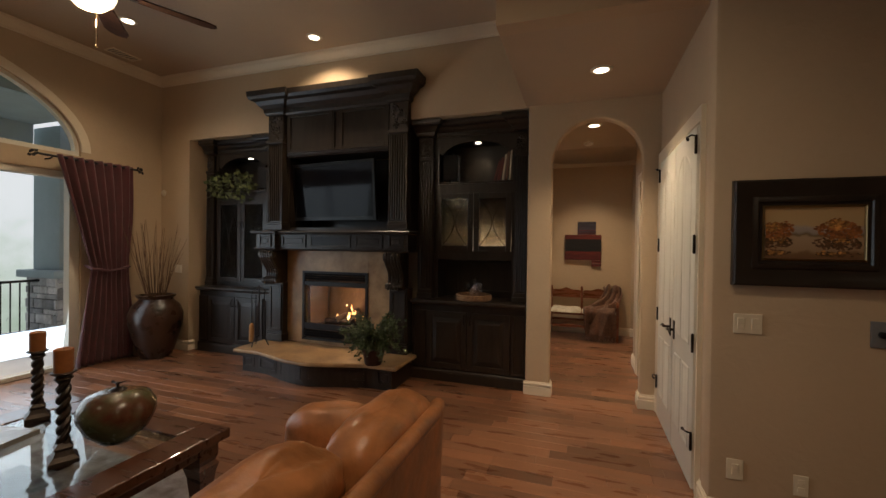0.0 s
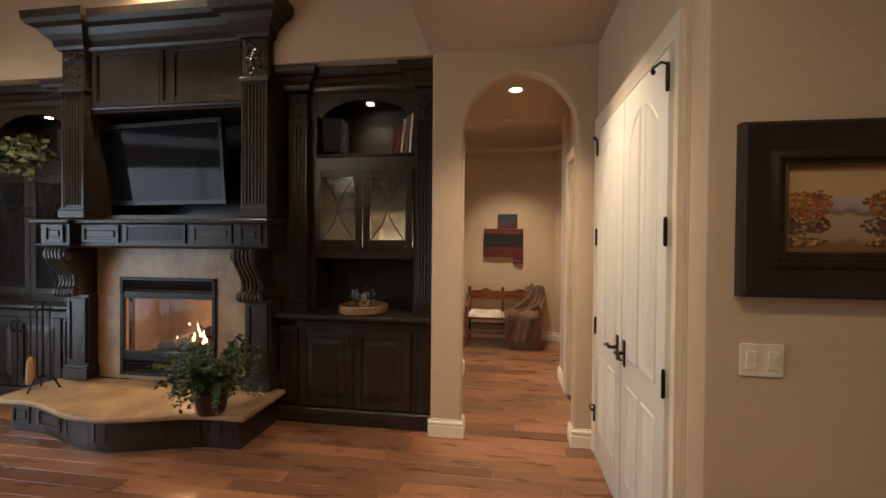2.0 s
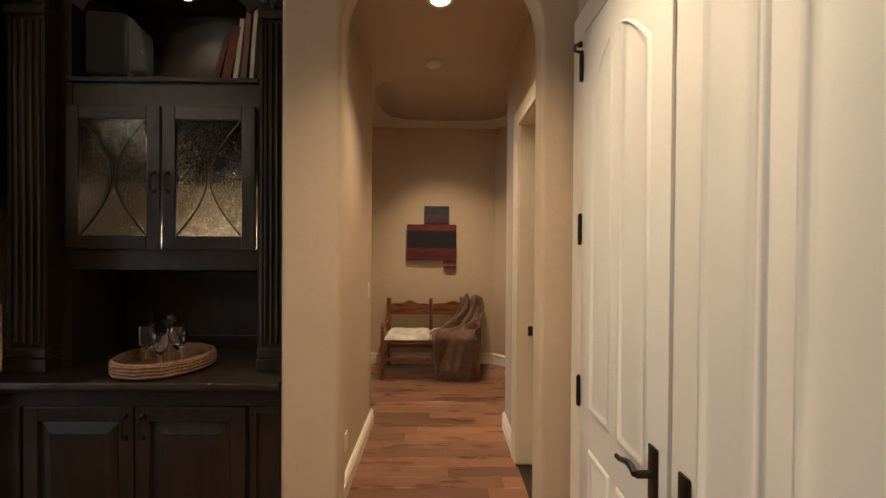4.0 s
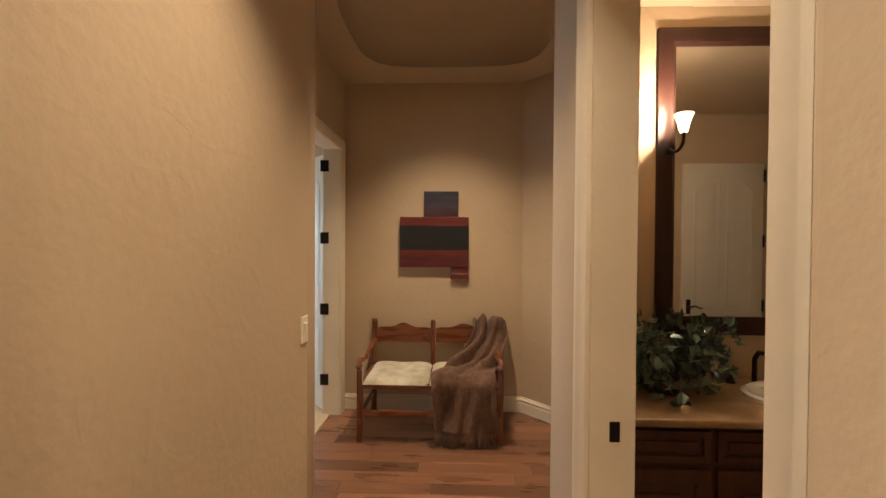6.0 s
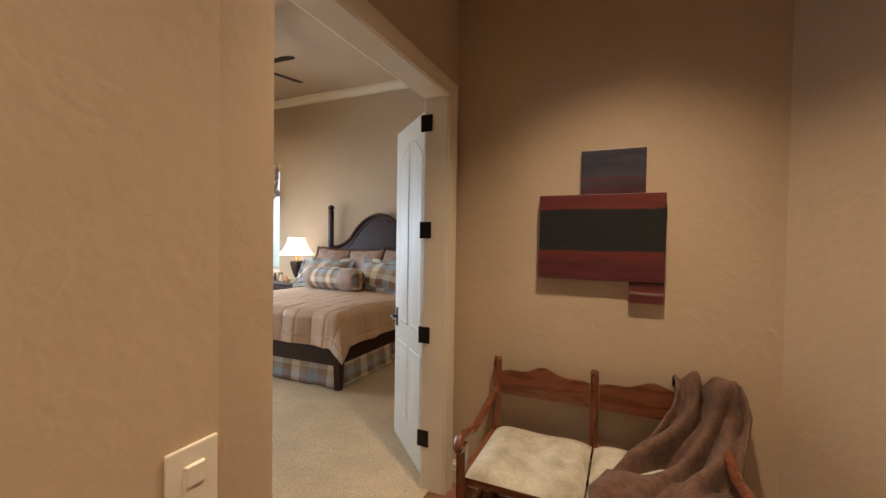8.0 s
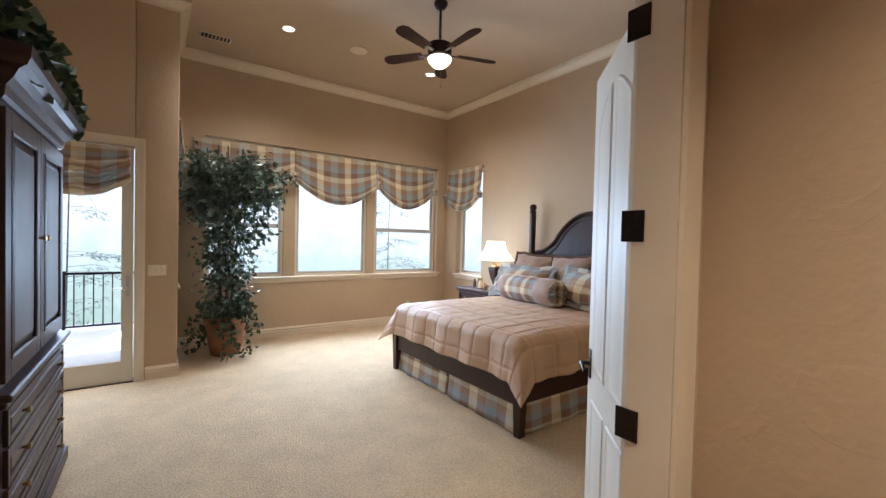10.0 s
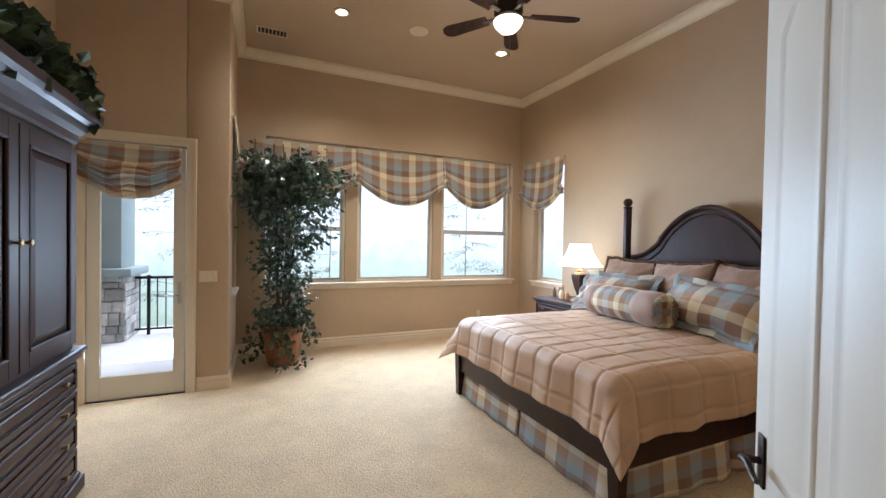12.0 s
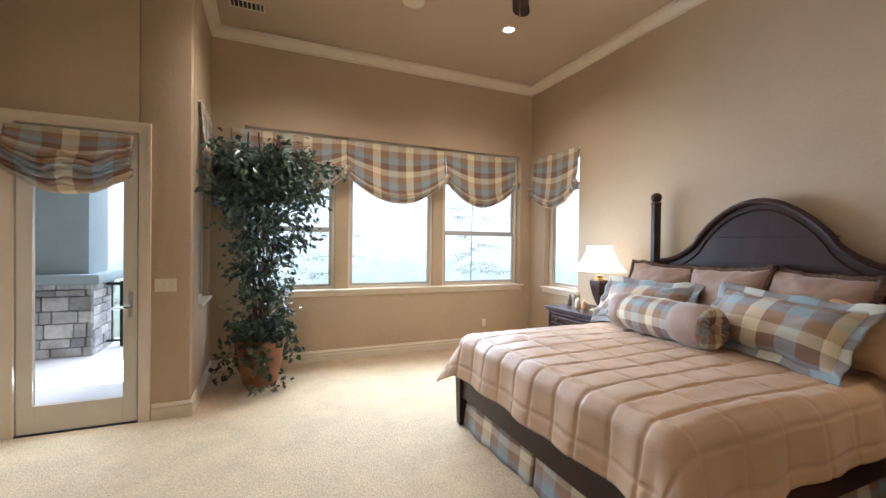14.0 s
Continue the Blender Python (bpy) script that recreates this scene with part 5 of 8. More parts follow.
def grille(name, where, label, w=0.30, h=0.15, turn=0):
    g = thing(name, where, label, "vent", "", turn)
    bm = bm_new()
    for a, b in (((-w / 2, -h / 2, -0.008), (w / 2, -h / 2 + 0.02, 0)), ((-w / 2, h / 2 - 0.02, -0.008), (w / 2, h / 2, 0)), ((-w / 2, -h / 2 + 0.02, -0.008), (-w / 2 + 0.02, h / 2 - 0.02, 0)), ((w / 2 - 0.02, -h / 2 + 0.02, -0.008), (w / 2, h / 2 - 0.02, 0))):
        box(bm, a, b, 0.002)
    part("frame", bm, TRIM, g, local=True)
    bm = bm_new()
    box(bm, (-w / 2 + 0.02, -h / 2 + 0.02, -0.002), (w / 2 - 0.02, h / 2 - 0.02, -0.001))
    part("backing", bm, BLACK, g, local=True)
    for i in range(7):
        bm = bm_new()
        x = -w / 2 + 0.03 + (w - 0.06) * (i + 0.5) / 7
        box(bm, (-0.008, -h / 2 + 0.02, -0.001), (0.008, h / 2 - 0.02, 0.001), 0, pose(x, 0, -0.006, 0, 40, 0))
        part("slat", bm, TRIM, g, local=True)
    return g


grille("ceiling_vent", (-6.28, 7.60, 4.15), "tan slatted air vent in the bedroom ceiling", 0.36, 0.18, 90)
grille("ceiling_vent", (-5.78, 4.06, 4.10), "dark slatted air vent in the living room ceiling", 0.36, 0.18, 90)
bm = bm_new()
lathe(bm, [(0.115, 0), (0.115, -0.008), (0.10, -0.012), (0.01, -0.010)], (-5.47, 9.225, 4.15), 28)
single("ceiling_speaker", bm, TRIM, "round cream speaker grille flush in the ceiling", "speaker", smooth=True)
bm = bm_new()
lathe(bm, [(0.065, 0), (0.065, -0.02), (0.05, -0.035), (0.01, -0.036)], (0.10, 6.42, 3.10), 24)
single("smoke_detector", bm, WHITE, "round white smoke detector on the hall ceiling", "detector", smooth=True)
bm = bm_new()
lathe(bm, [(0.045, 0), (0.045, 0.012), (0.03, 0.024), (0.004, 0.026)], m=Matrix.Translation((-6.040, 4.829, 2.365)) @ pose(0, 0, 0, 90), seg=20)
single("alarm_sensor", bm, SWITCH, "small round ivory sensor on the tan wall", "sensor", smooth=True)

# ---- bedroom windows and patio door ----
SASH = mat("taupe_sash", (0.50, 0.47, 0.44), 0.4, var=0.05, bump=0.02)


def window(name, label, axis, at, lo, hi, z0, z1, rail=None, deep=0.07):
    """A window unit of frame, sashes and panes; axis x: glass lies at x = at."""
    w = tagged(new(name), label, "", "", "structure")
    w.matrix_basis = pose(*((at, (lo + hi) / 2, z0) if axis == "x" else ((lo + hi) / 2, at, z0)))

    def bx(bm, u0, u1, a, b, d0, d1, bevel=0.002):
        if axis == "x":
            box(bm, (at + d0, u0, a), (at + d1, u1, b), bevel)
        else:
            box(bm, (u0, at + d0, a), (u1, at + d1, b), bevel)

    def ring(name, u0, u1, a, b, r, d0, d1, m, parent, label=""):
        bm = bm_new()
        bx(bm, u0, u0 + r, a, b, d0, d1)
        bx(bm, u1 - r, u1, a, b, d0, d1)
        bx(bm, u0 + r, u1 - r, a, a + r, d0, d1)
        bx(bm, u0 + r, u1 - r, b - r, b, d0, d1)
        return part(name, bm, m, parent, label)
    ring("window_frame", lo, hi, z0, z1, 0.03, -0.05, deep - 0.02, TRIM, w)
    cells = [(z0 + 0.03, z1 - 0.03)] if rail is None else [(z0 + 0.03, rail), (rail, z1 - 0.03)]
    for i, (a, b) in enumerate(cells):
        d = 0.012 if i == 0 else -0.018
        s = ring("sash", lo + 0.03, hi - 0.03, a, b, 0.035, d - 0.015, d + 0.015, SASH, w, "taupe window sash")
        bm = bm_new()
        bx(bm, lo + 0.06, hi - 0.06, a + 0.03, b - 0.03, d - 0.003, d + 0.003, 0)
        pn = part("pane", bm, GLASS, s)
        pn.visible_shadow = False
    return w


GX = -7.10
window("window_1", "double-hung bedroom window in a taupe frame", "x", GX, 7.56, 8.655, 0.955, 3.02, 1.76)
window("window_2", "fixed bedroom picture window in a taupe frame", "x", GX, 8.845, 10.095, 0.955, 3.02)
window("window_3", "double-hung bedroom window in a taupe frame", "x", GX, 10.265, 11.59, 0.955, 3.02, 1.76)
window("window_4", "narrow bedroom window in a taupe frame", "y", 11.93, -6.55, -5.81, 0.955, 2.94)
window("window_5", "narrow bedroom window in a taupe frame", "y", 7.09, -6.69, -6.06, 0.955, 2.94)
bm = bm_new()
box(bm, (-7.06, 7.50, 0.925), (-6.905, 11.66, 0.955), 0.006)
box(bm, (-6.95, 7.54, 0.865), (-6.932, 11.62, 0.925), 0.004)
box(bm, (-6.60, 11.745, 0.925), (-5.76, 11.90, 0.955), 0.006)
box(bm, (-6.58, 11.772, 0.865), (-5.78, 11.79, 0.925), 0.004)
box(bm, (-6.74, 7.12, 0.925), (-6.01, 7.235, 0.955), 0.006)
struct("window_sill", bm, TRIM, "cream painted window sills")

casing("trim_7", "cream moulded casing round the patio door", JX, 5.995, 6.80, 2.50, 1)
pd = thing("patio_door", (JX, 6.80, 0), "white full-glass patio door, closed", "door")
bm = bm_new()
q0, q1, dx0, dx1 = 6.003, 6.792, JX - 0.05, JX - 0.005
for a, b in (((dx0, q0, 0.015), (dx1, q0 + 0.10, 2.485)), ((dx0, q1 - 0.10, 0.015), (dx1, q1, 2.485)), ((dx0, q0 + 0.10, 0.015), (dx1, q1 - 0.10, 0.235)), ((dx0, q0 + 0.10, 2.38), (dx1, q1 - 0.10, 2.485))):
    box(bm, a, b, 0.003)
part("leaf", bm, WHITE, pd)
bm = bm_new()
box(bm, (JX - 0.03, q0 + 0.09, 0.225), (JX - 0.024, q1 - 0.09, 2.39))
pn = part("pane", bm, GLASS, pd)
pn.visible_shadow = False
bm = bm_new()
box(bm, (JX - 0.14, 5.99, -0.01), (JX + 0.01, 6.80, 0.012), 0.002)
part("threshold_bar", bm, BLACK, pd, "black door sill")
bm = bm_new()
box(bm, (JX - 0.005, 6.73, 0.92), (JX + 0.004, 6.765, 1.14), 0.004)
tube(bm, [(JX, 6.748, 1.01), (JX + 0.05, 6.748, 1.01)], 0.010, 8)
tube(bm, [(JX + 0.05, 6.748, 1.01), (JX + 0.052, 6.70, 1.014), (JX + 0.05, 6.63, 1.005)], 0.009, 8)
part("handle", bm, NICKEL, pd, "satin nickel lever and long plate", True)

# ---- balloon valances ----


def valance(along, at, lo, hi, top, joint, drop, name_label, out, band=(0.07, 0.13), folds=3, swell=0.0):
    """One swagged balloon shade: flat cloth above, drawn up into curved folds below. band: the height of the folds at the joint and in the middle."""
    t = thing("balloon_valance", ((at, (lo + hi) / 2, top) if along == "y" else ((lo + hi) / 2, at, top)), name_label, "valance", "plaid balloon valances")
    w = hi - lo
    flat = 0.58

    def fn(u, v):
        swag = math.sin(math.pi * u) ** 0.85 if 0 < u < 1 else 0.0
        edge = min(u, 1 - u) * w
        low = joint - drop * swag
        hb = band[0] + (band[1] - band[0]) * swag
        start = low + hb
        wob = 0.012 * noise.noise((u * 9 + lo * 3, v * 3, at))
        if v < flat:
            k = v / flat
            z = top + (start - top) * k
            d = 0.03 + 0.045 * k ** 2 + 0.006 * math.sin(u * 21 + lo) * k + 0.018 * math.exp(-edge * 16) * math.sin(u * 60) * k
        else:
            k = (v - flat) / (1 - flat)
            z = start - hb * k
            ph = 2 * math.pi * folds * k
            amp = (0.014 + 0.010 * swag) * (2.6 if folds > 3 else 1) * (0.75 + 0.6 * noise.noise((u * 6, k * 4 * folds, lo)))
            d = 0.075 + amp * math.sin(ph + (2.6 if folds > 3 else 0.9) * noise.noise((u * 5 + lo, k * 1.5, 2.0))) + (0.03 + swell) * math.sin(math.pi * min(1, k * 1.1)) * (0.5 + 0.5 * swag)
            z += amp * 0.5 * math.cos(ph)
        d += wob * min(1, v * 2)
        a = lo + w * u + (0.010 * math.sin(v * 22) * v if u in (0, 1) else 0)
        zz = z + 0.010 * noise.noise((u * 7, v * 2, 5.0 + lo)) * v
        return (at + out * d, a, zz) if along == "y" else (a, at + out * d, zz)
    grid_mesh("shade", fn, 64, 72, PLAID, t, thick=0.004, cloth=(w * 1.04, (top - joint + drop) * 1.45))
    bm = bm_new()
    if along == "y":
        box(bm, (min(at, at + out * 0.03), lo, top - 0.03), (max(at, at + out * 0.03), hi, top - 0.002), 0.002)
    else:
        box(bm, (lo, min(at, at + out * 0.03), top - 0.03), (hi, max(at, at + out * 0.03), top - 0.002), 0.002)
    part("headrail", bm, TRIM, t)
    for e in ((lo, hi) if folds == 3 else ()):
        def knot(u, v, e=e):
            a, b = 2 * math.pi * u, math.pi * v
            r = 0.062 * (1 + 0.22 * math.sin(a * 4 + v * 5 + e) + 0.18 * math.sin(v * 19))
            d, h = math.sin(b) * math.cos(a) * r * 0.7, math.cos(b) * r
            s = math.sin(b) * math.sin(a) * r
            return (at + out * (0.085 + d), e + s, joint + 0.03 + h) if along == "y" else (e + s, at + out * (0.085 + d), joint + 0.03 + h)
        grid_mesh("gather", knot, 28, 16, PLAID, t, closed_u=True, cloth=(0.5, 0.35))
    return t


VL = "plaid tan and blue swagged balloon valance over a window"
valance("y", -6.95, 7.40, 8.785, 2.965, 2.51, 0.37, VL, 1)
valance("y", -6.95, 8.79, 10.25, 2.965, 2.51, 0.37, VL, 1)
valance("y", -6.95, 10.255, 11.46, 2.965, 2.51, 0.36, VL, 1)
valance("x", 11.79, -6.83, -5.79, 2.965, 2.40, 0.26, VL, -1)
valance("x", 7.19, -6.80, -5.94, 2.965, 2.40, 0.26, VL, 1)
valance("y", JX, 5.945, 6.765, 2.475, 2.13, 0.185, "plaid ruched balloon shade on the patio door", 1, (0.22, 0.31), 6, 0.02)

# ---- bed ----
BX0, BX1, BY0, BY1 = -4.60, -2.475, 9.385, 11.66
bed = thing("bed", ((BX0 + BX1) / 2, (BY0 + BY1) / 2, 0.004), "king bed with dark wooden frame, arched headboard and posts", "bed")
for x in (BX0 + 0.035, BX1 - 0.035):
    bm = bm_new()
    prism(bm, [(-0.045, -0.045), (0.045, -0.045), (0.045, 0.045), (-0.045, 0.045)], 0.004, 0.43, "z", pose(x, BY0 + 0.03, 0))
    for v in bm.verts:
        if v.co.z < 0.1:
            v.co.x = x + (v.co.x - x) * 0.7
            v.co.y = BY0 + 0.03 + (v.co.y - BY0 - 0.03) * 0.7
    part("foot_leg", bm, ESPRESSO, bed)
    bm = bm_new()
    prism(bm, [(0.05 * math.cos(radians(22.5 + 45 * k)), 0.05 * math.sin(radians(22.5 + 45 * k))) for k in range(8)], 0.004, 2.04, "z", pose(-4.47 if x < -3.5 else -2.45, BY1, 0))
    lathe(bm, [(0.05, 2.04), (0.056, 2.05), (0.05, 2.065), (0.03, 2.07), (0.045, 2.085), (0.056, 2.115), (0.05, 2.145), (0.03, 2.165), (0.004, 2.17)], (-4.47 if x < -3.5 else -2.45, BY1, 0), 20)
    part("bed_post", bm, ESPRESSO, bed, "", True)
    bm = bm_new()
    box(bm, (x - 0.02, BY0 + 0.06, 0.27), (x + 0.02, BY1, 0.43), 0.006)
    part("side_rail", bm, ESPRESSO, bed)
bm = bm_new()
box(bm, (BX0 + 0.07, BY0 + 0.012, 0.25), (BX1 - 0.07, BY0 + 0.05, 0.42), 0.006)
box(bm, (BX0 + 0.07, BY0 + 0.004, 0.40), (BX1 - 0.07, BY0 + 0.055, 0.43), 0.006)
part("foot_rail", bm, ESPRESSO, bed)
hc = -3.48
head = [(hc - 0.96, 0.45), (hc + 0.96, 0.45), (hc + 0.96, 1.40), (hc + 0.90, 1.45)]


def head_top(s):
    a = abs(s)
    if a > 0.54:
        k = (a - 0.54) / 0.36
        return 1.45 + 0.17 * (1 - k) ** 2
    return 1.62 + 0.37 * math.cos(a / 0.54 * math.pi / 2) ** 0.8


crest = [(hc + 0.90 - 1.80 * i / 40, head_top(0.90 - 1.80 * i / 40)) for i in range(41)]
bm = bm_new()
prism(bm, head + crest + [(hc - 0.96, 1.40)], BY1 - 0.005, BY1 + 0.035, "y")
hb = part("headboard", bm, ESPRESSO, bed)
bm = bm_new()
tube(bm, [(x, BY1 - 0.01, z) for x, z in crest], 0.028, 8)
tube(bm, [(x * 0.93 + hc * 0.07, BY1 - 0.008, z - 0.07) for x, z in crest], 0.010, 6)
part("crest_rail", bm, ESPRESSO, hb, "", True)
for z in (1.25, 1.47, 1.69):
    bm = bm_new()
    w = 0.9 if z < 1.4 else (0.66 if z < 1.6 else 0.55)
    box(bm, (hc - w, BY1 - 0.012, z - 0.006), (hc + w, BY1 - 0.004, z + 0.002), 0.002)
    part("board_joint", bm, ESPRESSO, hb)
bm = bm_new()
box(bm, (BX0 + 0.10, BY0 + 0.08, 0.30), (BX1 - 0.10, BY1 - 0.05, 0.76), 0.06)
part("mattress", bm, mat("mattress_ticking", (0.7, 0.66, 0.58), 0.9, bump=0.05), bed)
# quilt
QX0, QX1, QY0, QY1, QZ = BX0 + 0.10, BX1 - 0.10, BY0 + 0.10, BY1 - 0.04, 0.80
SEAM, CROSS = 0.205, 0.31
OVER, STEP = SEAM * 2, SEAM / 16
quilt = thing("quilt", (hc, 10.4, 0.77), "tan box-quilted coverlet draped over the bed", "quilt")


def quilt_fn(u, v):
    a = -OVER + u * 214 * STEP
    b = -OVER + v * 198 * STEP
    w = QX1 - QX0
    du = -a if a < 0 else (a - w if a > w else 0)
    dv = -b if b < 0 else 0
    sx = -1 if a < 0 else 1
    x = QX0 + min(max(a, 0), w)
    y = QY0 + max(b, 0)
    d = math.hypot(du, dv)
    z = QZ
    if d > 0:
        nx, ny = (sx * du / d, -dv / d)
        r = 0.10
        th = min(d / r, math.pi / 2)
        lean = 0.12 + 0.40 * (2 * min(du, dv) / (du + dv)) ** 1.5
        o = r * math.sin(th) + (max(0, d - r * math.pi / 2)) * lean
        z = QZ - r * (1 - math.cos(th)) - max(0, d - r * math.pi / 2) * math.sqrt(1 - lean * lean)
        wave = (0.016 * math.sin((x + y) * 13) + 0.014 * noise.noise((x * 5, y * 5, 3.0))) * min(1, d / 0.3)
        x += nx * (o + wave)
        y += ny * (o + wave)
    else:
        edge = min(a, w - a, b + 0.02, 0.35) / 0.35
        z += 0.012 * edge + 0.010 * math.sin(x * 4.1) * math.sin(y * 3.3)
    nb = abs(b / CROSS - round(b / CROSS)) * CROSS
    near = min(abs(a / SEAM - round(a / SEAM)) * SEAM, nb)
    lift = 0.0125 * (1 - math.exp(-near / 0.009))
    wr = 0.007 * noise.noise((x * 7, y * 7, z * 7)) + 0.006 * noise.noise((x * 24, y * 11, z * 9)) * math.exp(-near / 0.05)
    if d > 0.1:
        x += nx * lift
        y += ny * lift
    z += lift * (1 if d < 0.1 else 0.1) + wr
    if z < 0.02:
        z = 0.02
    return (x, y, z)


grid_mesh("coverlet", quilt_fn, 214, 198, QUILT, quilt, thick=0.008)
skirt = thing("bed_skirt", (hc, 10.4, 0.004), "plaid gathered bed skirt hanging to the carpet", "bed skirt")


def skirt_panel(p, q, out, seed):
    """One hanging panel of the skirt from p to q, with soft folds and a rolled-back end."""
    ln = math.dist(p, q)

    def fn(u, v):
        x, y = p[0] + (q[0] - p[0]) * u, p[1] + (q[1] - p[1]) * u
        s = u * ln
        end = math.exp(-s / 0.05) + math.exp(-(ln - s) / 0.05)
        wob = (0.010 * math.sin(s * 17 + seed) + 0.020 * noise.noise((s * 5, v * 0.6, seed))) * v + 0.030 * v - 0.028 * end
        return (x + out[0] * wob, y + out[1] * wob, 0.30 - 0.288 * v + 0.006 * noise.noise((s * 4, seed, 0)) * v)
    grid_mesh("panel", fn, int(ln * 60), 8, PLAID, skirt, thick=0.003, cloth=(ln, 0.42, 0.07 * seed))


SX0, SX1, SY0, SY1 = BX0 + 0.05, BX1 - 0.05, BY0 + 0.055, BY1 - 0.1
for p, q, out, seed in (((SX0, SY1), (SX0, 10.52), (-1, 0), 1), ((SX0, 10.515), (SX0, SY0), (-1, 0), 2), ((SX0, SY0), (hc - 0.06, SY0), (0, -1), 3),
                        ((hc - 0.055, SY0), (SX1, SY0), (0, -1), 4), ((SX1, SY0), (SX1, 10.52), (1, 0), 5), ((SX1, 10.525), (SX1, SY1), (1, 0), 6)):
    skirt_panel(p, q, out, seed)


def pillow(name, label, m, w, h, t, material, flange=0.0, trim=None, group="bed pillows", seed=1):
    """A stuffed pillow lying in its own x-z plane, facing -y, with pinched corners and slack creases."""
    o = thing(name, (0, 0, 0), label, "pillow", group)
    o.matrix_basis = m
    rnd = random.Random(seed)
    ph = rnd.random() * 6

    def rim(a, b):
        """The uneven outline: bowed-in sides, a slumped top edge."""
        x = a * w / 2 * (1 - 0.07 * (1 - b * b) * abs(a)) + 0.012 * noise.noise((b * 2 + ph, a, 7.0))
        z = b * h / 2 * (1 - 0.13 * (1 - a * a) * abs(b)) + 0.020 * noise.noise((a * 2.6 + ph, b, 1.0)) * abs(b)
        return x, z

    def side(sgn):
        def fn(u, v):
            a, b = 2 * u - 1, 2 * v - 1
            ea, eb = 1 - abs(a) ** 2.4, 1 - abs(b) ** 2.4
            puff = (max(ea, 0) ** 0.62) * (max(eb, 0) ** 0.62)
            x, z = rim(a, b)
            crease = 0.016 * noise.noise((a * 2.2 + ph, b * 2.2, sgn)) + 0.007 * noise.noise((a * 6 + ph, b * 5, sgn + 3))
            radial = 0.006 * math.sin(math.atan2(b, a) * 18 + ph) * (a * a + b * b) * 0.5
            return (x, sgn * t / 2 * puff + (crease + radial) * min(1, puff * 2.5), z)
        return fn
    for sgn in (-1, 1):
        ob = grid_mesh("cover", side(sgn), 40, 32, material, None, cloth=(w, h, 0.05 * seed))
        ob.parent = o

    def around(u):
        """Once round the rim, corner to corner."""
        s = (u % 1) * 4
        k, f = int(s), s - int(s)
        return ((-1 + 2 * f, -1), (1, -1 + 2 * f), (1 - 2 * f, 1), (-1, 1 - 2 * f))[k]
    if flange:
        def fl(u, v):
            a, b = around(u)
            x, z = rim(a, b)
            k = 0.985 + v * 0.015
            gx, gz = a ** 3 * flange * v, b ** 3 * flange * v
            if abs(b) == 1:
                gz = b * flange * v
            if abs(a) == 1:
                gx = a * flange * v
            return (x * k + gx, (0.016 * math.sin(u * 75 + ph) + 0.02 * noise.noise((u * 16, ph, 0))) * v, z * k + gz + 0.008 * noise.noise((u * 30, 2, ph)) * v)
        ob = grid_mesh("flange", fl, 160, 4, material, None, closed_u=True, thick=0.004, cloth=(2 * (w + h), flange * 0.8, 0.18))
        ob.parent = o
    if trim:
        def fur(u, v):
            a, b = around(u)
            x, z = rim(a, b)
            q = 2 * math.pi * v
            r = 0.034 * (1 + 0.30 * noise.noise((u * 60, v * 6, ph)) + 0.25 * noise.noise((u * 140, v * 12, ph)))
            n = math.hypot(x / w, z / h)
            ox, oz = x / w / n, z / h / n
            return (x * 0.985 + ox * r * math.cos(q), r * math.sin(q) + 0.012 * noise.noise((u * 9, ph, 4)), z * 0.975 + oz * r * math.cos(q) + 0.010 * noise.noise((u * 14, ph, 9)))
        ob = grid_mesh("fringe", fur, 260, 10, trim, None, "dark brown plush fringe", closed_u=True)
        ob.parent = o
    return o


ZT = 0.825
PL = "brown sateen pillow with dark fringed edge"
for i, (x, yaw, tip) in enumerate(((-4.26, 5, 3), (-3.62, -3, -2), (-3.00, -5, 3))):
    pillow("pillow", PL, pose(x, 11.45, ZT + 0.325, -17 - i, tip, yaw), 0.70, 0.58, 0.24, BROWNPIL, 0, FUR, seed=i)
pillow("pillow", "plain tan pillow standing against the headboard", pose(-2.66, 11.26, ZT + 0.22, -24, 4, -14), 0.60, 0.46, 0.20, QUILT, seed=8)
pillow("pillow", "plain tan pillow standing against the headboard", pose(-2.52, 11.36, ZT + 0.23, -18, -3, -20), 0.58, 0.46, 0.20, QUILT, seed=9)
pillow("pillow_sham", "plaid flanged pillow sham", pose(-4.20, 11.17, ZT + 0.215, -34, 0, 6), 0.88, 0.44, 0.24, PLAID, 0.06, seed=4)
pillow("pillow_sham", "plaid flanged pillow sham", pose(-3.07, 11.10, ZT + 0.225, -36, 3, -9), 0.94, 0.46, 0.25, PLAID, 0.06, seed=5)
bol = thing("bolster", (-3.78, 10.89, ZT), "plaid and tan round bolster cushion with gathered ends", "pillow", "bed pillows", -5)
CAPP = plaid("plaid_end", (0, 1, 0), (0, 0, 1), 0.26, 0.26, 0.85, "Object")
BOLP = plaid("plaid_bolster", (1, 0, 0), (0, 0.6, 0.8), 0.30, 0.24, 0.85, "Object")
for x0, x1, mm in ((-0.46, -0.33, BROWNPIL), (-0.33, 0.20, BOLP), (0.20, 0.46, BROWNPIL)):
    bm = bm_new()
    prof = [(0.158 + 0.010 * math.sin(math.pi * k / 8) ** 0.6, x0 + (x1 - x0) * k / 8) for k in range(9)]
    lathe(bm, prof, m=pose(0, 0, 0.165, 0, 90), seg=36)
    for v in bm.verts:
        g = 0.010 * noise.noise((v.co.x * 9, v.co.y * 9, v.co.z * 9))
        v.co.y += v.co.y * g * 6
        v.co.z += (v.co.z - 0.165) * g * 6
    part("band", bm, mm, bol, smooth=True, local=True)
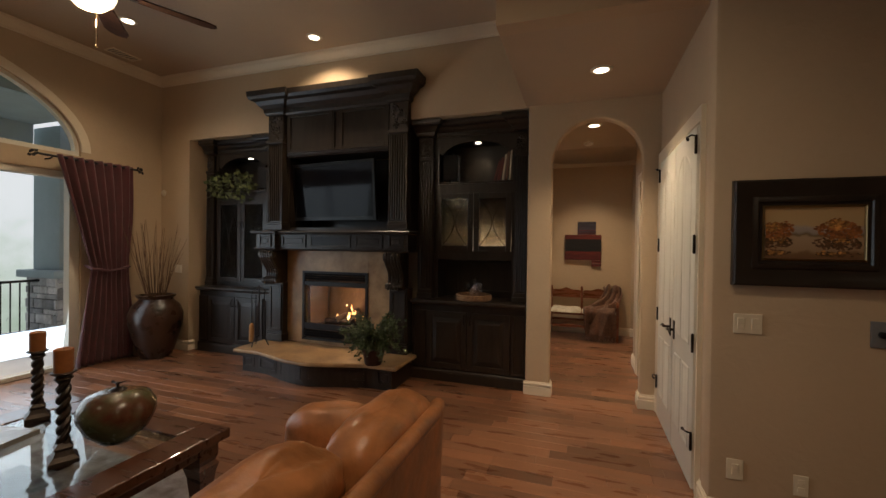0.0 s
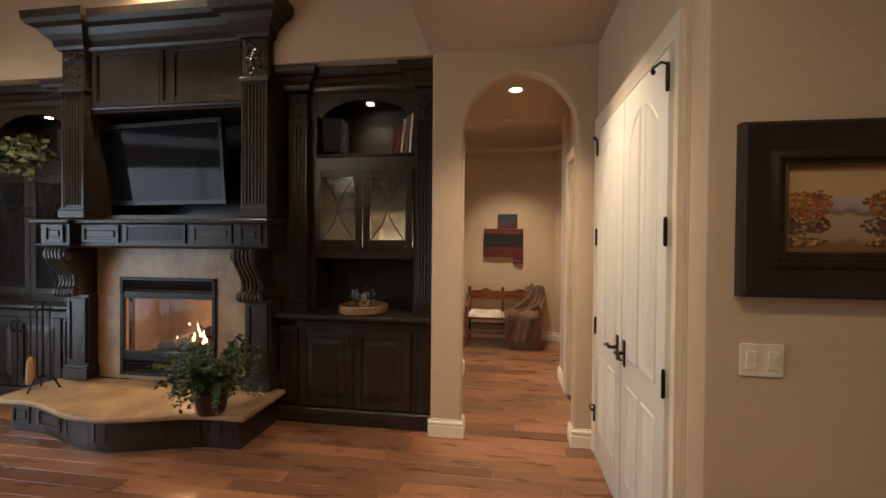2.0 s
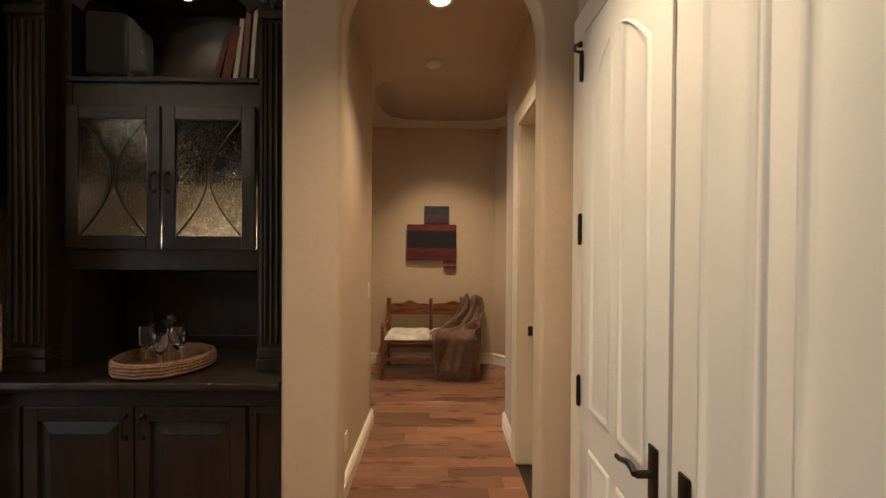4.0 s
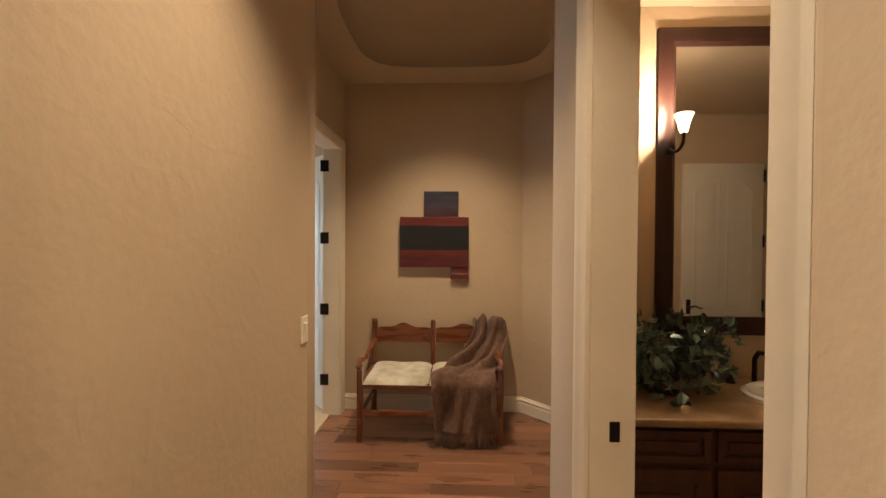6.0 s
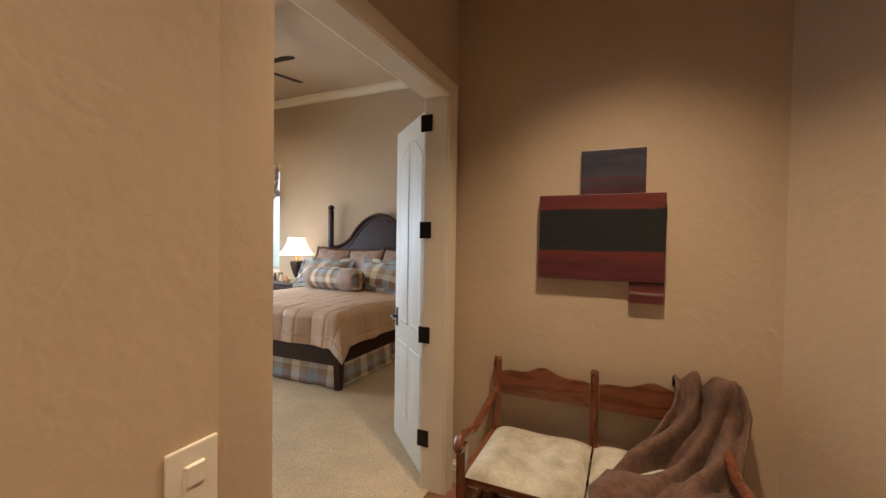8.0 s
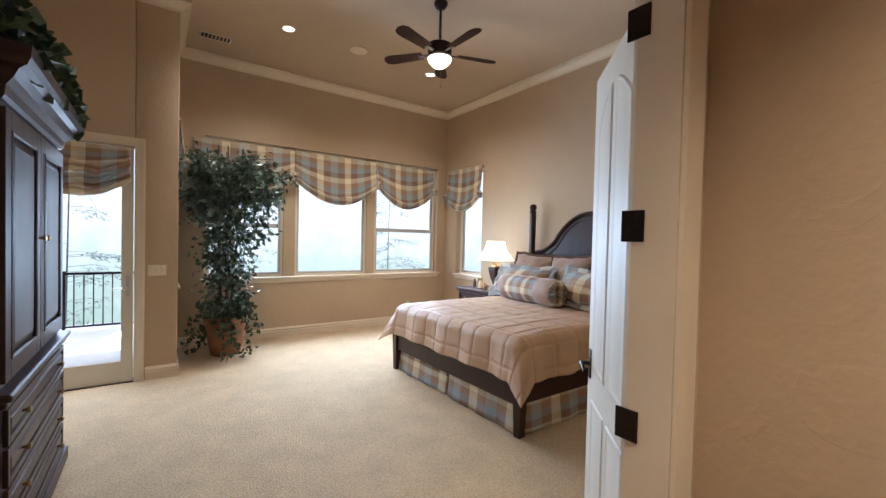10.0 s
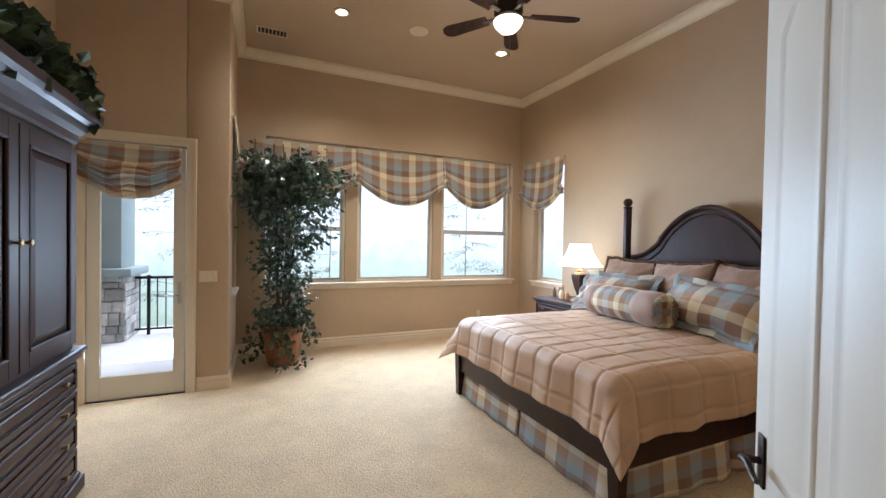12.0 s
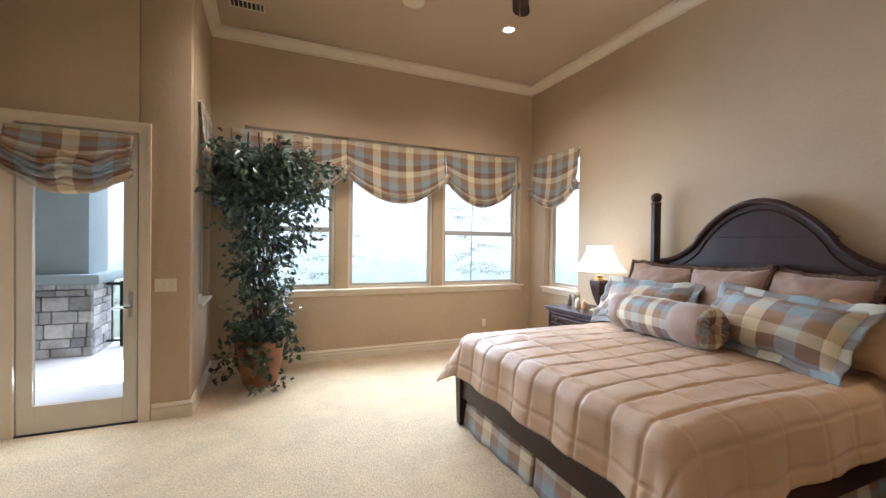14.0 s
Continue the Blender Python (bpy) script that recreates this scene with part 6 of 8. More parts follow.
for s in (-1, 1):
    bm = bm_new()
    lathe(bm, [(0.158, 0), (0.150, 0.022), (0.125, 0.034), (0.09, 0.036), (0.06, 0.030), (0.04, 0.022)], m=pose(s * 0.46, 0, 0.165, 0, 90 * s), seg=72)
    for i, v in enumerate(bm.verts):
        ang = math.atan2(v.co.y, v.co.z - 0.165)
        v.co.x += s * 0.007 * math.sin(ang * 18)
    part("end_cap", bm, CAPP, bol, "pleated plaid end", True, True)
    bm = bm_new()
    lathe(bm, [(0.042, 0.018), (0.042, 0.030), (0.034, 0.044), (0.018, 0.050), (0.003, 0.052)], m=pose(s * 0.46, 0, 0.165, 0, 90 * s), seg=20)
    part("button", bm, BROWNPIL, bol, "covered tan button", True, True)

# ---- nightstand and lamp ----
ns = thing("nightstand", (-5.22, 11.42, 0.004), "espresso wooden nightstand with drawers beside the bed", "nightstand")
NX0, NX1, NY0, NY1 = -5.62, -4.74, 11.12, 11.72
bm = bm_new()
box(bm, (NX0 + 0.02, NY0 + 0.03, 0.004), (NX1 - 0.02, NY1, 0.77))
box(bm, (NX0, NY0 + 0.01, 0.004), (NX1, NY1, 0.09), 0.006)
part("body", bm, ESPRESSO, ns)
bm = bm_new()
box(bm, (NX0 - 0.02, NY0 - 0.01, 0.79), (NX1 + 0.02, NY1 + 0.02, 0.82), 0.008)
box(bm, (NX0 - 0.005, NY0 + 0.005, 0.765), (NX1 + 0.005, NY1, 0.79), 0.008)
part("top", bm, ESPRESSO, ns)
for z0, z1 in ((0.60, 0.75), (0.37, 0.575), (0.12, 0.345)):
    bm = bm_new()
    panel_frame(bm, NX0 + 0.05, NX1 - 0.05, z0, z1, NY0 + 0.008, 0.025, 0.022)
    dr = part("drawer", bm, ESPRESSO, ns)
    for x in (-5.40, -4.96):
        bm = bm_new()
        lathe(bm, [(0.006, 0), (0.006, 0.012), (0.015, 0.018), (0.013, 0.026), (0.003, 0.03)], m=Matrix.Translation((x, NY0 + 0.008, (z0 + z1) / 2)) @ pose(0, 0, 0, 90), seg=12)
        part("knob", bm, BRASS, dr, "small brass knob", True)
tl = thing("table_lamp", (-5.02, 11.42, 0.82), "lit bedside lamp with dark urn base and square bell shade", "lamp")
bm = bm_new()
for z0, z1, w in ((0, 0.018, 0.075), (0.018, 0.035, 0.06)):
    box(bm, (-w, -w, z0), (w, w, z1), 0.004)
lathe(bm, [(0.03, 0.03), (0.018, 0.05), (0.022, 0.075)], (0, 0, 0), 16)
part("foot", bm, BRASS, tl, "antique brass foot", True, True)

bm = bm_new()
lathe(bm, [(0.022, 0.075), (0.036, 0.10), (0.075, 0.20), (0.102, 0.30), (0.108, 0.345), (0.108, 0.365), (0.07, 0.38)], (0, 0, 0), 4, pose(0, 0, 0, 0, 0, 45))
part("urn", bm, ESPRESSO, tl, local=True)
bm = bm_new()
lathe(bm, [(0.065, 0.38), (0.05, 0.395), (0.03, 0.40), (0.045, 0.42), (0.02, 0.435), (0.012, 0.52)], (0, 0, 0), 16)
part("collar", bm, BRASS, tl, smooth=True, local=True)


def shade_fn(u, v):
    a = 2 * math.pi * u + math.pi / 4
    c, s = math.cos(a), math.sin(a)
    k = (abs(c) ** 7 + abs(s) ** 7) ** (-1 / 7)
    r = 0.120 + 0.130 * (1 - v) ** 1.7
    return (-5.02 + r * k * c, 11.42 + r * k * s * 0.85, 0.82 + 0.475 + 0.30 * v)


grid_mesh("shade", shade_fn, 48, 10, SHADEM, tl, "lit cream fabric shade", closed_u=True, thick=0.003)
copy_thing(ns, pose(-1.76, 11.42, 0.004))
copy_thing(tl, pose(-1.80, 11.42, 0.82))
for i, (x, y, w, h, c) in enumerate(((-5.42, 11.45, 0.09, 0.15, (0.5, 0.3, 0.15)), (-5.33, 11.38, 0.07, 0.12, (0.75, 0.65, 0.5)), (-5.50, 11.40, 0.05, 0.14, (0.12, 0.08, 0.06)), (-5.24, 11.40, 0.06, 0.10, (0.62, 0.35, 0.18)))):
    bm = bm_new()
    if i == 0:
        box(bm, (x - w / 2, y - 0.01, 0.822), (x + w / 2, y + 0.01, 0.822 + h), 0.003, None)
        single("framed_photo", bm, BRASS, "small gilt photo frame on the nightstand", "frame")
    else:
        lathe(bm, [(w * 0.5, 0), (w * 0.52, h * 0.5), (w * 0.4, h * 0.8), (w * 0.25, h * 0.9), (w * 0.2, h)], (x, y, 0.822), 16)
        single("jar", bm, mat("jar_glaze", c, 0.25, bump=0.02), "small jar standing on the nightstand" if i != 2 else "small dark figurine jar on the nightstand", "jar", "nightstand jars", True)

# ---- armoire ----
ar = thing("armoire", (-3.33, 6.17, 0.004), "dark espresso armoire with panelled doors over drawers", "armoire")
MX0, MX1, MY0, MY1 = -4.0, -2.66, 5.80, 6.46
flip = pose(0, 0, 0, 0, 0, 180)


def fpanel(x0, x1, z0, z1, y, rail, depth, raised=True):
    """A raised panel that faces +y."""
    bm = bm_new()
    panel_frame(bm, -x1, -x0, z0, z1, -y, rail, depth, flip, raised)
    return bm


bm = bm_new()
box(bm, (MX0, MY0, 0.10), (MX1, MY1, 0.83))
box(bm, (MX0 + 0.02, MY0, 0.90), (MX1 - 0.02, MY1 - 0.015, 2.16))
part("carcase", bm, ESPRESSO, ar)
bm = bm_new()
box(bm, (MX0 - 0.03, MY0, 0.004), (MX1 + 0.03, MY1 + 0.035, 0.09), 0.008)
box(bm, (MX0 - 0.015, MY0, 0.09), (MX1 + 0.015, MY1 + 0.02, 0.115), 0.01)
part("plinth", bm, ESPRESSO, ar)
bm = bm_new()
box(bm, (MX0 - 0.04, MY0, 0.865), (MX1 + 0.04, MY1 + 0.045, 0.90), 0.01)
box(bm, (MX0 - 0.02, MY0, 0.83), (MX1 + 0.02, MY1 + 0.025, 0.865), 0.012)
part("waist_moulding", bm, ESPRESSO, ar)
bm = bm_new()
sweep(bm, [(MX1 - 0.02, MY0, 2.14), (MX1 - 0.02, MY1, 2.14), (MX0 + 0.02, MY1, 2.14), (MX0 + 0.02, MY0, 2.14)][::-1], scaled(CUP, -0.85, 1.4))
box(bm, (MX0 + 0.03, MY0 + 0.01, 2.15), (MX1 - 0.03, MY1 - 0.02, 2.34))
part("cornice", bm, ESPRESSO, ar)
for x0, x1, kx in ((MX0 + 0.03, -3.335, -3.375), (-3.325, MX1 - 0.03, -3.285)):
    d = part("door", fpanel(x0, x1, 0.93, 2.11, MY1 + 0.01, 0.085, 0.028, False), ESPRESSO, ar)
    part("panel", field(-x1, -x0, 0.93, 2.11, -MY1 - 0.01, 0.085, 0.028, flip), ESPRESSO, d)
    bm = bm_new()
    bead = [(x0 + 0.09, 1.02), (x1 - 0.09, 1.02), (x1 - 0.09, 2.02), (x0 + 0.09, 2.02), (x0 + 0.09, 1.02)]
    for (ax, az), (bx2, bz) in zip(bead, bead[1:]):
        tube(bm, [(ax, MY1 + 0.006, az), (bx2, MY1 + 0.006, bz)], 0.009, 8)
    part("bead", bm, ESPRESSO, d, smooth=True)
    bm = bm_new()
    lathe(bm, [(0.007, 0), (0.007, 0.014), (0.017, 0.02), (0.015, 0.03), (0.003, 0.034)], m=Matrix.Translation((kx, MY1 + 0.01, 1.55)) @ pose(0, 0, 0, -90), seg=12)
    part("knob", bm, BRASS, d, "brass knob", True)
for z0, z1 in ((0.655, 0.815), (0.475, 0.64), (0.295, 0.46), (0.125, 0.28)):
    d = part("drawer", fpanel(MX0 + 0.035, MX1 - 0.035, z0, z1, MY1 + 0.018, 0.03, 0.026, False), ESPRESSO, ar)
    part("panel", field(-MX1 + 0.035, -MX0 - 0.035, z0, z1, -MY1 - 0.018, 0.03, 0.026, flip), ESPRESSO, d)
    for kx in (-3.75, -2.92):
        bm = bm_new()
        lathe(bm, [(0.007, 0), (0.007, 0.014), (0.017, 0.02), (0.015, 0.03), (0.003, 0.034)], m=Matrix.Translation((kx, MY1 + 0.018, (z0 + z1) / 2)) @ pose(0, 0, 0, -90), seg=12)
        part("knob", bm, BRASS, d, "brass knob", True)
iv = thing("ivy_garland", (-3.3, 6.2, 2.35), "green artificial ivy lying along the top of the armoire", "plant")
rnd = np.random.RandomState(5)
pl = []
for k in range(17):
    cx = -4.0 + 1.25 * k / 16
    pl += ball_places((cx, 6.31 + 0.05 * math.sin(k * 2.1), 2.49 + 0.045 * math.sin(k * 1.3)), 0.20, 150, k, 0.8)
    if k % 3 == 0:
        pl += ball_places((cx, 6.47, 2.37), 0.09, 26, 400 + k)
leaves("foliage", pl, IVY, iv, 0.085, "", 0.5, 3, 0.5)
bm = bm_new()
for k in range(5):
    tube(bm, [(-3.95 + 1.2 * i / 8, 6.26 + 0.07 * math.sin(i * 1.7 + k), 2.36 + 0.05 * abs(math.sin(i * 2.3 + k))) for i in range(9)], 0.005, 5)
part("stem", bm, BARK, iv)

# ---- ficus in the corner ----
fc = thing("ficus_tree", (-6.32, 7.76, 0.004), "tall artificial ficus tree in a terracotta pot", "potted tree")
bm = bm_new()
lathe(bm, [(0.17, 0.004), (0.18, 0.02), (0.215, 0.20), (0.245, 0.42), (0.255, 0.43), (0.265, 0.45), (0.265, 0.51), (0.25, 0.52), (0.235, 0.50), (0.225, 0.46), (0.02, 0.45)], (-6.32, 7.76, 0), 32)
part("pot", bm, TERRA, fc, "glazed terracotta pot", True)
trunk = bm_new()
pl = []
rnd = random.Random(12)
nr = np.random.RandomState(11)
for k in range(6):
    a = k * 1.1
    bx, by = -6.32 + 0.07 * math.cos(a), 7.76 + 0.07 * math.sin(a)
    tx, ty = -6.27 + 0.22 * math.cos(a * 1.3), 7.73 + 0.22 * math.sin(a * 1.3)
    pts = [(bx + (tx - bx) * t + 0.02 * math.sin(t * 9 + k), by + (ty - by) * t + 0.02 * math.cos(t * 8 + k), 0.45 + 2.28 * t) for t in [i / 8 for i in range(9)]]
    tube(trunk, pts, 0.018, 7, 0.008)
    for j in range(32):
        t = 0.10 + 0.90 * rnd.random() ** 0.66
        h = 0.45 + 2.28 * t
        ang = rnd.random() * 6.28
        full = 0.34 + 0.40 * max(0, (h - 1.5) / 1.1) ** 0.8
        if h > 2.6:
            full *= 0.8
        ln = full * rnd.uniform(0.6, 1.1)
        s = Vector(pts[min(8, int(t * 8))])
        e = s + Vector((ln * math.cos(ang), ln * math.sin(ang), rnd.uniform(-0.05, 0.16)))
        e.x, e.y = max(e.x, -6.84), max(e.y, 7.30)
        mid = (s + e) / 2 + Vector((0, 0, 0.06))
        tube(trunk, [s, mid, e], 0.005, 4, 0.002)
        for q in range(50 if h > 1.95 else 17):
            u = nr.rand() ** 0.6
            c = s.lerp(e, u)
            c = c + Vector(nr.normal(0, 0.065, 3)) + Vector((0, 0, -0.05 * u))
            pl.append((max(c.x, -6.88), max(c.y, 7.25), c.z, math.cos(ang) * 0.6, math.sin(ang) * 0.6, -0.55))
leaves("crown", pl, FICUS, fc, 0.088, "dense dark green leaves", 0.7, 4, 0.29)
part("trunk", trunk, BARK, fc, "bundle of thin grey stems")
pl = []
for k in range(13):
    a = k * 0.51
    pl += ball_places((-6.32 + 0.22 * math.cos(a), 7.76 + 0.22 * math.sin(a), 0.58), 0.12, 34, 50 + k)
    if k % 3 == 0 or 3 < k < 8:
        pl += ball_places((-6.32 + 0.32 * math.cos(a), max(7.34, 7.76 + 0.32 * math.sin(a)), 0.36), 0.12, 30, 80 + k)
    if 10 > k > 6 or k < 2:
        pl += ball_places((-6.28 + 0.40 * math.cos(a), max(7.36, 7.76 + 0.40 * math.sin(a)), 0.14), 0.10, 18, 110 + k)
leaves("ivy", [(x, y, max(z, 0.03), a, b, c) for x, y, z, a, b, c in pl], IVY, fc, 0.07, "variegated ivy spilling over the pot", 0.6, 6, 0.5)

# brush daubs of the painting: autumn trees, their reflections, foreground reeds
rnd = random.Random(2)
depth = 3.0876
for tone, col, spots in (("dark_water_paint", (0.13, 0.065, 0.03), ((1.05, 1.665, 0.09, 0.035, 150), (1.34, 1.66, 0.11, 0.04, 190), (1.05, 1.605, 0.08, 0.014, 60), (1.34, 1.60, 0.10, 0.014, 70))),
                         ("russet_oil_paint", (0.34, 0.125, 0.038), ((1.05, 1.728, 0.075, 0.045, 230), (1.10, 1.735, 0.04, 0.045, 80), (1.335, 1.735, 0.10, 0.05, 300), (1.41, 1.715, 0.035, 0.03, 50), (1.33, 1.76, 0.04, 0.035, 50))),
                         ("golden_oil_paint", (0.52, 0.26, 0.07), ((1.045, 1.75, 0.045, 0.028, 40), (1.33, 1.765, 0.055, 0.035, 55), (1.07, 1.68, 0.05, 0.02, 16), (1.35, 1.68, 0.06, 0.02, 18), (1.30, 1.605, 0.09, 0.012, 16), (1.06, 1.605, 0.06, 0.012, 16)))):
    m = mat(tone, col, 0.5, var=0.4, scale=30, bump=0.3, bscale=80, island=0.5)
    bm = bm_new()
    for cx, cz, rx, rz, n in spots:
        for i in range(n):
            an, rr = rnd.random() * 6.28, rnd.random() ** 0.6
            x = min(max(cx + rx * rr * math.cos(an), PX0 + 0.172), PX1 - 0.172)
            z = min(max(cz + rz * rr * math.sin(an), PZ0 + 0.172), PZ1 - 0.172)
            depth -= 0.0000012
            s = rnd.uniform(0.005, 0.012)
            tw = rnd.random() * 6.28
            bm.faces.new([bm.verts.new((x + s * math.cos(k * 1.57 + tw), depth, z + s * math.sin(k * 1.57 + tw) * 0.65)) for k in range(4)])
    tagged(part("brush_daub", bm, m, cv), kind="stuff")
bm = bm_new()
ctl = thing("wall_control", (1.534, 3.098, 1.175), "grey audio volume plate with round knob on the wall", "wall plate")
box(bm, (1.487, 3.090, 1.105), (1.581, 3.0985, 1.245), 0.002)
part("plate", bm, mat("grey_plastic", (0.20, 0.21, 0.23), 0.4), ctl)
bm = bm_new()
lathe(bm, [(0.018, 0), (0.017, 0.016), (0.012, 0.02), (0.001, 0.02)], m=Matrix.Translation((1.534, 3.09, 1.175)) @ pose(0, 0, 0, 90), seg=20)
part("knob", bm, BLACK, ctl, smooth=True)

# ---- hall bench with throw, wall art ----
bn = thing("bench", (0.07, 8.1, 0), "cherry wood settle bench with cushioned rush seat", "bench")
X0, X1, YF, YB = -0.53, 0.66, 7.80, 8.36


def eased(keys, n=4):
    """A smooth line through the keys."""
    k = [Vector(p) for p in keys]
    k = [k[0] * 2 - k[1]] + k + [k[-1] * 2 - k[-2]]
    out = []
    for a, b, c, d in zip(k, k[1:], k[2:], k[3:]):
        for i in range(n):
            t = i / n
            out.append(0.5 * (2 * b + (c - a) * t + (2 * a - 5 * b + 4 * c - d) * t * t + (3 * b - a - 3 * c + d) * t ** 3))
    return out + [k[-2]]


def leg(bm, x, y, z1, w=0.024):
    lathe(bm, [(w * 0.8, 0), (w, 0.03), (w, z1 - 0.02), (w * 1.1, z1)], (x, y, 0), 4, pose(x, y, 0, 0, 0, 45))
    return bm


for x in (X0 + 0.03, X1 - 0.03):
    bm = bm_new()
    prism(bm, [(-0.022, -0.022), (0.022, -0.022), (0.022, 0.022), (-0.022, 0.022)], 0, 0.62, "z", pose(x, YF, 0))
    part("front_leg", bm, CHERRYUP, bn)
    bm = bm_new()
    tube(bm, [(x, YB, 0), (x, YB, 0.45), (x, YB + 0.03, 0.86)], 0.026, 4)
    lathe(bm, [(0.02, 0), (0.026, 0.012), (0.02, 0.03), (0.004, 0.034)], (x, YB + 0.03, 0.855), 12)
    part("back_post", bm, CHERRYUP, bn)
    bm = bm_new()
    tube(bm, eased([(x, YB + 0.01, 0.69), (x, 8.18, 0.655), (x, 8.00, 0.625), (x, 7.85, 0.645), (x, 7.775, 0.66), (x, 7.74, 0.625), (x, 7.775, 0.60)]), 0.023, 10)
    part("arm", bm, CHERRYLONG, bn, "curved scrolled arm", True)
    bm = bm_new()
    box(bm, (x - 0.012, YF, 0.20), (x + 0.012, YB, 0.235), 0.003)
    box(bm, (x - 0.014, YF, 0.43), (x + 0.014, YB, 0.47), 0.003)
    part("side_rail", bm, CHERRYLONG, bn)
bm = bm_new()
tube(bm, [(0.055, YB, 0.40), (0.055, YB + 0.03, 0.85)], 0.022, 4)
lathe(bm, [(0.018, 0), (0.024, 0.012), (0.018, 0.03), (0.004, 0.034)], (0.055, YB + 0.03, 0.85), 12)
part("centre_post", bm, CHERRYUP, bn)
for x0, x1 in ((X0 + 0.05, 0.03), (0.08, X1 - 0.05)):
    bm = bm_new()
    w = x1 - x0
    top = [(x1 - w * i / 20, 0.80 + 0.035 * math.sin(math.pi * i / 20) * (1 + 0.5 * math.cos(4 * math.pi * i / 20))) for i in range(21)]
    prism(bm, [(x0, 0.67), (x1, 0.67)] + top, YB + 0.012, YB + 0.032, "y")
    part("back_splat", bm, CHERRY, bn, "scalloped back board")
for y, z in ((YF, 0.45), (YB, 0.45), (YF, 0.235), (YB, 0.26)):
    bm = bm_new()
    box(bm, (X0 + 0.04, y - 0.014, z - 0.022), (X1 - 0.04, y + 0.014, z + 0.022), 0.005)
    part("rail", bm, CHERRY, bn)
HIDE = mat("cream_hide", (0.56, 0.47, 0.32), 0.8, var=0.3, scale=9, bump=0.35, bscale=60, col2=(0.66, 0.60, 0.46))
for x0, x1 in ((X0 + 0.045, 0.05), (0.06, X1 - 0.045)):
    def seat_fn(u, v, x0=x0, x1=x1):
        a, b = 2 * u - 1, 2 * v - 1
        puff = max(0, (1 - a ** 6) * (1 - b ** 6)) ** 0.5
        return (x0 + (x1 - x0) * u, YF - 0.02 + (YB - YF) * v, 0.468 + 0.05 * puff + 0.006 * math.sin(u * 9) * puff)
    grid_mesh("seat_pad", seat_fn, 20, 16, HIDE, bn, "cream hide seat pad")
THROW = mat("brown_knit", (0.15, 0.075, 0.045), 0.95, var=0.35, scale=24, bump=0.7, bscale=110, sheen=0.05)
th = thing("throw_blanket", (0.42, 8.0, 0.52), "brown knitted throw draped over the bench, fringed end", "blanket")


def throw_path(s):
    """Down the wall side of the back, over its crest, along the seat and over the front."""
    keys = [(0.0, 8.47, 0.62), (0.10, 8.46, 0.80), (0.17, 8.41, 0.90), (0.24, 8.34, 0.87), (0.36, 8.25, 0.70), (0.48, 8.14, 0.575), (0.62, 7.95, 0.56), (0.72, 7.78, 0.545), (0.77, 7.74, 0.50), (0.88, 7.72, 0.30), (1.0, 7.715, 0.12)]
    for (a, y0, z0), (b, y1, z1) in zip(keys, keys[1:]):
        if s <= b:
            t = (s - a) / (b - a)
            return y0 + (y1 - y0) * t, z0 + (z1 - z0) * t
    return keys[-1][1:]


def throw_fn(u, v):
    y, z = throw_path(v)
    mid = 0.57 - 0.22 * min(1, max(0, (v - 0.3) / 0.4))
    half = 0.15 + 0.10 * min(1, max(0, (v - 0.25) / 0.35))
    x = mid + (u - 0.5) * 2 * half + 0.02 * math.sin(v * 7)
    f = 0.09 * noise.noise((u * 3.4 + v * 2, v * 5.2, 1.7)) + 0.05 * noise.noise((u * 7 + v * 4, v * 6, 4.1)) + 0.016 * math.sin(u * 21 + v * 9)
    k = 1.25 if v < 0.6 else 0.7
    return (x, y - (f * k if v > 0.7 or v < 0.3 else f * 0.5), z + (f * k * 0.9 if v < 0.72 else 0) + 0.012 * noise.noise((u * 6, v * 7, 0)))


grid_mesh("knit", throw_fn, 54, 90, THROW, th, thick=0.012)
bm = bm_new()
rnd = random.Random(4)
for i in range(520):
    u = rnd.random()
    v0 = rnd.choice([0.66, 0.72, 0.77, 0.82, 0.88, 0.93, 0.97, 1.0, 1.0])
    x, y, z = throw_fn(u, v0)
    ln = rnd.uniform(0.06, 0.15)
    tube(bm, [(x, y - 0.008, z), (x + rnd.uniform(-0.012, 0.012), y - 0.016, z - ln * 0.5), (x + rnd.uniform(-0.02, 0.02), y - 0.012, max(0.01, z - ln))], 0.0035, 4, 0.002)
tagged(part("fringe", bm, THROW, th, "loose brown fringe"), kind="stuff")


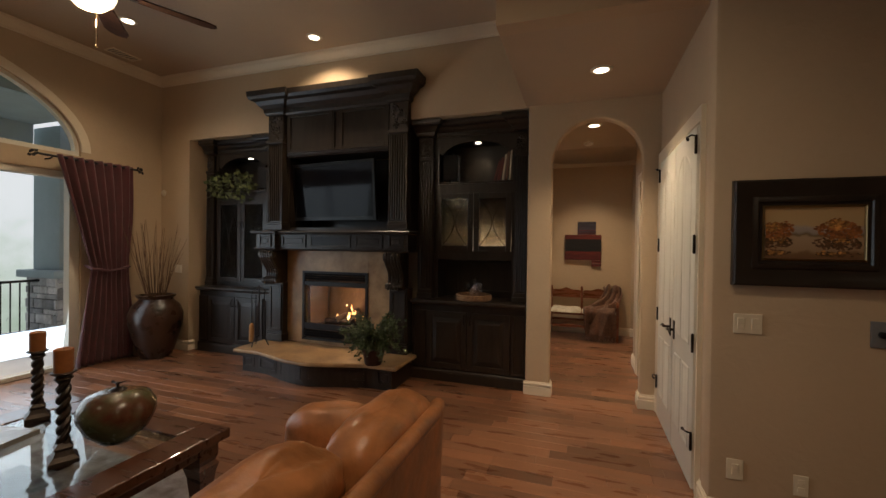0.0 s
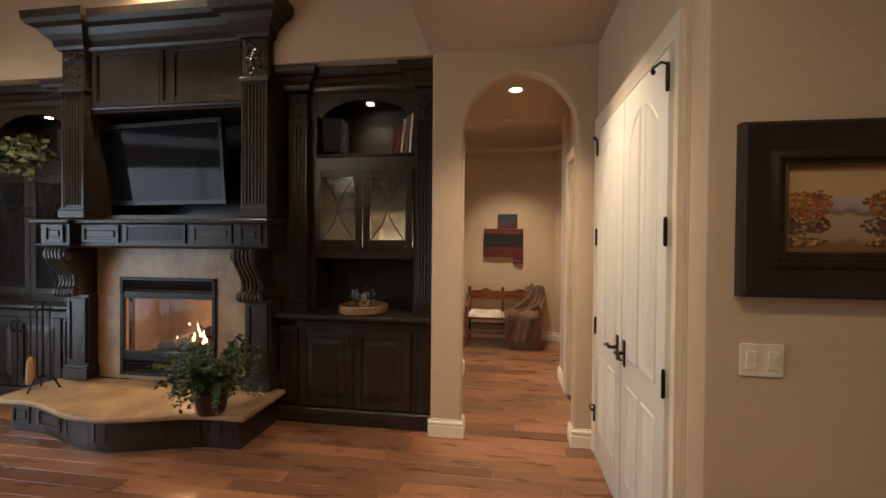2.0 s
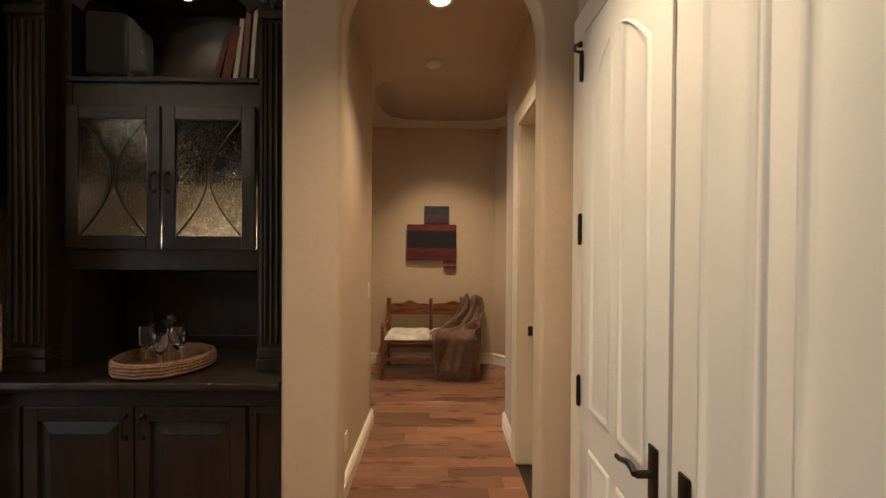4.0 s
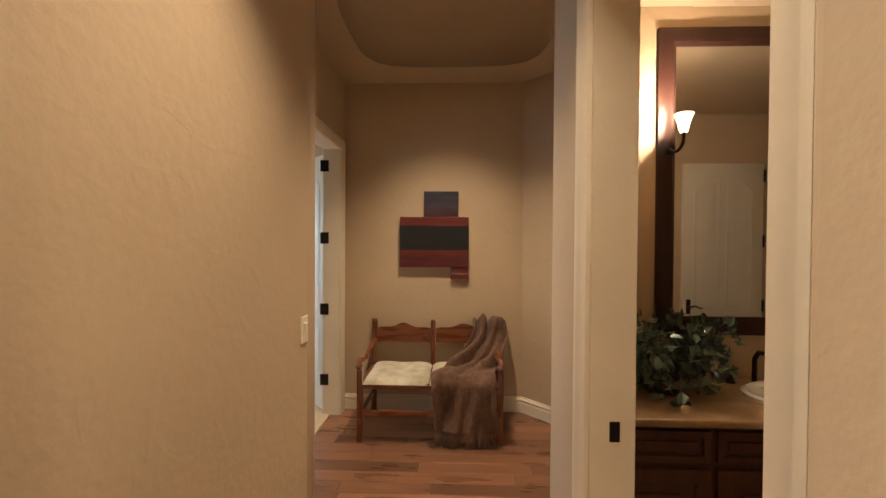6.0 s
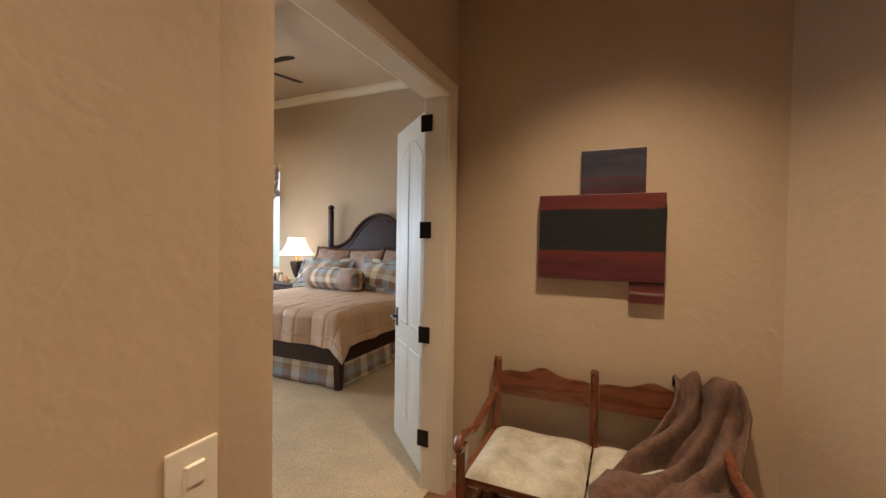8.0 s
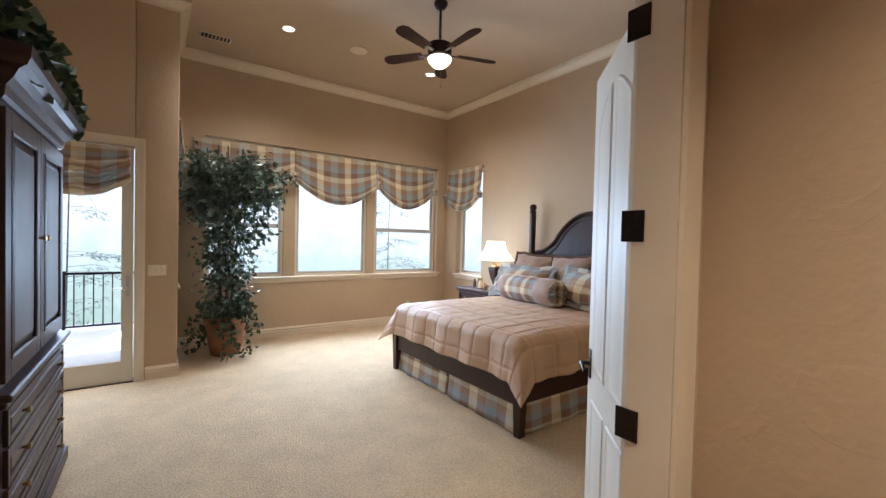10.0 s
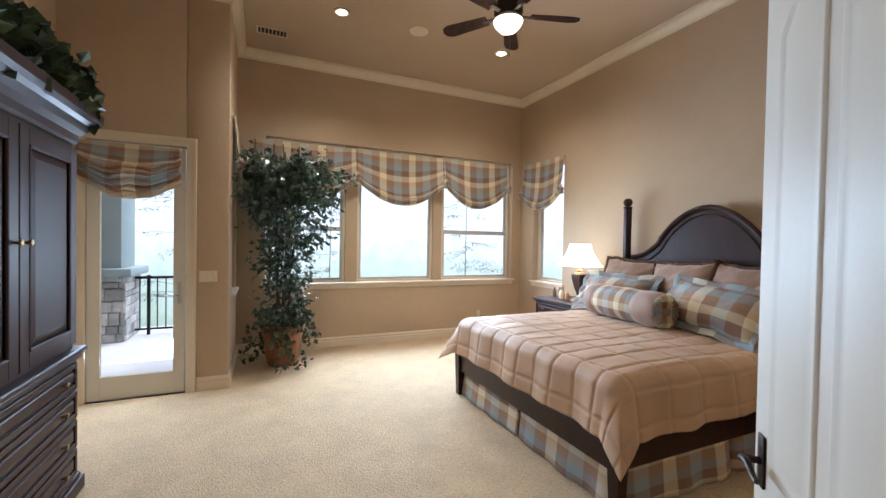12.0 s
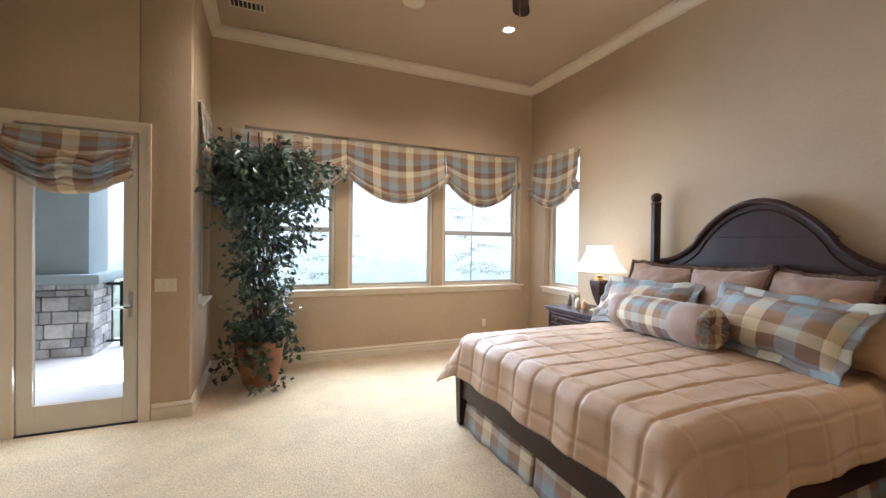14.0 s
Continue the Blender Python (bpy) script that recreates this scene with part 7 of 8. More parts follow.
def striped(name, rows):
    m = mat(name, (0.1, 0.1, 0.1), 0.42, var=0.1)
    n, l, p = nodes_of(m)
    tc = n.new("ShaderNodeTexCoord")
    sp = n.new("ShaderNodeSeparateXYZ")
    l.new(tc.outputs["Object"], sp.inputs[0])
    nz = n.new("ShaderNodeTexNoise")
    nz.inputs["Scale"].default_value = 18
    mp = n.new("ShaderNodeMapping")
    mp.inputs["Scale"].default_value = (0.25, 1, 1.6)
    l.new(tc.outputs["Object"], mp.inputs[0])
    l.new(mp.outputs[0], nz.inputs[0])
    add = n.new("ShaderNodeMath")
    add.operation = "MULTIPLY_ADD"
    add.inputs[1].default_value = 0.03
    l.new(nz.outputs[0], add.inputs[0])
    l.new(sp.outputs["Z"], add.inputs[2])
    mr = n.new("ShaderNodeMapRange")
    mr.inputs["From Min"].default_value, mr.inputs["From Max"].default_value = rows[0], rows[1]
    l.new(add.outputs[0], mr.inputs[0])
    r = ramp(n, rows[2])
    l.new(mr.outputs[0], r.inputs[0])
    mx = n.new("ShaderNodeMix")
    mx.data_type, mx.blend_type = "RGBA", "MULTIPLY"
    mx.inputs[0].default_value = 0.7
    r2 = ramp(n, [(0.3, (0.55, 0.5, 0.5)), (0.65, (1.1, 1.05, 1.0))])
    l.new(nz.outputs[0], r2.inputs[0])
    l.new(r.outputs[0], mx.inputs[6])
    l.new(r2.outputs[0], mx.inputs[7])
    l.new(mx.outputs[2], p.inputs["Base Color"])
    return m


art = thing("wall_art", (0.06, 8.45, 1.6), "three overlapping abstract striped panels in red and charcoal", "wall art")
R1, R2, K1, B1 = (0.13, 0.022, 0.018), (0.075, 0.016, 0.018), (0.012, 0.014, 0.016), (0.045, 0.042, 0.062)
for x0, x1, z0, z1, y0, st in ((-0.268, 0.384, 1.378, 1.855, 8.40, [(0, R2), (0.12, (0.10, 0.018, 0.02)), (0.20, R2), (0.30, R1), (0.345, R1), (0.36, K1), (0.80, K1), (0.82, R1), (0.97, R1), (1, (0.25, 0.09, 0.05))]),
                              (-0.042, 0.287, 1.858, 2.10, 8.412, [(0, R2), (0.15, (0.06, 0.02, 0.03)), (0.30, B1), (0.34, (0.09, 0.02, 0.025)), (0.42, B1), (0.8, (0.04, 0.042, 0.06)), (1, B1)]),
                              (0.215, 0.384, 1.266, 1.375, 8.41, [(0, R1), (0.4, R2), (0.5, (0.28, 0.2, 0.17)), (0.56, R1), (0.8, R2), (1, (0.16, 0.05, 0.04))])):
    bm = bm_new()
    box(bm, (x0, y0, z0), (x1, y0 + 0.03, z1), 0.003)
    box(bm, (x0 + 0.03, y0 + 0.03, z0 + 0.02), (x1 - 0.03, 8.449, z1 - 0.02))
    part("panel", bm, striped("striped_panel", (z0, z1 + 0.03, st)), art)

# ---- living room: patio opening, curtain, urn ----
bm = bm_new()
for y0, y1 in ((3.66, 3.77), (1.70, 1.80), (-0.27, -0.16)):
    box(bm, (-6.24, y0, 0.02), (-6.13, y1, 2.40), 0.004)
box(bm, (-6.26, -0.27, 2.40), (-6.12, 3.77, 2.48), 0.004)
box(bm, (-6.26, -0.27, 0.0), (-6.12, 3.77, 0.05), 0.003)
pf = struct("window_6", bm, WHITE, "white sliding patio door frame")
for y0, y1 in ((1.80, 3.66), (-0.16, 1.70)):
    bm = bm_new()
    box(bm, (-6.19, y0, 0.05), (-6.184, y1, 2.40))
    pn = part("pane", bm, GLASS, pf)
    pn.visible_shadow = False
bm = bm_new()
box(bm, (-6.3, -0.27, 2.48), (-6.1, 3.77, 2.70))
struct("wall_transom_bar", bm, WALL, "tan plaster band between door and arched transom")
bm = bm_new()


def arch_band(bm, r0, r1, x0, x1, zb):
    a = [(yc + (half - r0) * math.cos(radians(t)), 2.76 + (1.0 - r0) * math.sin(radians(t))) for t in range(0, 181, 6)]
    b = [(yc + (half - r1) * math.cos(radians(t)), 2.76 + (1.0 - r1) * math.sin(radians(t))) for t in range(0, 181, 6)]
    ring = [[bm.verts.new((x, *p)) for p in line] for x, line in ((x0, a), (x1, a), (x1, b), (x0, b))]
    for i in range(len(a) - 1):
        for k in range(4):
            q, w = ring[k], ring[(k + 1) % 4]
            bm.faces.new((q[i], q[i + 1], w[i + 1], w[i]))


arch_band(bm, -0.10, 0.0, -6.10, -6.078, 0)
struct("trim_8", bm, TRIM, "cream arched casing over the patio opening", True)
bm = bm_new()
arch_band(bm, 0.0, 0.045, -6.22, -6.14, 0)
box(bm, (-6.22, yc - half, 2.70), (-6.14, yc + half, 2.76), 0.004)
tw = struct("window_7", bm, WHITE, "white frame of the arched transom window")
bm = bm_new()
prism(bm, [(yc + half - 0.01, 2.74)] + [(yc + (half - 0.02) * math.cos(radians(t)), 2.76 + 0.98 * math.sin(radians(t))) for t in range(0, 181, 6)] + [(yc - half + 0.01, 2.74)], -6.186, -6.18, "x")
pn = part("pane", bm, GLASS, tw)
pn.visible_shadow = False
rod = thing("curtain_rod", (-5.97, 2.0, 2.63), "black iron curtain rod with leafy scroll finials", "curtain rod")
bm = bm_new()
tube(bm, [(-5.97, 3.28, 2.63), (-5.97, 4.36, 2.63)], 0.014, 8)
part("pole", bm, BLACK, rod, "", True)
for ye, s in ((3.28, -1), (4.36, 1)):
    bm = bm_new()
    for k in range(7):
        a = k * 0.9
        bmesh.ops.create_icosphere(bm, subdivisions=1, radius=0.02, matrix=Matrix.Translation((-5.97, ye + s * (0.02 + 0.012 * k), 2.63 + 0.03 * math.sin(a * 2))) @ Euler((a, 0.4, 0)).to_matrix().to_4x4() @ Matrix.Diagonal((0.5, 1.2, 0.9, 1)))
    part("finial", bm, BLACK, rod, "", True)
for y in (3.40, 4.28):
    bm = bm_new()
    tube(bm, [(-6.1, y, 2.60), (-6.02, y, 2.60), (-5.97, y, 2.615)], 0.008, 6)
    part("bracket", bm, BLACK, rod)
VELVET = mat("burgundy_linen", (0.095, 0.018, 0.022), 0.8, var=0.22, scale=8, bump=0.2, bscale=120, sheen=0.4)
ct = thing("curtain", (-5.97, 3.95, 0.01), "burgundy curtain panel tied back beside the patio door", "curtain")


def curtain_fn(u, v):
    z = 2.66 - 2.645 * v
    tie = math.exp(-((v - 0.53) / 0.20) ** 2)
    lo = 3.44 + (0.36 * min(1, v / 0.53) if v < 0.53 else 0.36 - 0.16 * (v - 0.53) / 0.47)
    hi = 4.32 - 0.06 * tie
    y = lo + (hi - lo) * u
    fold = math.sin(u * 2 * math.pi * 8 + 0.8 * math.sin(v * 3)) * (0.045 - 0.012 * tie)
    x = -5.965 + fold + 0.012 * math.sin(u * 40 + v * 6) * v
    return (max(x, -6.085), y, z)


grid_mesh("panel", curtain_fn, 110, 44, VELVET, ct, thick=0.004)
bm = bm_new()
tube(bm, [(-6.09, 4.25, 1.30), (-5.93, 4.26, 1.27), (-5.90, 4.0, 1.22), (-5.93, 3.80, 1.26), (-6.03, 3.78, 1.30)], 0.016, 6)
part("tieback", bm, VELVET, ct, "", True)
UX, UY = -5.66, 4.44
ur = thing("floor_vase", (UX, UY, 0), "large dark brown ceramic urn standing on the floor", "vase")
bm = bm_new()
lathe(bm, [(0.18, 0), (0.20, 0.03), (0.27, 0.25), (0.325, 0.48), (0.33, 0.60), (0.29, 0.72), (0.22, 0.79), (0.205, 0.82), (0.235, 0.85), (0.24, 0.87), (0.20, 0.875), (0.18, 0.84), (0.17, 0.80), (0.02, 0.78)], (UX, UY, 0), 40)
part("body", bm, mat("brown_glaze", (0.05, 0.024, 0.014), 0.28, var=0.35, scale=6, bump=0.05, coat=0.2), ur, "", True)
tw2 = thing("dried_twigs", (UX, UY, 0.79), "bundle of tall dry brown twigs in the urn", "twigs")
rnd = random.Random(8)
TWIG = mat("dry_twig", (0.13, 0.07, 0.035), 0.85, var=0.4, bump=0.2)
bm = bm_new()
for i in range(46):
    a, r, h = rnd.random() * 6.28, rnd.random() ** 0.6 * 0.42, rnd.uniform(0.6, 1.15)
    b = Vector((UX + 0.1 * math.cos(a), UY + 0.1 * math.sin(a), 0.79))
    e = Vector((max(UX + r * math.cos(a), -6.08), min(UY + r * math.sin(a), 4.80), 0.79 + h))
    tube(bm, [b, b.lerp(e, 0.5) + Vector((rnd.uniform(-0.03, 0.03), rnd.uniform(-0.03, 0.0), 0.05)), e], 0.005, 4, 0.0025)
tagged(part("stalk", bm, TWIG, tw2), kind="stuff")

# ---- hearth and shelf things ----
fn = thing("fern_plant", (-2.15, 4.33, 0.292), "bushy green fern in a dark pot on the hearth", "potted plant")
bm = bm_new()
lathe(bm, [(0.09, 0.292), (0.095, 0.30), (0.125, 0.44), (0.13, 0.46), (0.12, 0.465), (0.02, 0.45)], (-2.15, 4.33, 0), 20)
part("pot", bm, ESPRESSO, fn, "", True)
pl = []
stem = bm_new()
for i in range(110):
    a = rnd.random() * 6.28
    rr, hh = rnd.uniform(0.12, 0.37), rnd.uniform(-0.10, 0.34)
    b = Vector((-2.15, 4.33, 0.45))
    e = Vector((-2.15 + rr * math.cos(a), min(4.33 + rr * math.sin(a), 4.76), max(0.34, 0.50 + hh)))
    m1 = b.lerp(e, 0.55) + Vector((0, 0, 0.10))
    tube(stem, [b, m1, e], 0.003, 4, 0.0015)
    for q in range(26):
        t = 0.3 + 0.7 * q / 25
        c = (b.lerp(m1, t / 0.55) if t < 0.55 else m1.lerp(e, (t - 0.55) / 0.45)) + Vector((rnd.uniform(-0.02, 0.02), rnd.uniform(-0.02, 0.02), rnd.uniform(-0.02, 0.02)))
        pl.append((c.x, min(c.y, 4.76), max(c.z, 0.30), math.cos(a), math.sin(a), rnd.uniform(-0.4, 0.3)))
leaves("fronds", pl, FERN, fn, 0.042, "fine feathery green fronds", 0.8, 9, 0.28)
tagged(part("stem", stem, FERN, fn), kind="stuff")
ft = thing("fireplace_tools", (-3.92, 4.52, 0.292), "black iron fireplace tool stand with brush and poker", "fireplace tools")
bm = bm_new()
for k in range(3):
    a = k * 2.1 + 0.5
    tube(bm, [(-3.92, 4.52, 0.42), (-3.92 + 0.07 * math.cos(a), 4.52 + 0.07 * math.sin(a), 0.40), (-3.92 + 0.12 * math.cos(a), 4.52 + 0.12 * math.sin(a), 0.294)], 0.008, 6)
tube(bm, [(-3.92, 4.52, 0.40), (-3.92, 4.52, 1.06)], 0.009, 6)
tube(bm, [(-4.03, 4.52, 0.98), (-3.98, 4.52, 1.03), (-3.92, 4.52, 1.05), (-3.86, 4.52, 1.03), (-3.81, 4.52, 0.98)], 0.006, 6)
part("stand", bm, BLACK, ft, "", True)
for dx, kind in ((-0.10, 0), (-0.035, 1), (0.10, 2)):
    bm = bm_new()
    tube(bm, [(-3.92 + dx, 4.50, 1.0), (-3.92 + dx, 4.50, 0.56 if kind == 0 else 0.40)], 0.006, 6)
    o = part("tool", bm, BLACK, ft)
    if kind == 0:
        bm = bm_new()
        lathe(bm, [(0.012, 0.58), (0.03, 0.54), (0.035, 0.36), (0.03, 0.34)], (-3.92 + dx, 4.50, 0), 10)
        part("broom", bm, mat("straw", (0.42, 0.23, 0.09), 0.9, bump=0.6), o, "straw hearth brush")
tr = thing("decanter_tray", (-1.20, 5.0, 0.965), "round woven basket tray on the cabinet top", "tray")
WICK = mat("wicker", (0.27, 0.15, 0.075), 0.8, var=0.4, scale=40, bump=0.8, bscale=120)
bm = bm_new()
lathe(bm, [(0.20, 0.967), (0.21, 0.975), (0.215, 1.035), (0.205, 1.04), (0.20, 1.03), (0.195, 0.98), (0.02, 0.977)], (-1.20, 5.06, 0), 36)
for z in (0.98, 0.995, 1.01, 1.025):
    tube(bm, [(-1.20 + 0.217 * math.cos(a * 0.2618), 5.06 + 0.217 * math.sin(a * 0.2618), z + 0.003 * (a % 2)) for a in range(25)], 0.006, 5)
part("basket", bm, WICK, tr, "", True)
CRYSTAL = glass("crystal", (0.97, 0.97, 1.0), 0.02, thin=False)
for x, y, r, h in ((-1.27, 5.03, 0.035, 0.20), (-1.20, 5.09, 0.045, 0.24), (-1.12, 5.03, 0.035, 0.20), (-1.17, 4.98, 0.03, 0.17)):
    gl = thing("wine_glass" if r < 0.04 else "decanter", (x, y, 0.978), "clear crystal glass standing in the basket tray" if r < 0.04 else "clear crystal decanter standing in the basket tray", "glass", "crystal glasses")
    bm = bm_new()
    if r < 0.04:
        lathe(bm, [(r * 0.9, 0), (r * 0.9, 0.004), (0.006, 0.01), (0.005, h * 0.42), (r * 0.9, h * 0.55), (r * 1.15, h * 0.8), (r * 1.0, h), (r * 0.95, h), (r * 1.05, h * 0.8), (r * 0.8, h * 0.57), (0.003, h * 0.47)], (0, 0, 0), 20)
    else:
        lathe(bm, [(r, 0), (r * 1.2, 0.02), (r * 1.2, h * 0.5), (0.015, h * 0.7), (0.015, h * 0.82), (0.03, h * 0.9), (0.02, h)], (0, 0, 0), 20)
    part("bowl", bm, CRYSTAL, gl, "", True, True)
for sx, mirror in ((-1.545, 1), (-5.96 + 1.545, -1)):
    sk = thing("loudspeaker", (sx, 5.22, 2.395), "black bookshelf loudspeaker with silver cabinet sides", "speaker", "shelf loudspeakers", 8 * mirror)
    bm = bm_new()
    box(bm, (-0.10, -0.10, 0.02), (0.10, 0.14, 0.36), 0.03)
    part("cabinet", bm, mat("silver_lacquer", (0.12, 0.12, 0.13), 0.25, 0.5), sk, "", True, True)
    bm = bm_new()
    box(bm, (-0.092, -0.125, 0.03), (0.092, -0.10, 0.35), 0.012)
    part("grille", bm, mat("black_mesh_cloth", (0.01, 0.01, 0.011), 0.7, bump=0.3, bscale=300), sk, local=True)
    bm = bm_new()
    lathe(bm, [(0.03, 0.36), (0.035, 0.375), (0.02, 0.40), (0.004, 0.405)], (0, 0.0, 0), 14)
    part("tweeter", bm, BLACK, sk, "", True, True)
    for fx in (-0.075, 0.075):
        bm = bm_new()
        lathe(bm, [(0.014, 0), (0.012, 0.02)], (fx, -0.08, 0), 10)
        part("foot", bm, BRASS, sk, local=True)
x = -0.985
for i, (w, h, dpt, c, lean) in enumerate(((0.030, 0.25, 0.20, (0.12, 0.03, 0.02), 16), (0.045, 0.28, 0.22, (0.14, 0.035, 0.022), 12), (0.025, 0.31, 0.23, (0.62, 0.52, 0.36), 7), (0.030, 0.34, 0.24, (0.20, 0.10, 0.06), 5), (0.022, 0.36, 0.24, (0.66, 0.58, 0.42), 4))):
    bk = thing("book", (x, 5.10, 2.396), "upright book leaning on the arched shelf", "book", "books on the arched shelf")
    bk.matrix_basis = pose(x, 5.08, 2.398, 0, lean, 0)
    bm = bm_new()
    box(bm, (0, 0, 0), (w, 0.004, h), 0.001)
    box(bm, (0, 0, 0), (0.003, dpt, h), 0.001)
    box(bm, (w - 0.003, 0, 0), (w, dpt, h), 0.001)
    part("cover", bm, mat("book_cloth", c, 0.6, bump=0.1), bk, local=True)
    bm = bm_new()
    box(bm, (0.003, 0.004, 0.004), (w - 0.003, dpt - 0.004, h - 0.004))
    part("pages", bm, mat("paper", (0.7, 0.64, 0.5), 0.8), bk, local=True)
    x += w + 0.013
sp = thing("shelf_plant", (-4.85, 5.05, 2.395), "trailing cream and green leaf arrangement on the shelf", "plant")
pl = []
for k in range(11):
    pl += ball_places((-4.92 + 0.30 * math.sin(k * 1.7), 5.02 + 0.05 * math.cos(k * 2.3), 2.44 + 0.10 * math.cos(k * 1.1)), 0.13, 26, 200 + k)
leaves("foliage", pl, mat("variegated_leaf", (0.16, 0.19, 0.08), 0.45, var=0.5, scale=9, bump=0, island=0.9), sp, 0.075, "", 0.6, 13, 0.5)
bm = bm_new()
lathe(bm, [(0.06, 2.396), (0.08, 2.46), (0.07, 2.47)], (-4.85, 5.16, 0), 14)
part("pot", bm, ESPRESSO, sp)
lamp("shelf_light", "SPOT", (-4.76, 5.22, 2.90), (-4.85, 5.1, 0), 14, WARM, 0.03, 120)
for cx, cz in ((-1.02, 1.505), (-1.42, 2.245)):
    bm = bm_new()
    lathe(bm, [(0.035, 0.0), (0.033, 0.010), (0.02, 0.012)] if cz < 2 else [(0.02, -0.012), (0.033, -0.010), (0.035, 0.0)], (cx, 5.27, cz), 16)
    single("puck_light", bm, BULB, "small lit puck light inside the glass cabinet", "light", "shelf puck lights")
for cx in (-1.205, -4.755):
    bm = bm_new()
    lathe(bm, [(0.035, 2.899), (0.032, 2.892), (0.02, 2.890)], (cx, 5.22, 0), 16)
    single("puck_light", bm, BULB, "small lit puck light under the shelf roof", "light", "shelf puck lights")

# ---- seating group ----
RUG = mat("faded_rug", (0.30, 0.17, 0.13), 0.95, var=0.6, scale=7, bump=0.5, bscale=140, col2=(0.42, 0.38, 0.36))
bm = bm_new()
box(bm, (-4.3, -1.2, 0.002), (-1.55, 2.42, 0.014), 0.004)
single("area_rug", bm, RUG, "faded red and grey patterned rug under the table", "rug")
tb = thing("coffee_table", (-2.75, 1.5, 0.014), "walnut coffee table with inset glass top", "table")
TX0, TX1, TY0, TY1, TZ = -3.55, -2.02, 0.55, 2.26, 0.48
bm = bm_new()
for a, b in (((TX0, TY0, TZ - 0.06), (TX0 + 0.20, TY1, TZ)), ((TX1 - 0.20, TY0, TZ - 0.06), (TX1, TY1, TZ)), ((TX0 + 0.20, TY0, TZ - 0.06), (TX1 - 0.20, TY0 + 0.20, TZ)), ((TX0 + 0.20, TY1 - 0.20, TZ - 0.06), (TX1 - 0.20, TY1, TZ))):
    box(bm, a, b, 0.008)
part("top_frame", bm, TABLEWOOD, tb)
bm = bm_new()
box(bm, (TX0 + 0.19, TY0 + 0.19, TZ - 0.018), (TX1 - 0.19, TY1 - 0.19, TZ - 0.006))
part("glass_inset", bm, glass("table_glass", (0.88, 0.97, 0.94), 0.0, thin=False), tb, "clear bevelled glass")
bm = bm_new()
box(bm, (TX0 + 0.06, TY0 + 0.06, TZ - 0.13), (TX1 - 0.06, TY0 + 0.09, TZ - 0.06), 0.003)
box(bm, (TX0 + 0.06, TY1 - 0.09, TZ - 0.13), (TX1 - 0.06, TY1 - 0.06, TZ - 0.06), 0.003)
box(bm, (TX0 + 0.06, TY0 + 0.09, TZ - 0.13), (TX0 + 0.09, TY1 - 0.09, TZ - 0.06), 0.003)
box(bm, (TX1 - 0.09, TY0 + 0.09, TZ - 0.13), (TX1 - 0.06, TY1 - 0.09, TZ - 0.06), 0.003)
part("apron", bm, TABLEWOOD, tb)
for x in (TX0 + 0.11, TX1 - 0.11):
    for y in (TY0 + 0.11, TY1 - 0.11):
        bm = bm_new()
        lathe(bm, [(0.06, 0.014), (0.075, 0.03), (0.06, 0.10), (0.075, 0.22), (0.095, 0.28), (0.075, 0.30), (0.09, 0.33), (0.09, TZ - 0.06)], (0, 0, 0), 4, pose(x, y, 0, 0, 0, 45))
        part("leg", bm, TABLEWOOD, tb, "carved tapered leg")
WAX = mat("orange_wax", (0.36, 0.13, 0.035), 0.5, var=0.25, scale=12, bump=0.1, bscale=60)
PEWTER = mat("aged_bronze", (0.055, 0.04, 0.032), 0.45, 0.6, var=0.4, scale=14, bump=0.25, bscale=50)


def candlestick(x, y, h, z=TZ):
    c = thing("candlestick", (x, y, z), "dark twisted candlestick with an orange pillar candle", "candlestick", "candlesticks on the table")
    bm = bm_new()
    lathe(bm, [(0.085, 0), (0.085, 0.02), (0.06, 0.04), (0.045, 0.065), (0.055, 0.08), (0.03, 0.10)], (0, 0, 0), 4, pose(0, 0, 0, 0, 0, 20))
    part("foot", bm, PEWTER, c, local=True)
    bm = bm_new()
    for k in range(2):
        tube(bm, [(0.016 * math.cos(i * 0.75 + k * 3.14), 0.016 * math.sin(i * 0.75 + k * 3.14), 0.09 + (h - 0.13) * i / 26) for i in range(27)], 0.017, 7)
    part("twisted_stem", bm, PEWTER, c, "", True, True)
    bm = bm_new()
    lathe(bm, [(0.02, h - 0.05), (0.04, h - 0.03), (0.03, h - 0.015), (0.055, h), (0.05, h + 0.006), (0.02, h + 0.006)], (0, 0, 0), 20)
    part("cup", bm, PEWTER, c, "", True, True)
    bm = bm_new()
    lathe(bm, [(0.04, h + 0.006), (0.041, h + 0.12), (0.036, h + 0.125), (0.02, h + 0.115), (0.003, h + 0.112)], (0, 0, 0), 20)
    cd = part("candle", bm, WAX, c, "", True, True)
    bm = bm_new()
    tube(bm, [(0, 0, h + 0.112), (0.002, 0, h + 0.128)], 0.0015, 4)
    part("wick", bm, BLACK, cd, local=True)


candlestick(-3.26, 1.93, 0.43)
candlestick(-2.50, 1.66, 0.46)
vs = thing("ginger_jar", (-2.47, 1.90, TZ), "squat mottled red and green decorative jar with bird finial", "jar")
bm = bm_new()
lathe(bm, [(0.05, 0), (0.08, 0.01), (0.15, 0.08), (0.185, 0.16), (0.185, 0.21), (0.15, 0.265), (0.09, 0.29), (0.05, 0.295)], (0, 0, 0), 36)
jarm = mat("mottled_glaze", (0.24, 0.05, 0.03), 0.24, var=0.5, scale=7, bump=0.08, bscale=30, col2=(0.12, 0.15, 0.07), coat=0.2)
part("body", bm, jarm, vs, "", True, True)
bm = bm_new()
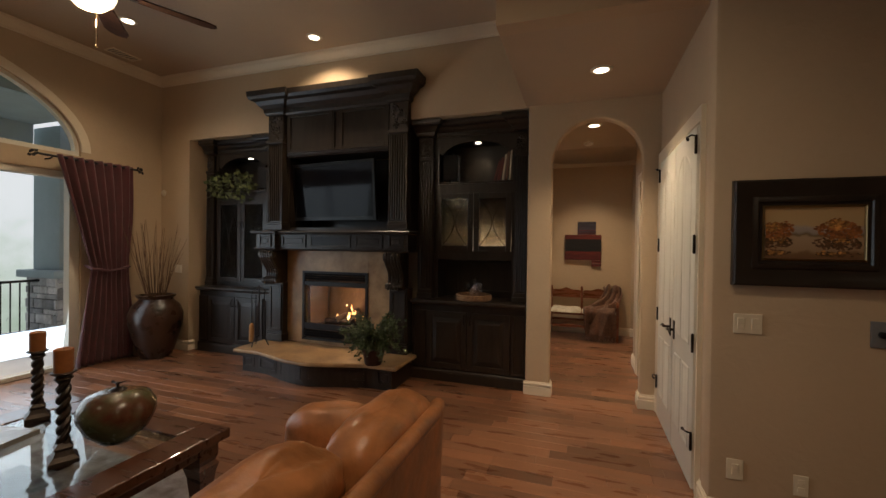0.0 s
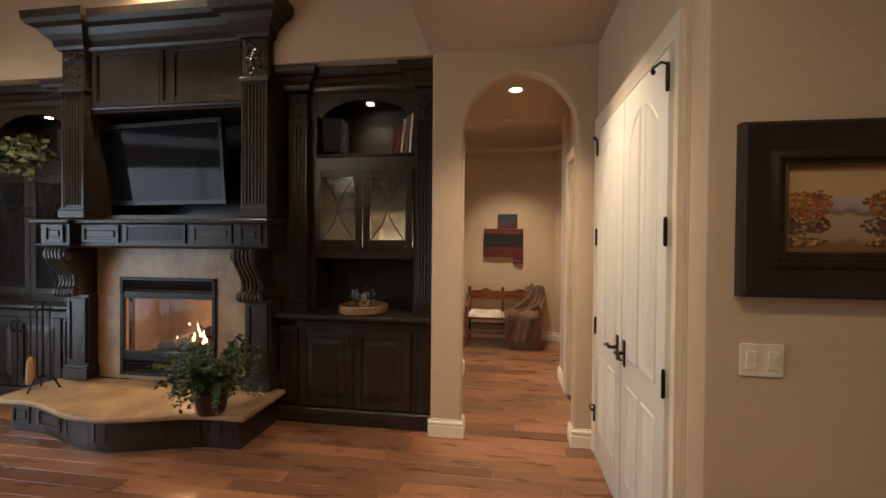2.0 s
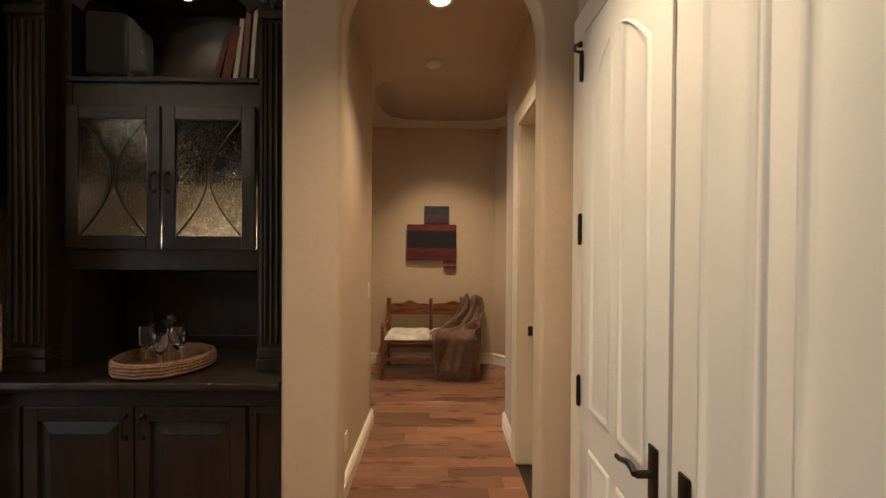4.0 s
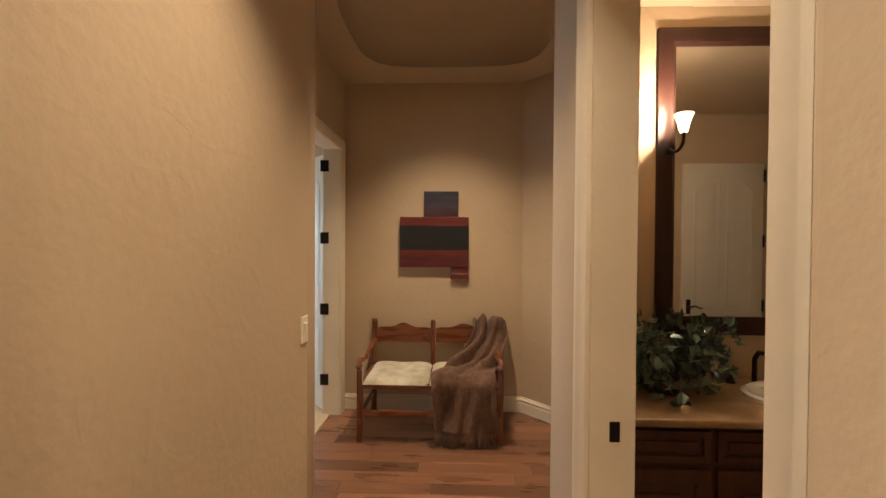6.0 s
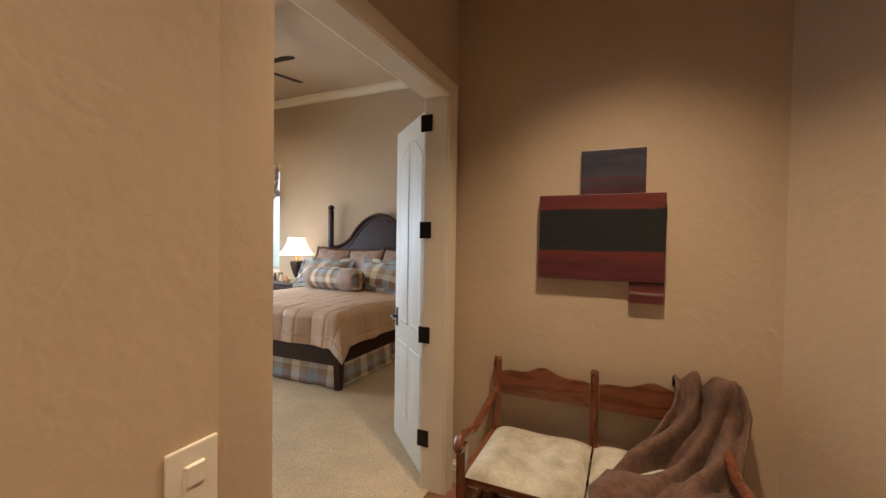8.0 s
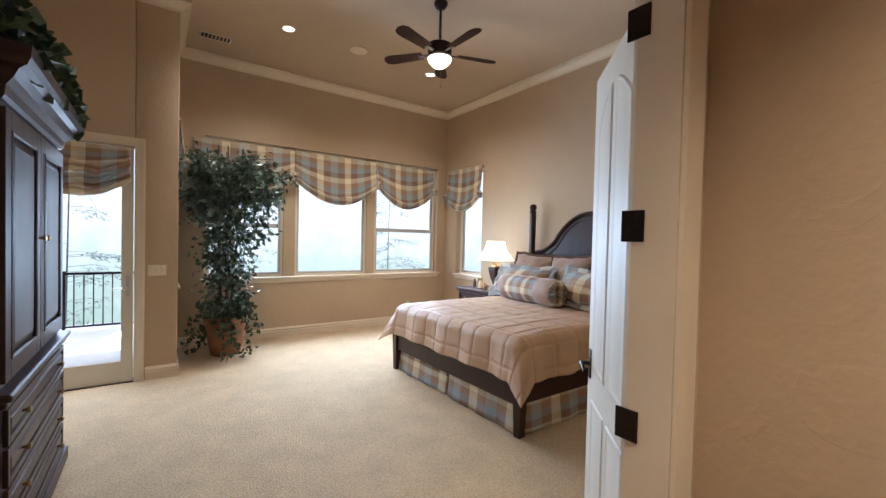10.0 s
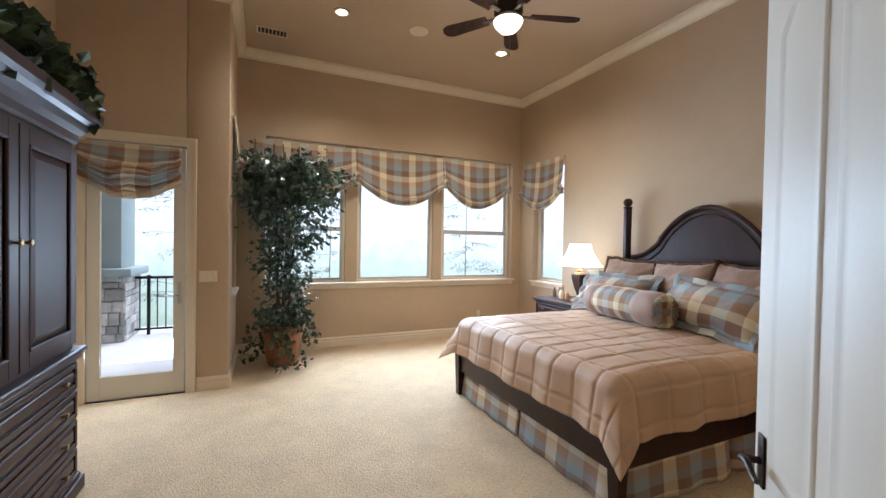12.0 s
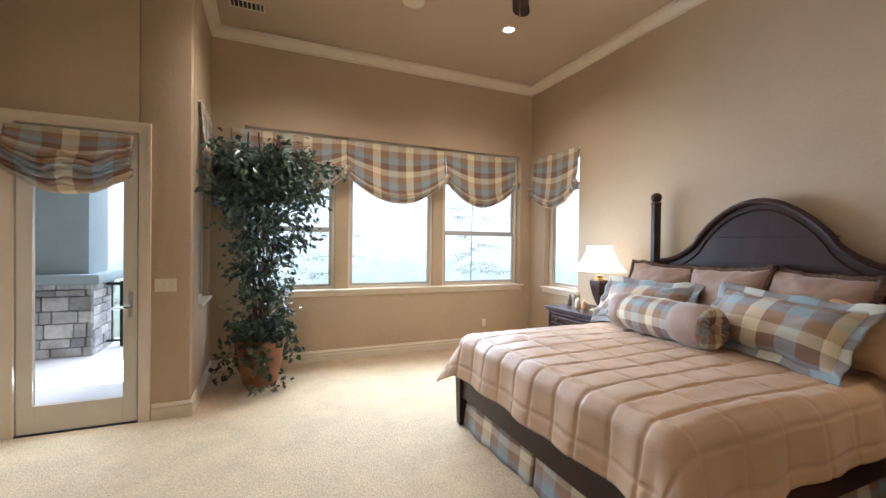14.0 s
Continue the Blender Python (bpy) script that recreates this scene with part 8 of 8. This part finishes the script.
lathe(bm, [(0.045, 0.295), (0.03, 0.305), (0.008, 0.31), (0.008, 0.325), (0.014, 0.335), (0.003, 0.34)], (0, 0, 0), 16)
tube(bm, [(-0.045, 0, 0.335), (0, 0, 0.333), (0.05, 0.01, 0.345)], 0.008, 6, 0.003)
part("lid", bm, BRONZE, vs, "bronze lid with small bird", True, True)
bkp = thing("picture_book", (-3.15, 1.62, TZ), "large flat picture book lying on the table", "book", "", 12)
bm = bm_new()
box(bm, (-0.20, -0.15, 0.0), (0.20, 0.15, 0.03), 0.003)
part("cover", bm, mat("glossy_cover", (0.30, 0.29, 0.27), 0.25), bkp, local=True)

sf = thing("leather_sofa", (-1.05, 1.2, 0), "cognac leather sofa with rolled arm and loose cushions", "sofa")


def soft(name, c, s, m=None, p=3.0, bulge=0.0, lab="", mat_=LEATHER, seed=0):
    """A plump cushion: rounded box with creases."""
    def fn(u, v):
        a, b = 2 * math.pi * u, math.pi * (v - 0.5)
        ca, sa, cb, sb = math.cos(a), math.sin(a), math.cos(b), math.sin(b)

        def pw(t):
            return math.copysign(abs(t) ** (2 / p), t)
        x, y, z = pw(cb) * pw(ca), pw(cb) * pw(sa), pw(sb)
        k = 1 + 0.05 * noise.noise((x * 2.3 + seed, y * 2.3, z * 2.3)) + 0.028 * noise.noise((x * 7 + seed, y * 7, z * 7))
        q = Vector((x * s[0] * k, y * s[1] * k, z * s[2] * k))
        q = (m @ q) if m else q
        return (c[0] + q.x, c[1] + q.y, c[2] + q.z)
    return grid_mesh(name, fn, 48, 28, mat_, sf, lab, closed_u=True)


bm = bm_new()
box(bm, (-1.52, 0.10, 0.06), (-0.66, 2.34, 0.36), 0.03)
part("base", bm, LEATHER, sf, "", True)


def back_fn(u, v):
    """The outer back panel: leans outward and rolls at its top."""
    y = 0.06 + 2.30 * u
    z = 0.06 + 0.76 * v
    x = -0.62 + 0.02 * v - 0.03 * math.sin(math.pi * u)
    end = max(0, (u - 0.90) / 0.10)
    return (x - 0.10 * end ** 2, y, z - 0.10 * end ** 3 * v)


grid_mesh("back_panel", back_fn, 40, 16, LEATHER, sf, "smooth leather outer back", thick=0.06)
bm = bm_new()
tube(bm, [(-0.635 - 0.10 * max(0, (u - 0.9) / 0.1) ** 2, 0.06 + 2.30 * u, 0.825 - 0.10 * max(0, (u - 0.90) / 0.10) ** 3) for u in [i / 20 for i in range(21)]], 0.035, 10)
part("back_roll", bm, LEATHER, sf, "", True)
soft("back_cushion", (-0.82, 1.93, 0.70), (0.15, 0.36, 0.22), pose(0, 0, 0, 0, 14, 0), 3.2, seed=2)
soft("back_cushion", (-0.88, 1.20, 0.72), (0.16, 0.38, 0.25), pose(0, 0, 0, 0, 14, 0), 3.2, seed=3)
soft("back_cushion", (-0.84, 0.40, 0.68), (0.16, 0.38, 0.24), pose(0, 0, 0, 0, 14, 0), 3.2, seed=4)
soft("arm", (-1.10, 2.20, 0.535), (0.42, 0.15, 0.22), None, 3.0, lab="rolled leather arm", seed=5)
soft("arm", (-1.10, 0.12, 0.52), (0.42, 0.15, 0.20), None, 3.0, lab="rolled leather arm", seed=6)
for y in (1.72, 1.17, 0.62):
    soft("seat_cushion", (-1.20, y, 0.44), (0.36, 0.28, 0.10), None, 4.0, seed=y * 3)
for x in (-1.45, -0.72):
    for y in (0.16, 2.28):
        bm = bm_new()
        lathe(bm, [(0.03, 0.0), (0.04, 0.03), (0.035, 0.07)], (x, y, 0), 12)
        part("foot", bm, ESPRESSO, sf)
fb = thing("fur_throw", (-1.25, 1.55, 0.54), "brown shaggy fur throw lying on the sofa", "blanket")


def fur_fn(u, v):
    return (-1.42 + 0.55 * u + 0.02 * math.sin(v * 14), 1.05 + 0.50 * v + 0.02 * math.sin(u * 12), 0.575 + 0.02 * math.sin(u * 8) * math.cos(v * 7) + 0.02 * noise.noise((u * 9, v * 9, 0)))


grid_mesh("fur", fur_fn, 30, 30, FUR, fb, thick=0.02)

# ---- bathroom seen past the hall ----
bm = bm_new()
box(bm, (0.89, 6.92, -0.1), (4.7, 7.0, 3.2))
box(bm, (4.6, 5.0, -0.1), (4.7, 6.92, 3.2))
box(bm, (0.89, 4.86, -0.1), (4.7, 4.96, 3.2))
struct("wall_bath", bm, WALL, "tan plaster bathroom walls")
bm = bm_new()
box(bm, (0.89, 4.96, 2.95), (4.6, 6.92, 3.05))
struct("ceiling_6", bm, CEIL, "tan bathroom ceiling")
bm = bm_new()
box(bm, (0.895, 4.96, -0.15), (4.6, 6.92, -0.005))
struct("floor_3", bm, STONE, "tan stone bathroom floor")
van = thing("vanity_cabinet", (1.7, 6.6, 0), "dark cherry bathroom vanity with panelled doors", "vanity")
VANW = mat("vanity_cherry", (0.06, 0.016, 0.009), 0.32, var=0.3, scale=4, bump=0.04, stretch=(5, 5, 1), coat=0.2)
bm = bm_new()
box(bm, (0.90, 6.38, 0.10), (2.9, 6.91, 0.81))
box(bm, (0.90, 6.44, 0.0), (2.9, 6.91, 0.10))
part("body", bm, VANW, van)
for x0 in (0.93, 1.42, 1.91, 2.40):
    bm = bm_new()
    panel_frame(bm, x0, x0 + 0.46, 0.13, 0.62, 6.36, 0.06, 0.022)
    part("door", bm, VANW, van)
    bm = bm_new()
    panel_frame(bm, x0, x0 + 0.46, 0.65, 0.79, 6.36, 0.03, 0.022)
    part("drawer", bm, VANW, van)
bm = bm_new()
box(bm, (0.895, 6.335, 0.812), (2.92, 6.915, 0.85), 0.012)
single("countertop", bm, STONE, "tan stone vanity counter with rounded edge", "countertop")
sink = thing("sink", (1.98, 6.60, 0.85), "oval white drop-in bathroom basin", "sink")
bm = bm_new()
m = pose(1.98, 6.60, 0.85) @ Matrix.Diagonal((1.25, 1, 1, 1))
lathe(bm, [(0.21, 0.001), (0.215, 0.018), (0.20, 0.026), (0.185, 0.02), (0.17, 0.006), (0.02, 0.002)], seg=40, m=m)
part("basin", bm, mat("white_porcelain", (0.75, 0.72, 0.66), 0.12, var=0.02, bump=0), sink, "", True)
fa = thing("faucet", (1.9, 6.83, 0.85), "dark bronze widespread faucet with lever taps", "faucet")
for x in (1.78, 2.06):
    bm = bm_new()
    lathe(bm, [(0.028, 0.85), (0.022, 0.87), (0.014, 0.90), (0.018, 0.92), (0.006, 0.93)], (x, 6.84, 0), 14)
    tube(bm, [(x, 6.84, 0.92), (x + (0.06 if x > 1.9 else -0.06), 6.80, 0.935)], 0.007, 6)
    part("tap", bm, BRONZE, fa, "", True)
bm = bm_new()
tube(bm, [(1.92, 6.85, 0.85), (1.92, 6.85, 0.98), (1.92, 6.82, 1.02), (1.92, 6.76, 1.03), (1.92, 6.72, 1.00), (1.92, 6.71, 0.96)], 0.013, 8)
part("spout", bm, BRONZE, fa, "", True)
mr = thing("wall_mirror", (1.95, 6.92, 2.0), "large bathroom mirror in a dark wooden frame", "mirror")
bm = bm_new()
picture_frame(bm, 1.40, 2.50, 1.10, 2.82, 6.918, [(0, 0), (0, 0.03), (0.02, 0.036), (0.06, 0.025), (0.08, 0.03), (0.10, 0.018), (0.10, 0.0)])
part("frame", bm, ESPRESSO, mr, "", True)
bm = bm_new()
box(bm, (1.49, 6.905, 1.19), (2.41, 6.912, 2.73))
part("mirror_glass", bm, mat("silvered_glass", (0.86, 0.86, 0.84), 0.02, 1.0, var=0.0, bump=0, rvar=0.0), mr)
bp_ = thing("bath_plant", (1.32, 6.68, 0.85), "green trailing houseplant in a dark pot on the counter", "potted plant")
pl = []
for k in range(15):
    pl += ball_places((1.36 + 0.16 * math.cos(k), 6.66 + 0.12 * math.sin(k * 1.4), 1.04 + 0.12 * math.sin(k * 2.2)), 0.11, 45, 300 + k)
leaves("foliage", [(max(a, 0.96), min(b, 6.88), max(c, 0.87), d, e, f) for a, b, c, d, e, f in pl], FICUS, bp_, 0.06, "", 0.7, 21, 0.35)
bm = bm_new()
box(bm, (1.25, 6.61, 0.851), (1.39, 6.75, 0.99), 0.01)
part("pot", bm, ESPRESSO, bp_)
sc = thing("wall_sconce", (1.46, 6.89, 2.25), "lit bell glass sconce on a bronze arm at the mirror", "light")
bm = bm_new()
tube(bm, eased([(1.46, 6.885, 2.14), (1.46, 6.81, 2.11), (1.46, 6.75, 2.14), (1.46, 6.74, 2.20)]), 0.009, 8)
part("arm", bm, BRONZE, sc, "", True)
bm = bm_new()
lathe(bm, [(0.035, 0), (0.035, 0.008), (0.02, 0.014)], m=Matrix.Translation((1.46, 6.893, 2.14)) @ pose(0, 0, 0, 90), seg=18)
part("wall_plate", bm, BRONZE, sc, "", True)
bm = bm_new()
lathe(bm, [(0.018, 2.195), (0.024, 2.215), (0.031, 2.25), (0.047, 2.29), (0.042, 2.292), (0.027, 2.255), (0.01, 2.215)], (1.46, 6.74, 0), 24)
part("shade", bm, BOWLM, sc, "frosted bell glass", True)
door("bathroom_door", (3.40, 5.0), 180, 0.80, "white arched-panel bathroom door against the wall", "bathroom doors", -1, -1, (-1,))
door("bathroom_door", (4.42, 5.0), 180, 0.78, "white arched-panel bathroom door against the wall", "bathroom doors", -1, -1, (-1,))
casing("trim_9", "cream moulded casing round the inner bathroom door", 4.96, 3.55, 4.48, 2.47, 1, axis="x")

# ---- patio, railing, pier, distance ----
CONC = mat("pale_concrete", (0.72, 0.73, 0.73), 0.8, var=0.06, scale=3, bump=0.15, bscale=60)
STUC = mat("grey_green_stucco", (0.34, 0.42, 0.44), 0.85, var=0.06, scale=3, bump=0.3, bscale=60)
bm = bm_new()
box(bm, (-9.6, -6.0, -0.25), (-7.2, 7.04, -0.03))
box(bm, (-7.2, -6.0, -0.25), (-6.3, 5.6, -0.03))
box(bm, (-7.2, 5.6, -0.25), (-5.77, 7.04, -0.03))
struct("pavement", bm, CONC, "pale concrete patio floor")
bm = bm_new()
box(bm, (-140, -140, -16.2), (60, 140, -16.0))
struct("ground", bm, mat("grey_green_ground", (0.10, 0.13, 0.07), 0.95, var=0.4, scale=0.3, bump=0.3, bscale=8), "sloping green ground far below the patio")
pier = thing("patio_column", (-8.85, 5.17, -0.03), "grey stucco column on a stacked stone pier", "column")
KX0, KX1, KY0, KY1 = -9.27, -8.42, 4.74, 5.60
bm = bm_new()
box(bm, (KX0 + 0.04, KY0 + 0.04, -0.03), (KX1 - 0.04, KY1 - 0.04, 0.97))
part("core", bm, mat("mortar", (0.22, 0.21, 0.20), 0.95, bump=0.3), pier)
bm = bm_new()
box(bm, (KX0 - 0.10, KY0 - 0.10, 0.97), (KX1 + 0.10, KY1 + 0.10, 1.10), 0.02)
part("cap", bm, STUC, pier, "smooth grey-green cap", True)
bm = bm_new()
box(bm, (KX0 + 0.06, KY0 + 0.06, 1.10), (KX1 - 0.06, KY1 - 0.06, 3.6), 0.02)
part("shaft", bm, STUC, pier, "", True)
rnd = random.Random(21)
STONES = mat("grey_ledge_stone", (0.48, 0.49, 0.49), 0.85, var=0.25, scale=6, bump=0.5, bscale=24, random_tone=0.45)
for face in range(3):
    z = -0.03
    while z < 0.95:
        h = min(rnd.choice([0.09, 0.13, 0.17, 0.2]), 0.97 - z)
        if h < 0.03:
            break
        a, end = (KY0, KY1) if face == 0 else (KX0, KX1)
        while a < end - 0.02:
            w = min(rnd.uniform(0.13, 0.34), end - a)
            if end - a - w < 0.06:
                w = end - a
            o = rnd.uniform(0.0, 0.02)
            bm = bm_new()
            if face == 0:
                box(bm, (KX1 - 0.05, a + 0.005, z + 0.005), (KX1 + o, a + w - 0.005, z + h - 0.005), 0.012)
            elif face == 1:
                box(bm, (a + 0.005, KY1 - 0.05, z + 0.005), (a + w - 0.005, KY1 + o, z + h - 0.005), 0.012)
            else:
                box(bm, (a + 0.005, KY0 - o, z + 0.005), (a + w - 0.005, KY0 + 0.05, z + h - 0.005), 0.012)
            part("stone", bm, STONES, pier)
            a += w
        z += h
rail = thing("patio_railing", (-8.9, 4.0, -0.03), "black iron patio railing with upright bars", "railing")
for ya, yb in ((-5.0, KY0), (KY1, 7.0)):
    for z0, z1, hw in ((0.90, 0.94, 0.025), (0.05, 0.08, 0.015)):
        bm = bm_new()
        box(bm, (-8.9 - hw, ya, z0), (-8.9 + hw, yb, z1), 0.004)
        part("rail", bm, BLACK, rail)
me = None
for i in range(100):
    y = -5.0 + 0.12 * i
    if KY0 - 0.03 < y < KY1 + 0.03:
        continue
    big = i % 15 == 0
    if me is None or big:
        bm = bm_new()
        w = 0.022 if big else 0.008
        box(bm, (-w, -w, -0.03 if big else 0.10), (w, w, 0.98 if big else 0.93))
        m2 = finish(bm, "bar", BLACK)
        if not big and me is None:
            me = m2
    if not big and me is None:
        me = m2
    ob = new("post" if big else "bar", m2 if big else me)
    ob.parent = rail
    ob.matrix_parent_inverse = rail.matrix_basis.inverted()
    ob.location = (-8.9, y, -0.02)
bm = bm_new()
box(bm, (-9.5, -6.0, 3.62), (-7.2, 4.7, 3.8))
box(bm, (-7.2, -6.0, 3.85), (-6.3, 4.7, 4.0))
box(bm, (-9.3, -6.0, 3.3), (-9.0, 4.7, 3.62))
struct("ceiling_7", bm, STUC, "grey-green stucco patio roof")
bm = bm_new()
box(bm, (-9.5, -6.2, -0.03), (-6.3, -6.0, 3.62))
struct("wall_patio", bm, STUC, "grey-green stucco patio side wall")


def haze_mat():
    """Self-lit backdrop: bright overcast sky over woods, their pale haze painted into the ramp."""
    m = bpy.data.materials.new("glowing_distance")
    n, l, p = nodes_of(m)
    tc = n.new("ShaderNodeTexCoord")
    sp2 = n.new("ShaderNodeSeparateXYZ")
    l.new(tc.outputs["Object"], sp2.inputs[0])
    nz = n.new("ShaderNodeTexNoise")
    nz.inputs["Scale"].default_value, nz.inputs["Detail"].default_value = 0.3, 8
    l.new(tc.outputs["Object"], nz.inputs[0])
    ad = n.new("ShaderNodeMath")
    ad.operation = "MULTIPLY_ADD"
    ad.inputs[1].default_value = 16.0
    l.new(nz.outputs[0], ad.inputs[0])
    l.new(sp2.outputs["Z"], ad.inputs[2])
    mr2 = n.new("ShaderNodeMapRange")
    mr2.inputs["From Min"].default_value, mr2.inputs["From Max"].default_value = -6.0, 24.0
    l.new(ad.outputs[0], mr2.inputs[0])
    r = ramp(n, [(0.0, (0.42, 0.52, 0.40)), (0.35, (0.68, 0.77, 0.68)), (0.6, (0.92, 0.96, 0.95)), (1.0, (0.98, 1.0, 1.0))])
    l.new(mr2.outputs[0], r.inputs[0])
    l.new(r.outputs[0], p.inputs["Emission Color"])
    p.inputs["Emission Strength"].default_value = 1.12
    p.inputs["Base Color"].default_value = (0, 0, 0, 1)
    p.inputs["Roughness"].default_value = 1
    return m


def far_fn(u, v):
    a = radians(60 + 190 * u)
    return (-7 + 75 * math.cos(a), 8 + 75 * math.sin(a), -16 + 55 * v)


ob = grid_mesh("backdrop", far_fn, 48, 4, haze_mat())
tagged(ob, "glowing backdrop of overcast sky over woods paled by painted haze", "", "", "structure")
# bright haze is painted into the pines: needles and bark coloured pale
HAZENEEDLE = mat("hazy_pine_needle", (0.30, 0.36, 0.32), 0.8, var=0.4, scale=3, bump=0, island=0.5)
HAZEBARK = mat("hazy_pale_bark", (0.34, 0.34, 0.33), 0.9, var=0.3, scale=3, bump=0.2)
for tx, ty, th_, seed in ((-34, 24.5, 26, 1), (-38, 13.0, 26, 2), (-21.5, 38.0, 25, 3), (-30, 3.0, 26, 4)):
    t = thing("pine_tree", (tx, ty, -16), "tall thin pine tree beyond the patio", "tree", "pines beyond the house")
    rnd = random.Random(seed)
    bm = bm_new()
    tube(bm, [(tx, ty, -16), (tx + 0.2, ty, -4), (tx, ty + 0.2, -16 + th_)], 0.08, 8, 0.02)
    part("trunk", bm, HAZEBARK, t)
    bm = bm_new()
    pl = []
    for i in range(46):
        z = -4 + (th_ - 13) * rnd.random()
        a = rnd.random() * 6.28
        ln = 3.2 * (1 - (z + 4) / (th_ - 8)) + 0.5
        e = Vector((tx + ln * math.cos(a), ty + ln * math.sin(a), z + rnd.uniform(-0.4, 0.3)))
        s = Vector((tx + 0.1, ty, z + 0.1))
        tube(bm, [s, s.lerp(e, 0.5) + Vector((0, 0, 0.15)), e], 0.016, 4, 0.006)
        for q in range(26):
            c = s.lerp(e, 0.3 + 0.75 * rnd.random()) + Vector((rnd.uniform(-0.25, 0.25), rnd.uniform(-0.25, 0.25), rnd.uniform(-0.15, 0.1)))
            pl.append((c.x, c.y, c.z, math.cos(a), math.sin(a), -0.2))
    part("limb", bm, HAZEBARK, t)
    leaves("crown", pl, HAZENEEDLE, t, 0.30, "", 0.7, seed, 0.06)

# ---- plank floor, last ----
rnd = random.Random(77)
W = 0.127
near, far = [], []


def lay(x0, x1, y0, y1, skip):
    y = y0
    while y < y1 - 0.01:
        h = min(W, y1 - y)
        x = x0 - rnd.uniform(0, 0.9)
        while x < x1:
            ln = rnd.choice([0.45, 0.6, 0.8, 1.0, 1.25, 1.5])
            a, b = max(x, x0), min(x + ln, x1)
            if b - a > 0.03 and not skip((a + b) / 2, y + h / 2):
                (near if (y > 2.6 and a > -4.3) else far).append((a, b, y, y + h))
            x += ln
        y += W


lay(-6.10, 0.757, -0.8, 4.90, lambda x, y: False)
lay(0.757, 3.99, -0.8, 3.10, lambda x, y: False)
lay(-0.545, 0.73, 4.905, 6.62, lambda x, y: False)
lay(-0.905, 1.30, 6.62, 8.44, lambda x, y: x > 0.9 and (y < 6.9 or y > 8.2) and x + abs(y - 7.6) > 1.9)


def plank(bm, a, b, y0, y1, rnd):
    g, k = 0.0006, 0.0018
    t = -0.001 + rnd.uniform(-0.0005, 0.0004)
    lo = [(a + g, y0 + g), (b - g, y0 + g), (b - g, y1 - g), (a + g, y1 - g)]
    hi = [(a + g + k, y0 + g + k), (b - g - k, y0 + g + k), (b - g - k, y1 - g - k), (a + g + k, y1 - g - k)]
    v = [bm.verts.new((x, y, -0.018)) for x, y in lo] + [bm.verts.new((x, y, t - 0.002)) for x, y in lo] + [bm.verts.new((x, y, t)) for x, y in hi]
    for o in (0, 4):
        for i in range(4):
            j = (i + 1) % 4
            bm.faces.new((v[o + i], v[o + j], v[o + 4 + j], v[o + 4 + i]))
    bm.faces.new(v[8:12])


near.sort(key=lambda q: abs((q[0] + q[1]) / 2 - 0.1) + 0.3 * abs(q[2] - 4.5))
far += near[300:]
for a, b, y0, y1 in near[:300]:
    bm = bm_new()
    plank(bm, a, b, y0, y1, rnd)
    me = bpy.data.meshes.new("plank")
    bm.to_mesh(me)
    bm.free()
    me.materials.append(PLANK)
    ob = new("plank", me)
    ob.parent = floor_wood
bm = bm_new()
for q in far:
    plank(bm, *q, rnd)
me = bpy.data.meshes.new("planks")
bm.to_mesh(me)
bm.free()
me.materials.append(PLANKS)
ob = new("planks", me)
ob.parent = floor_wood
tagged(ob, kind="stuff")
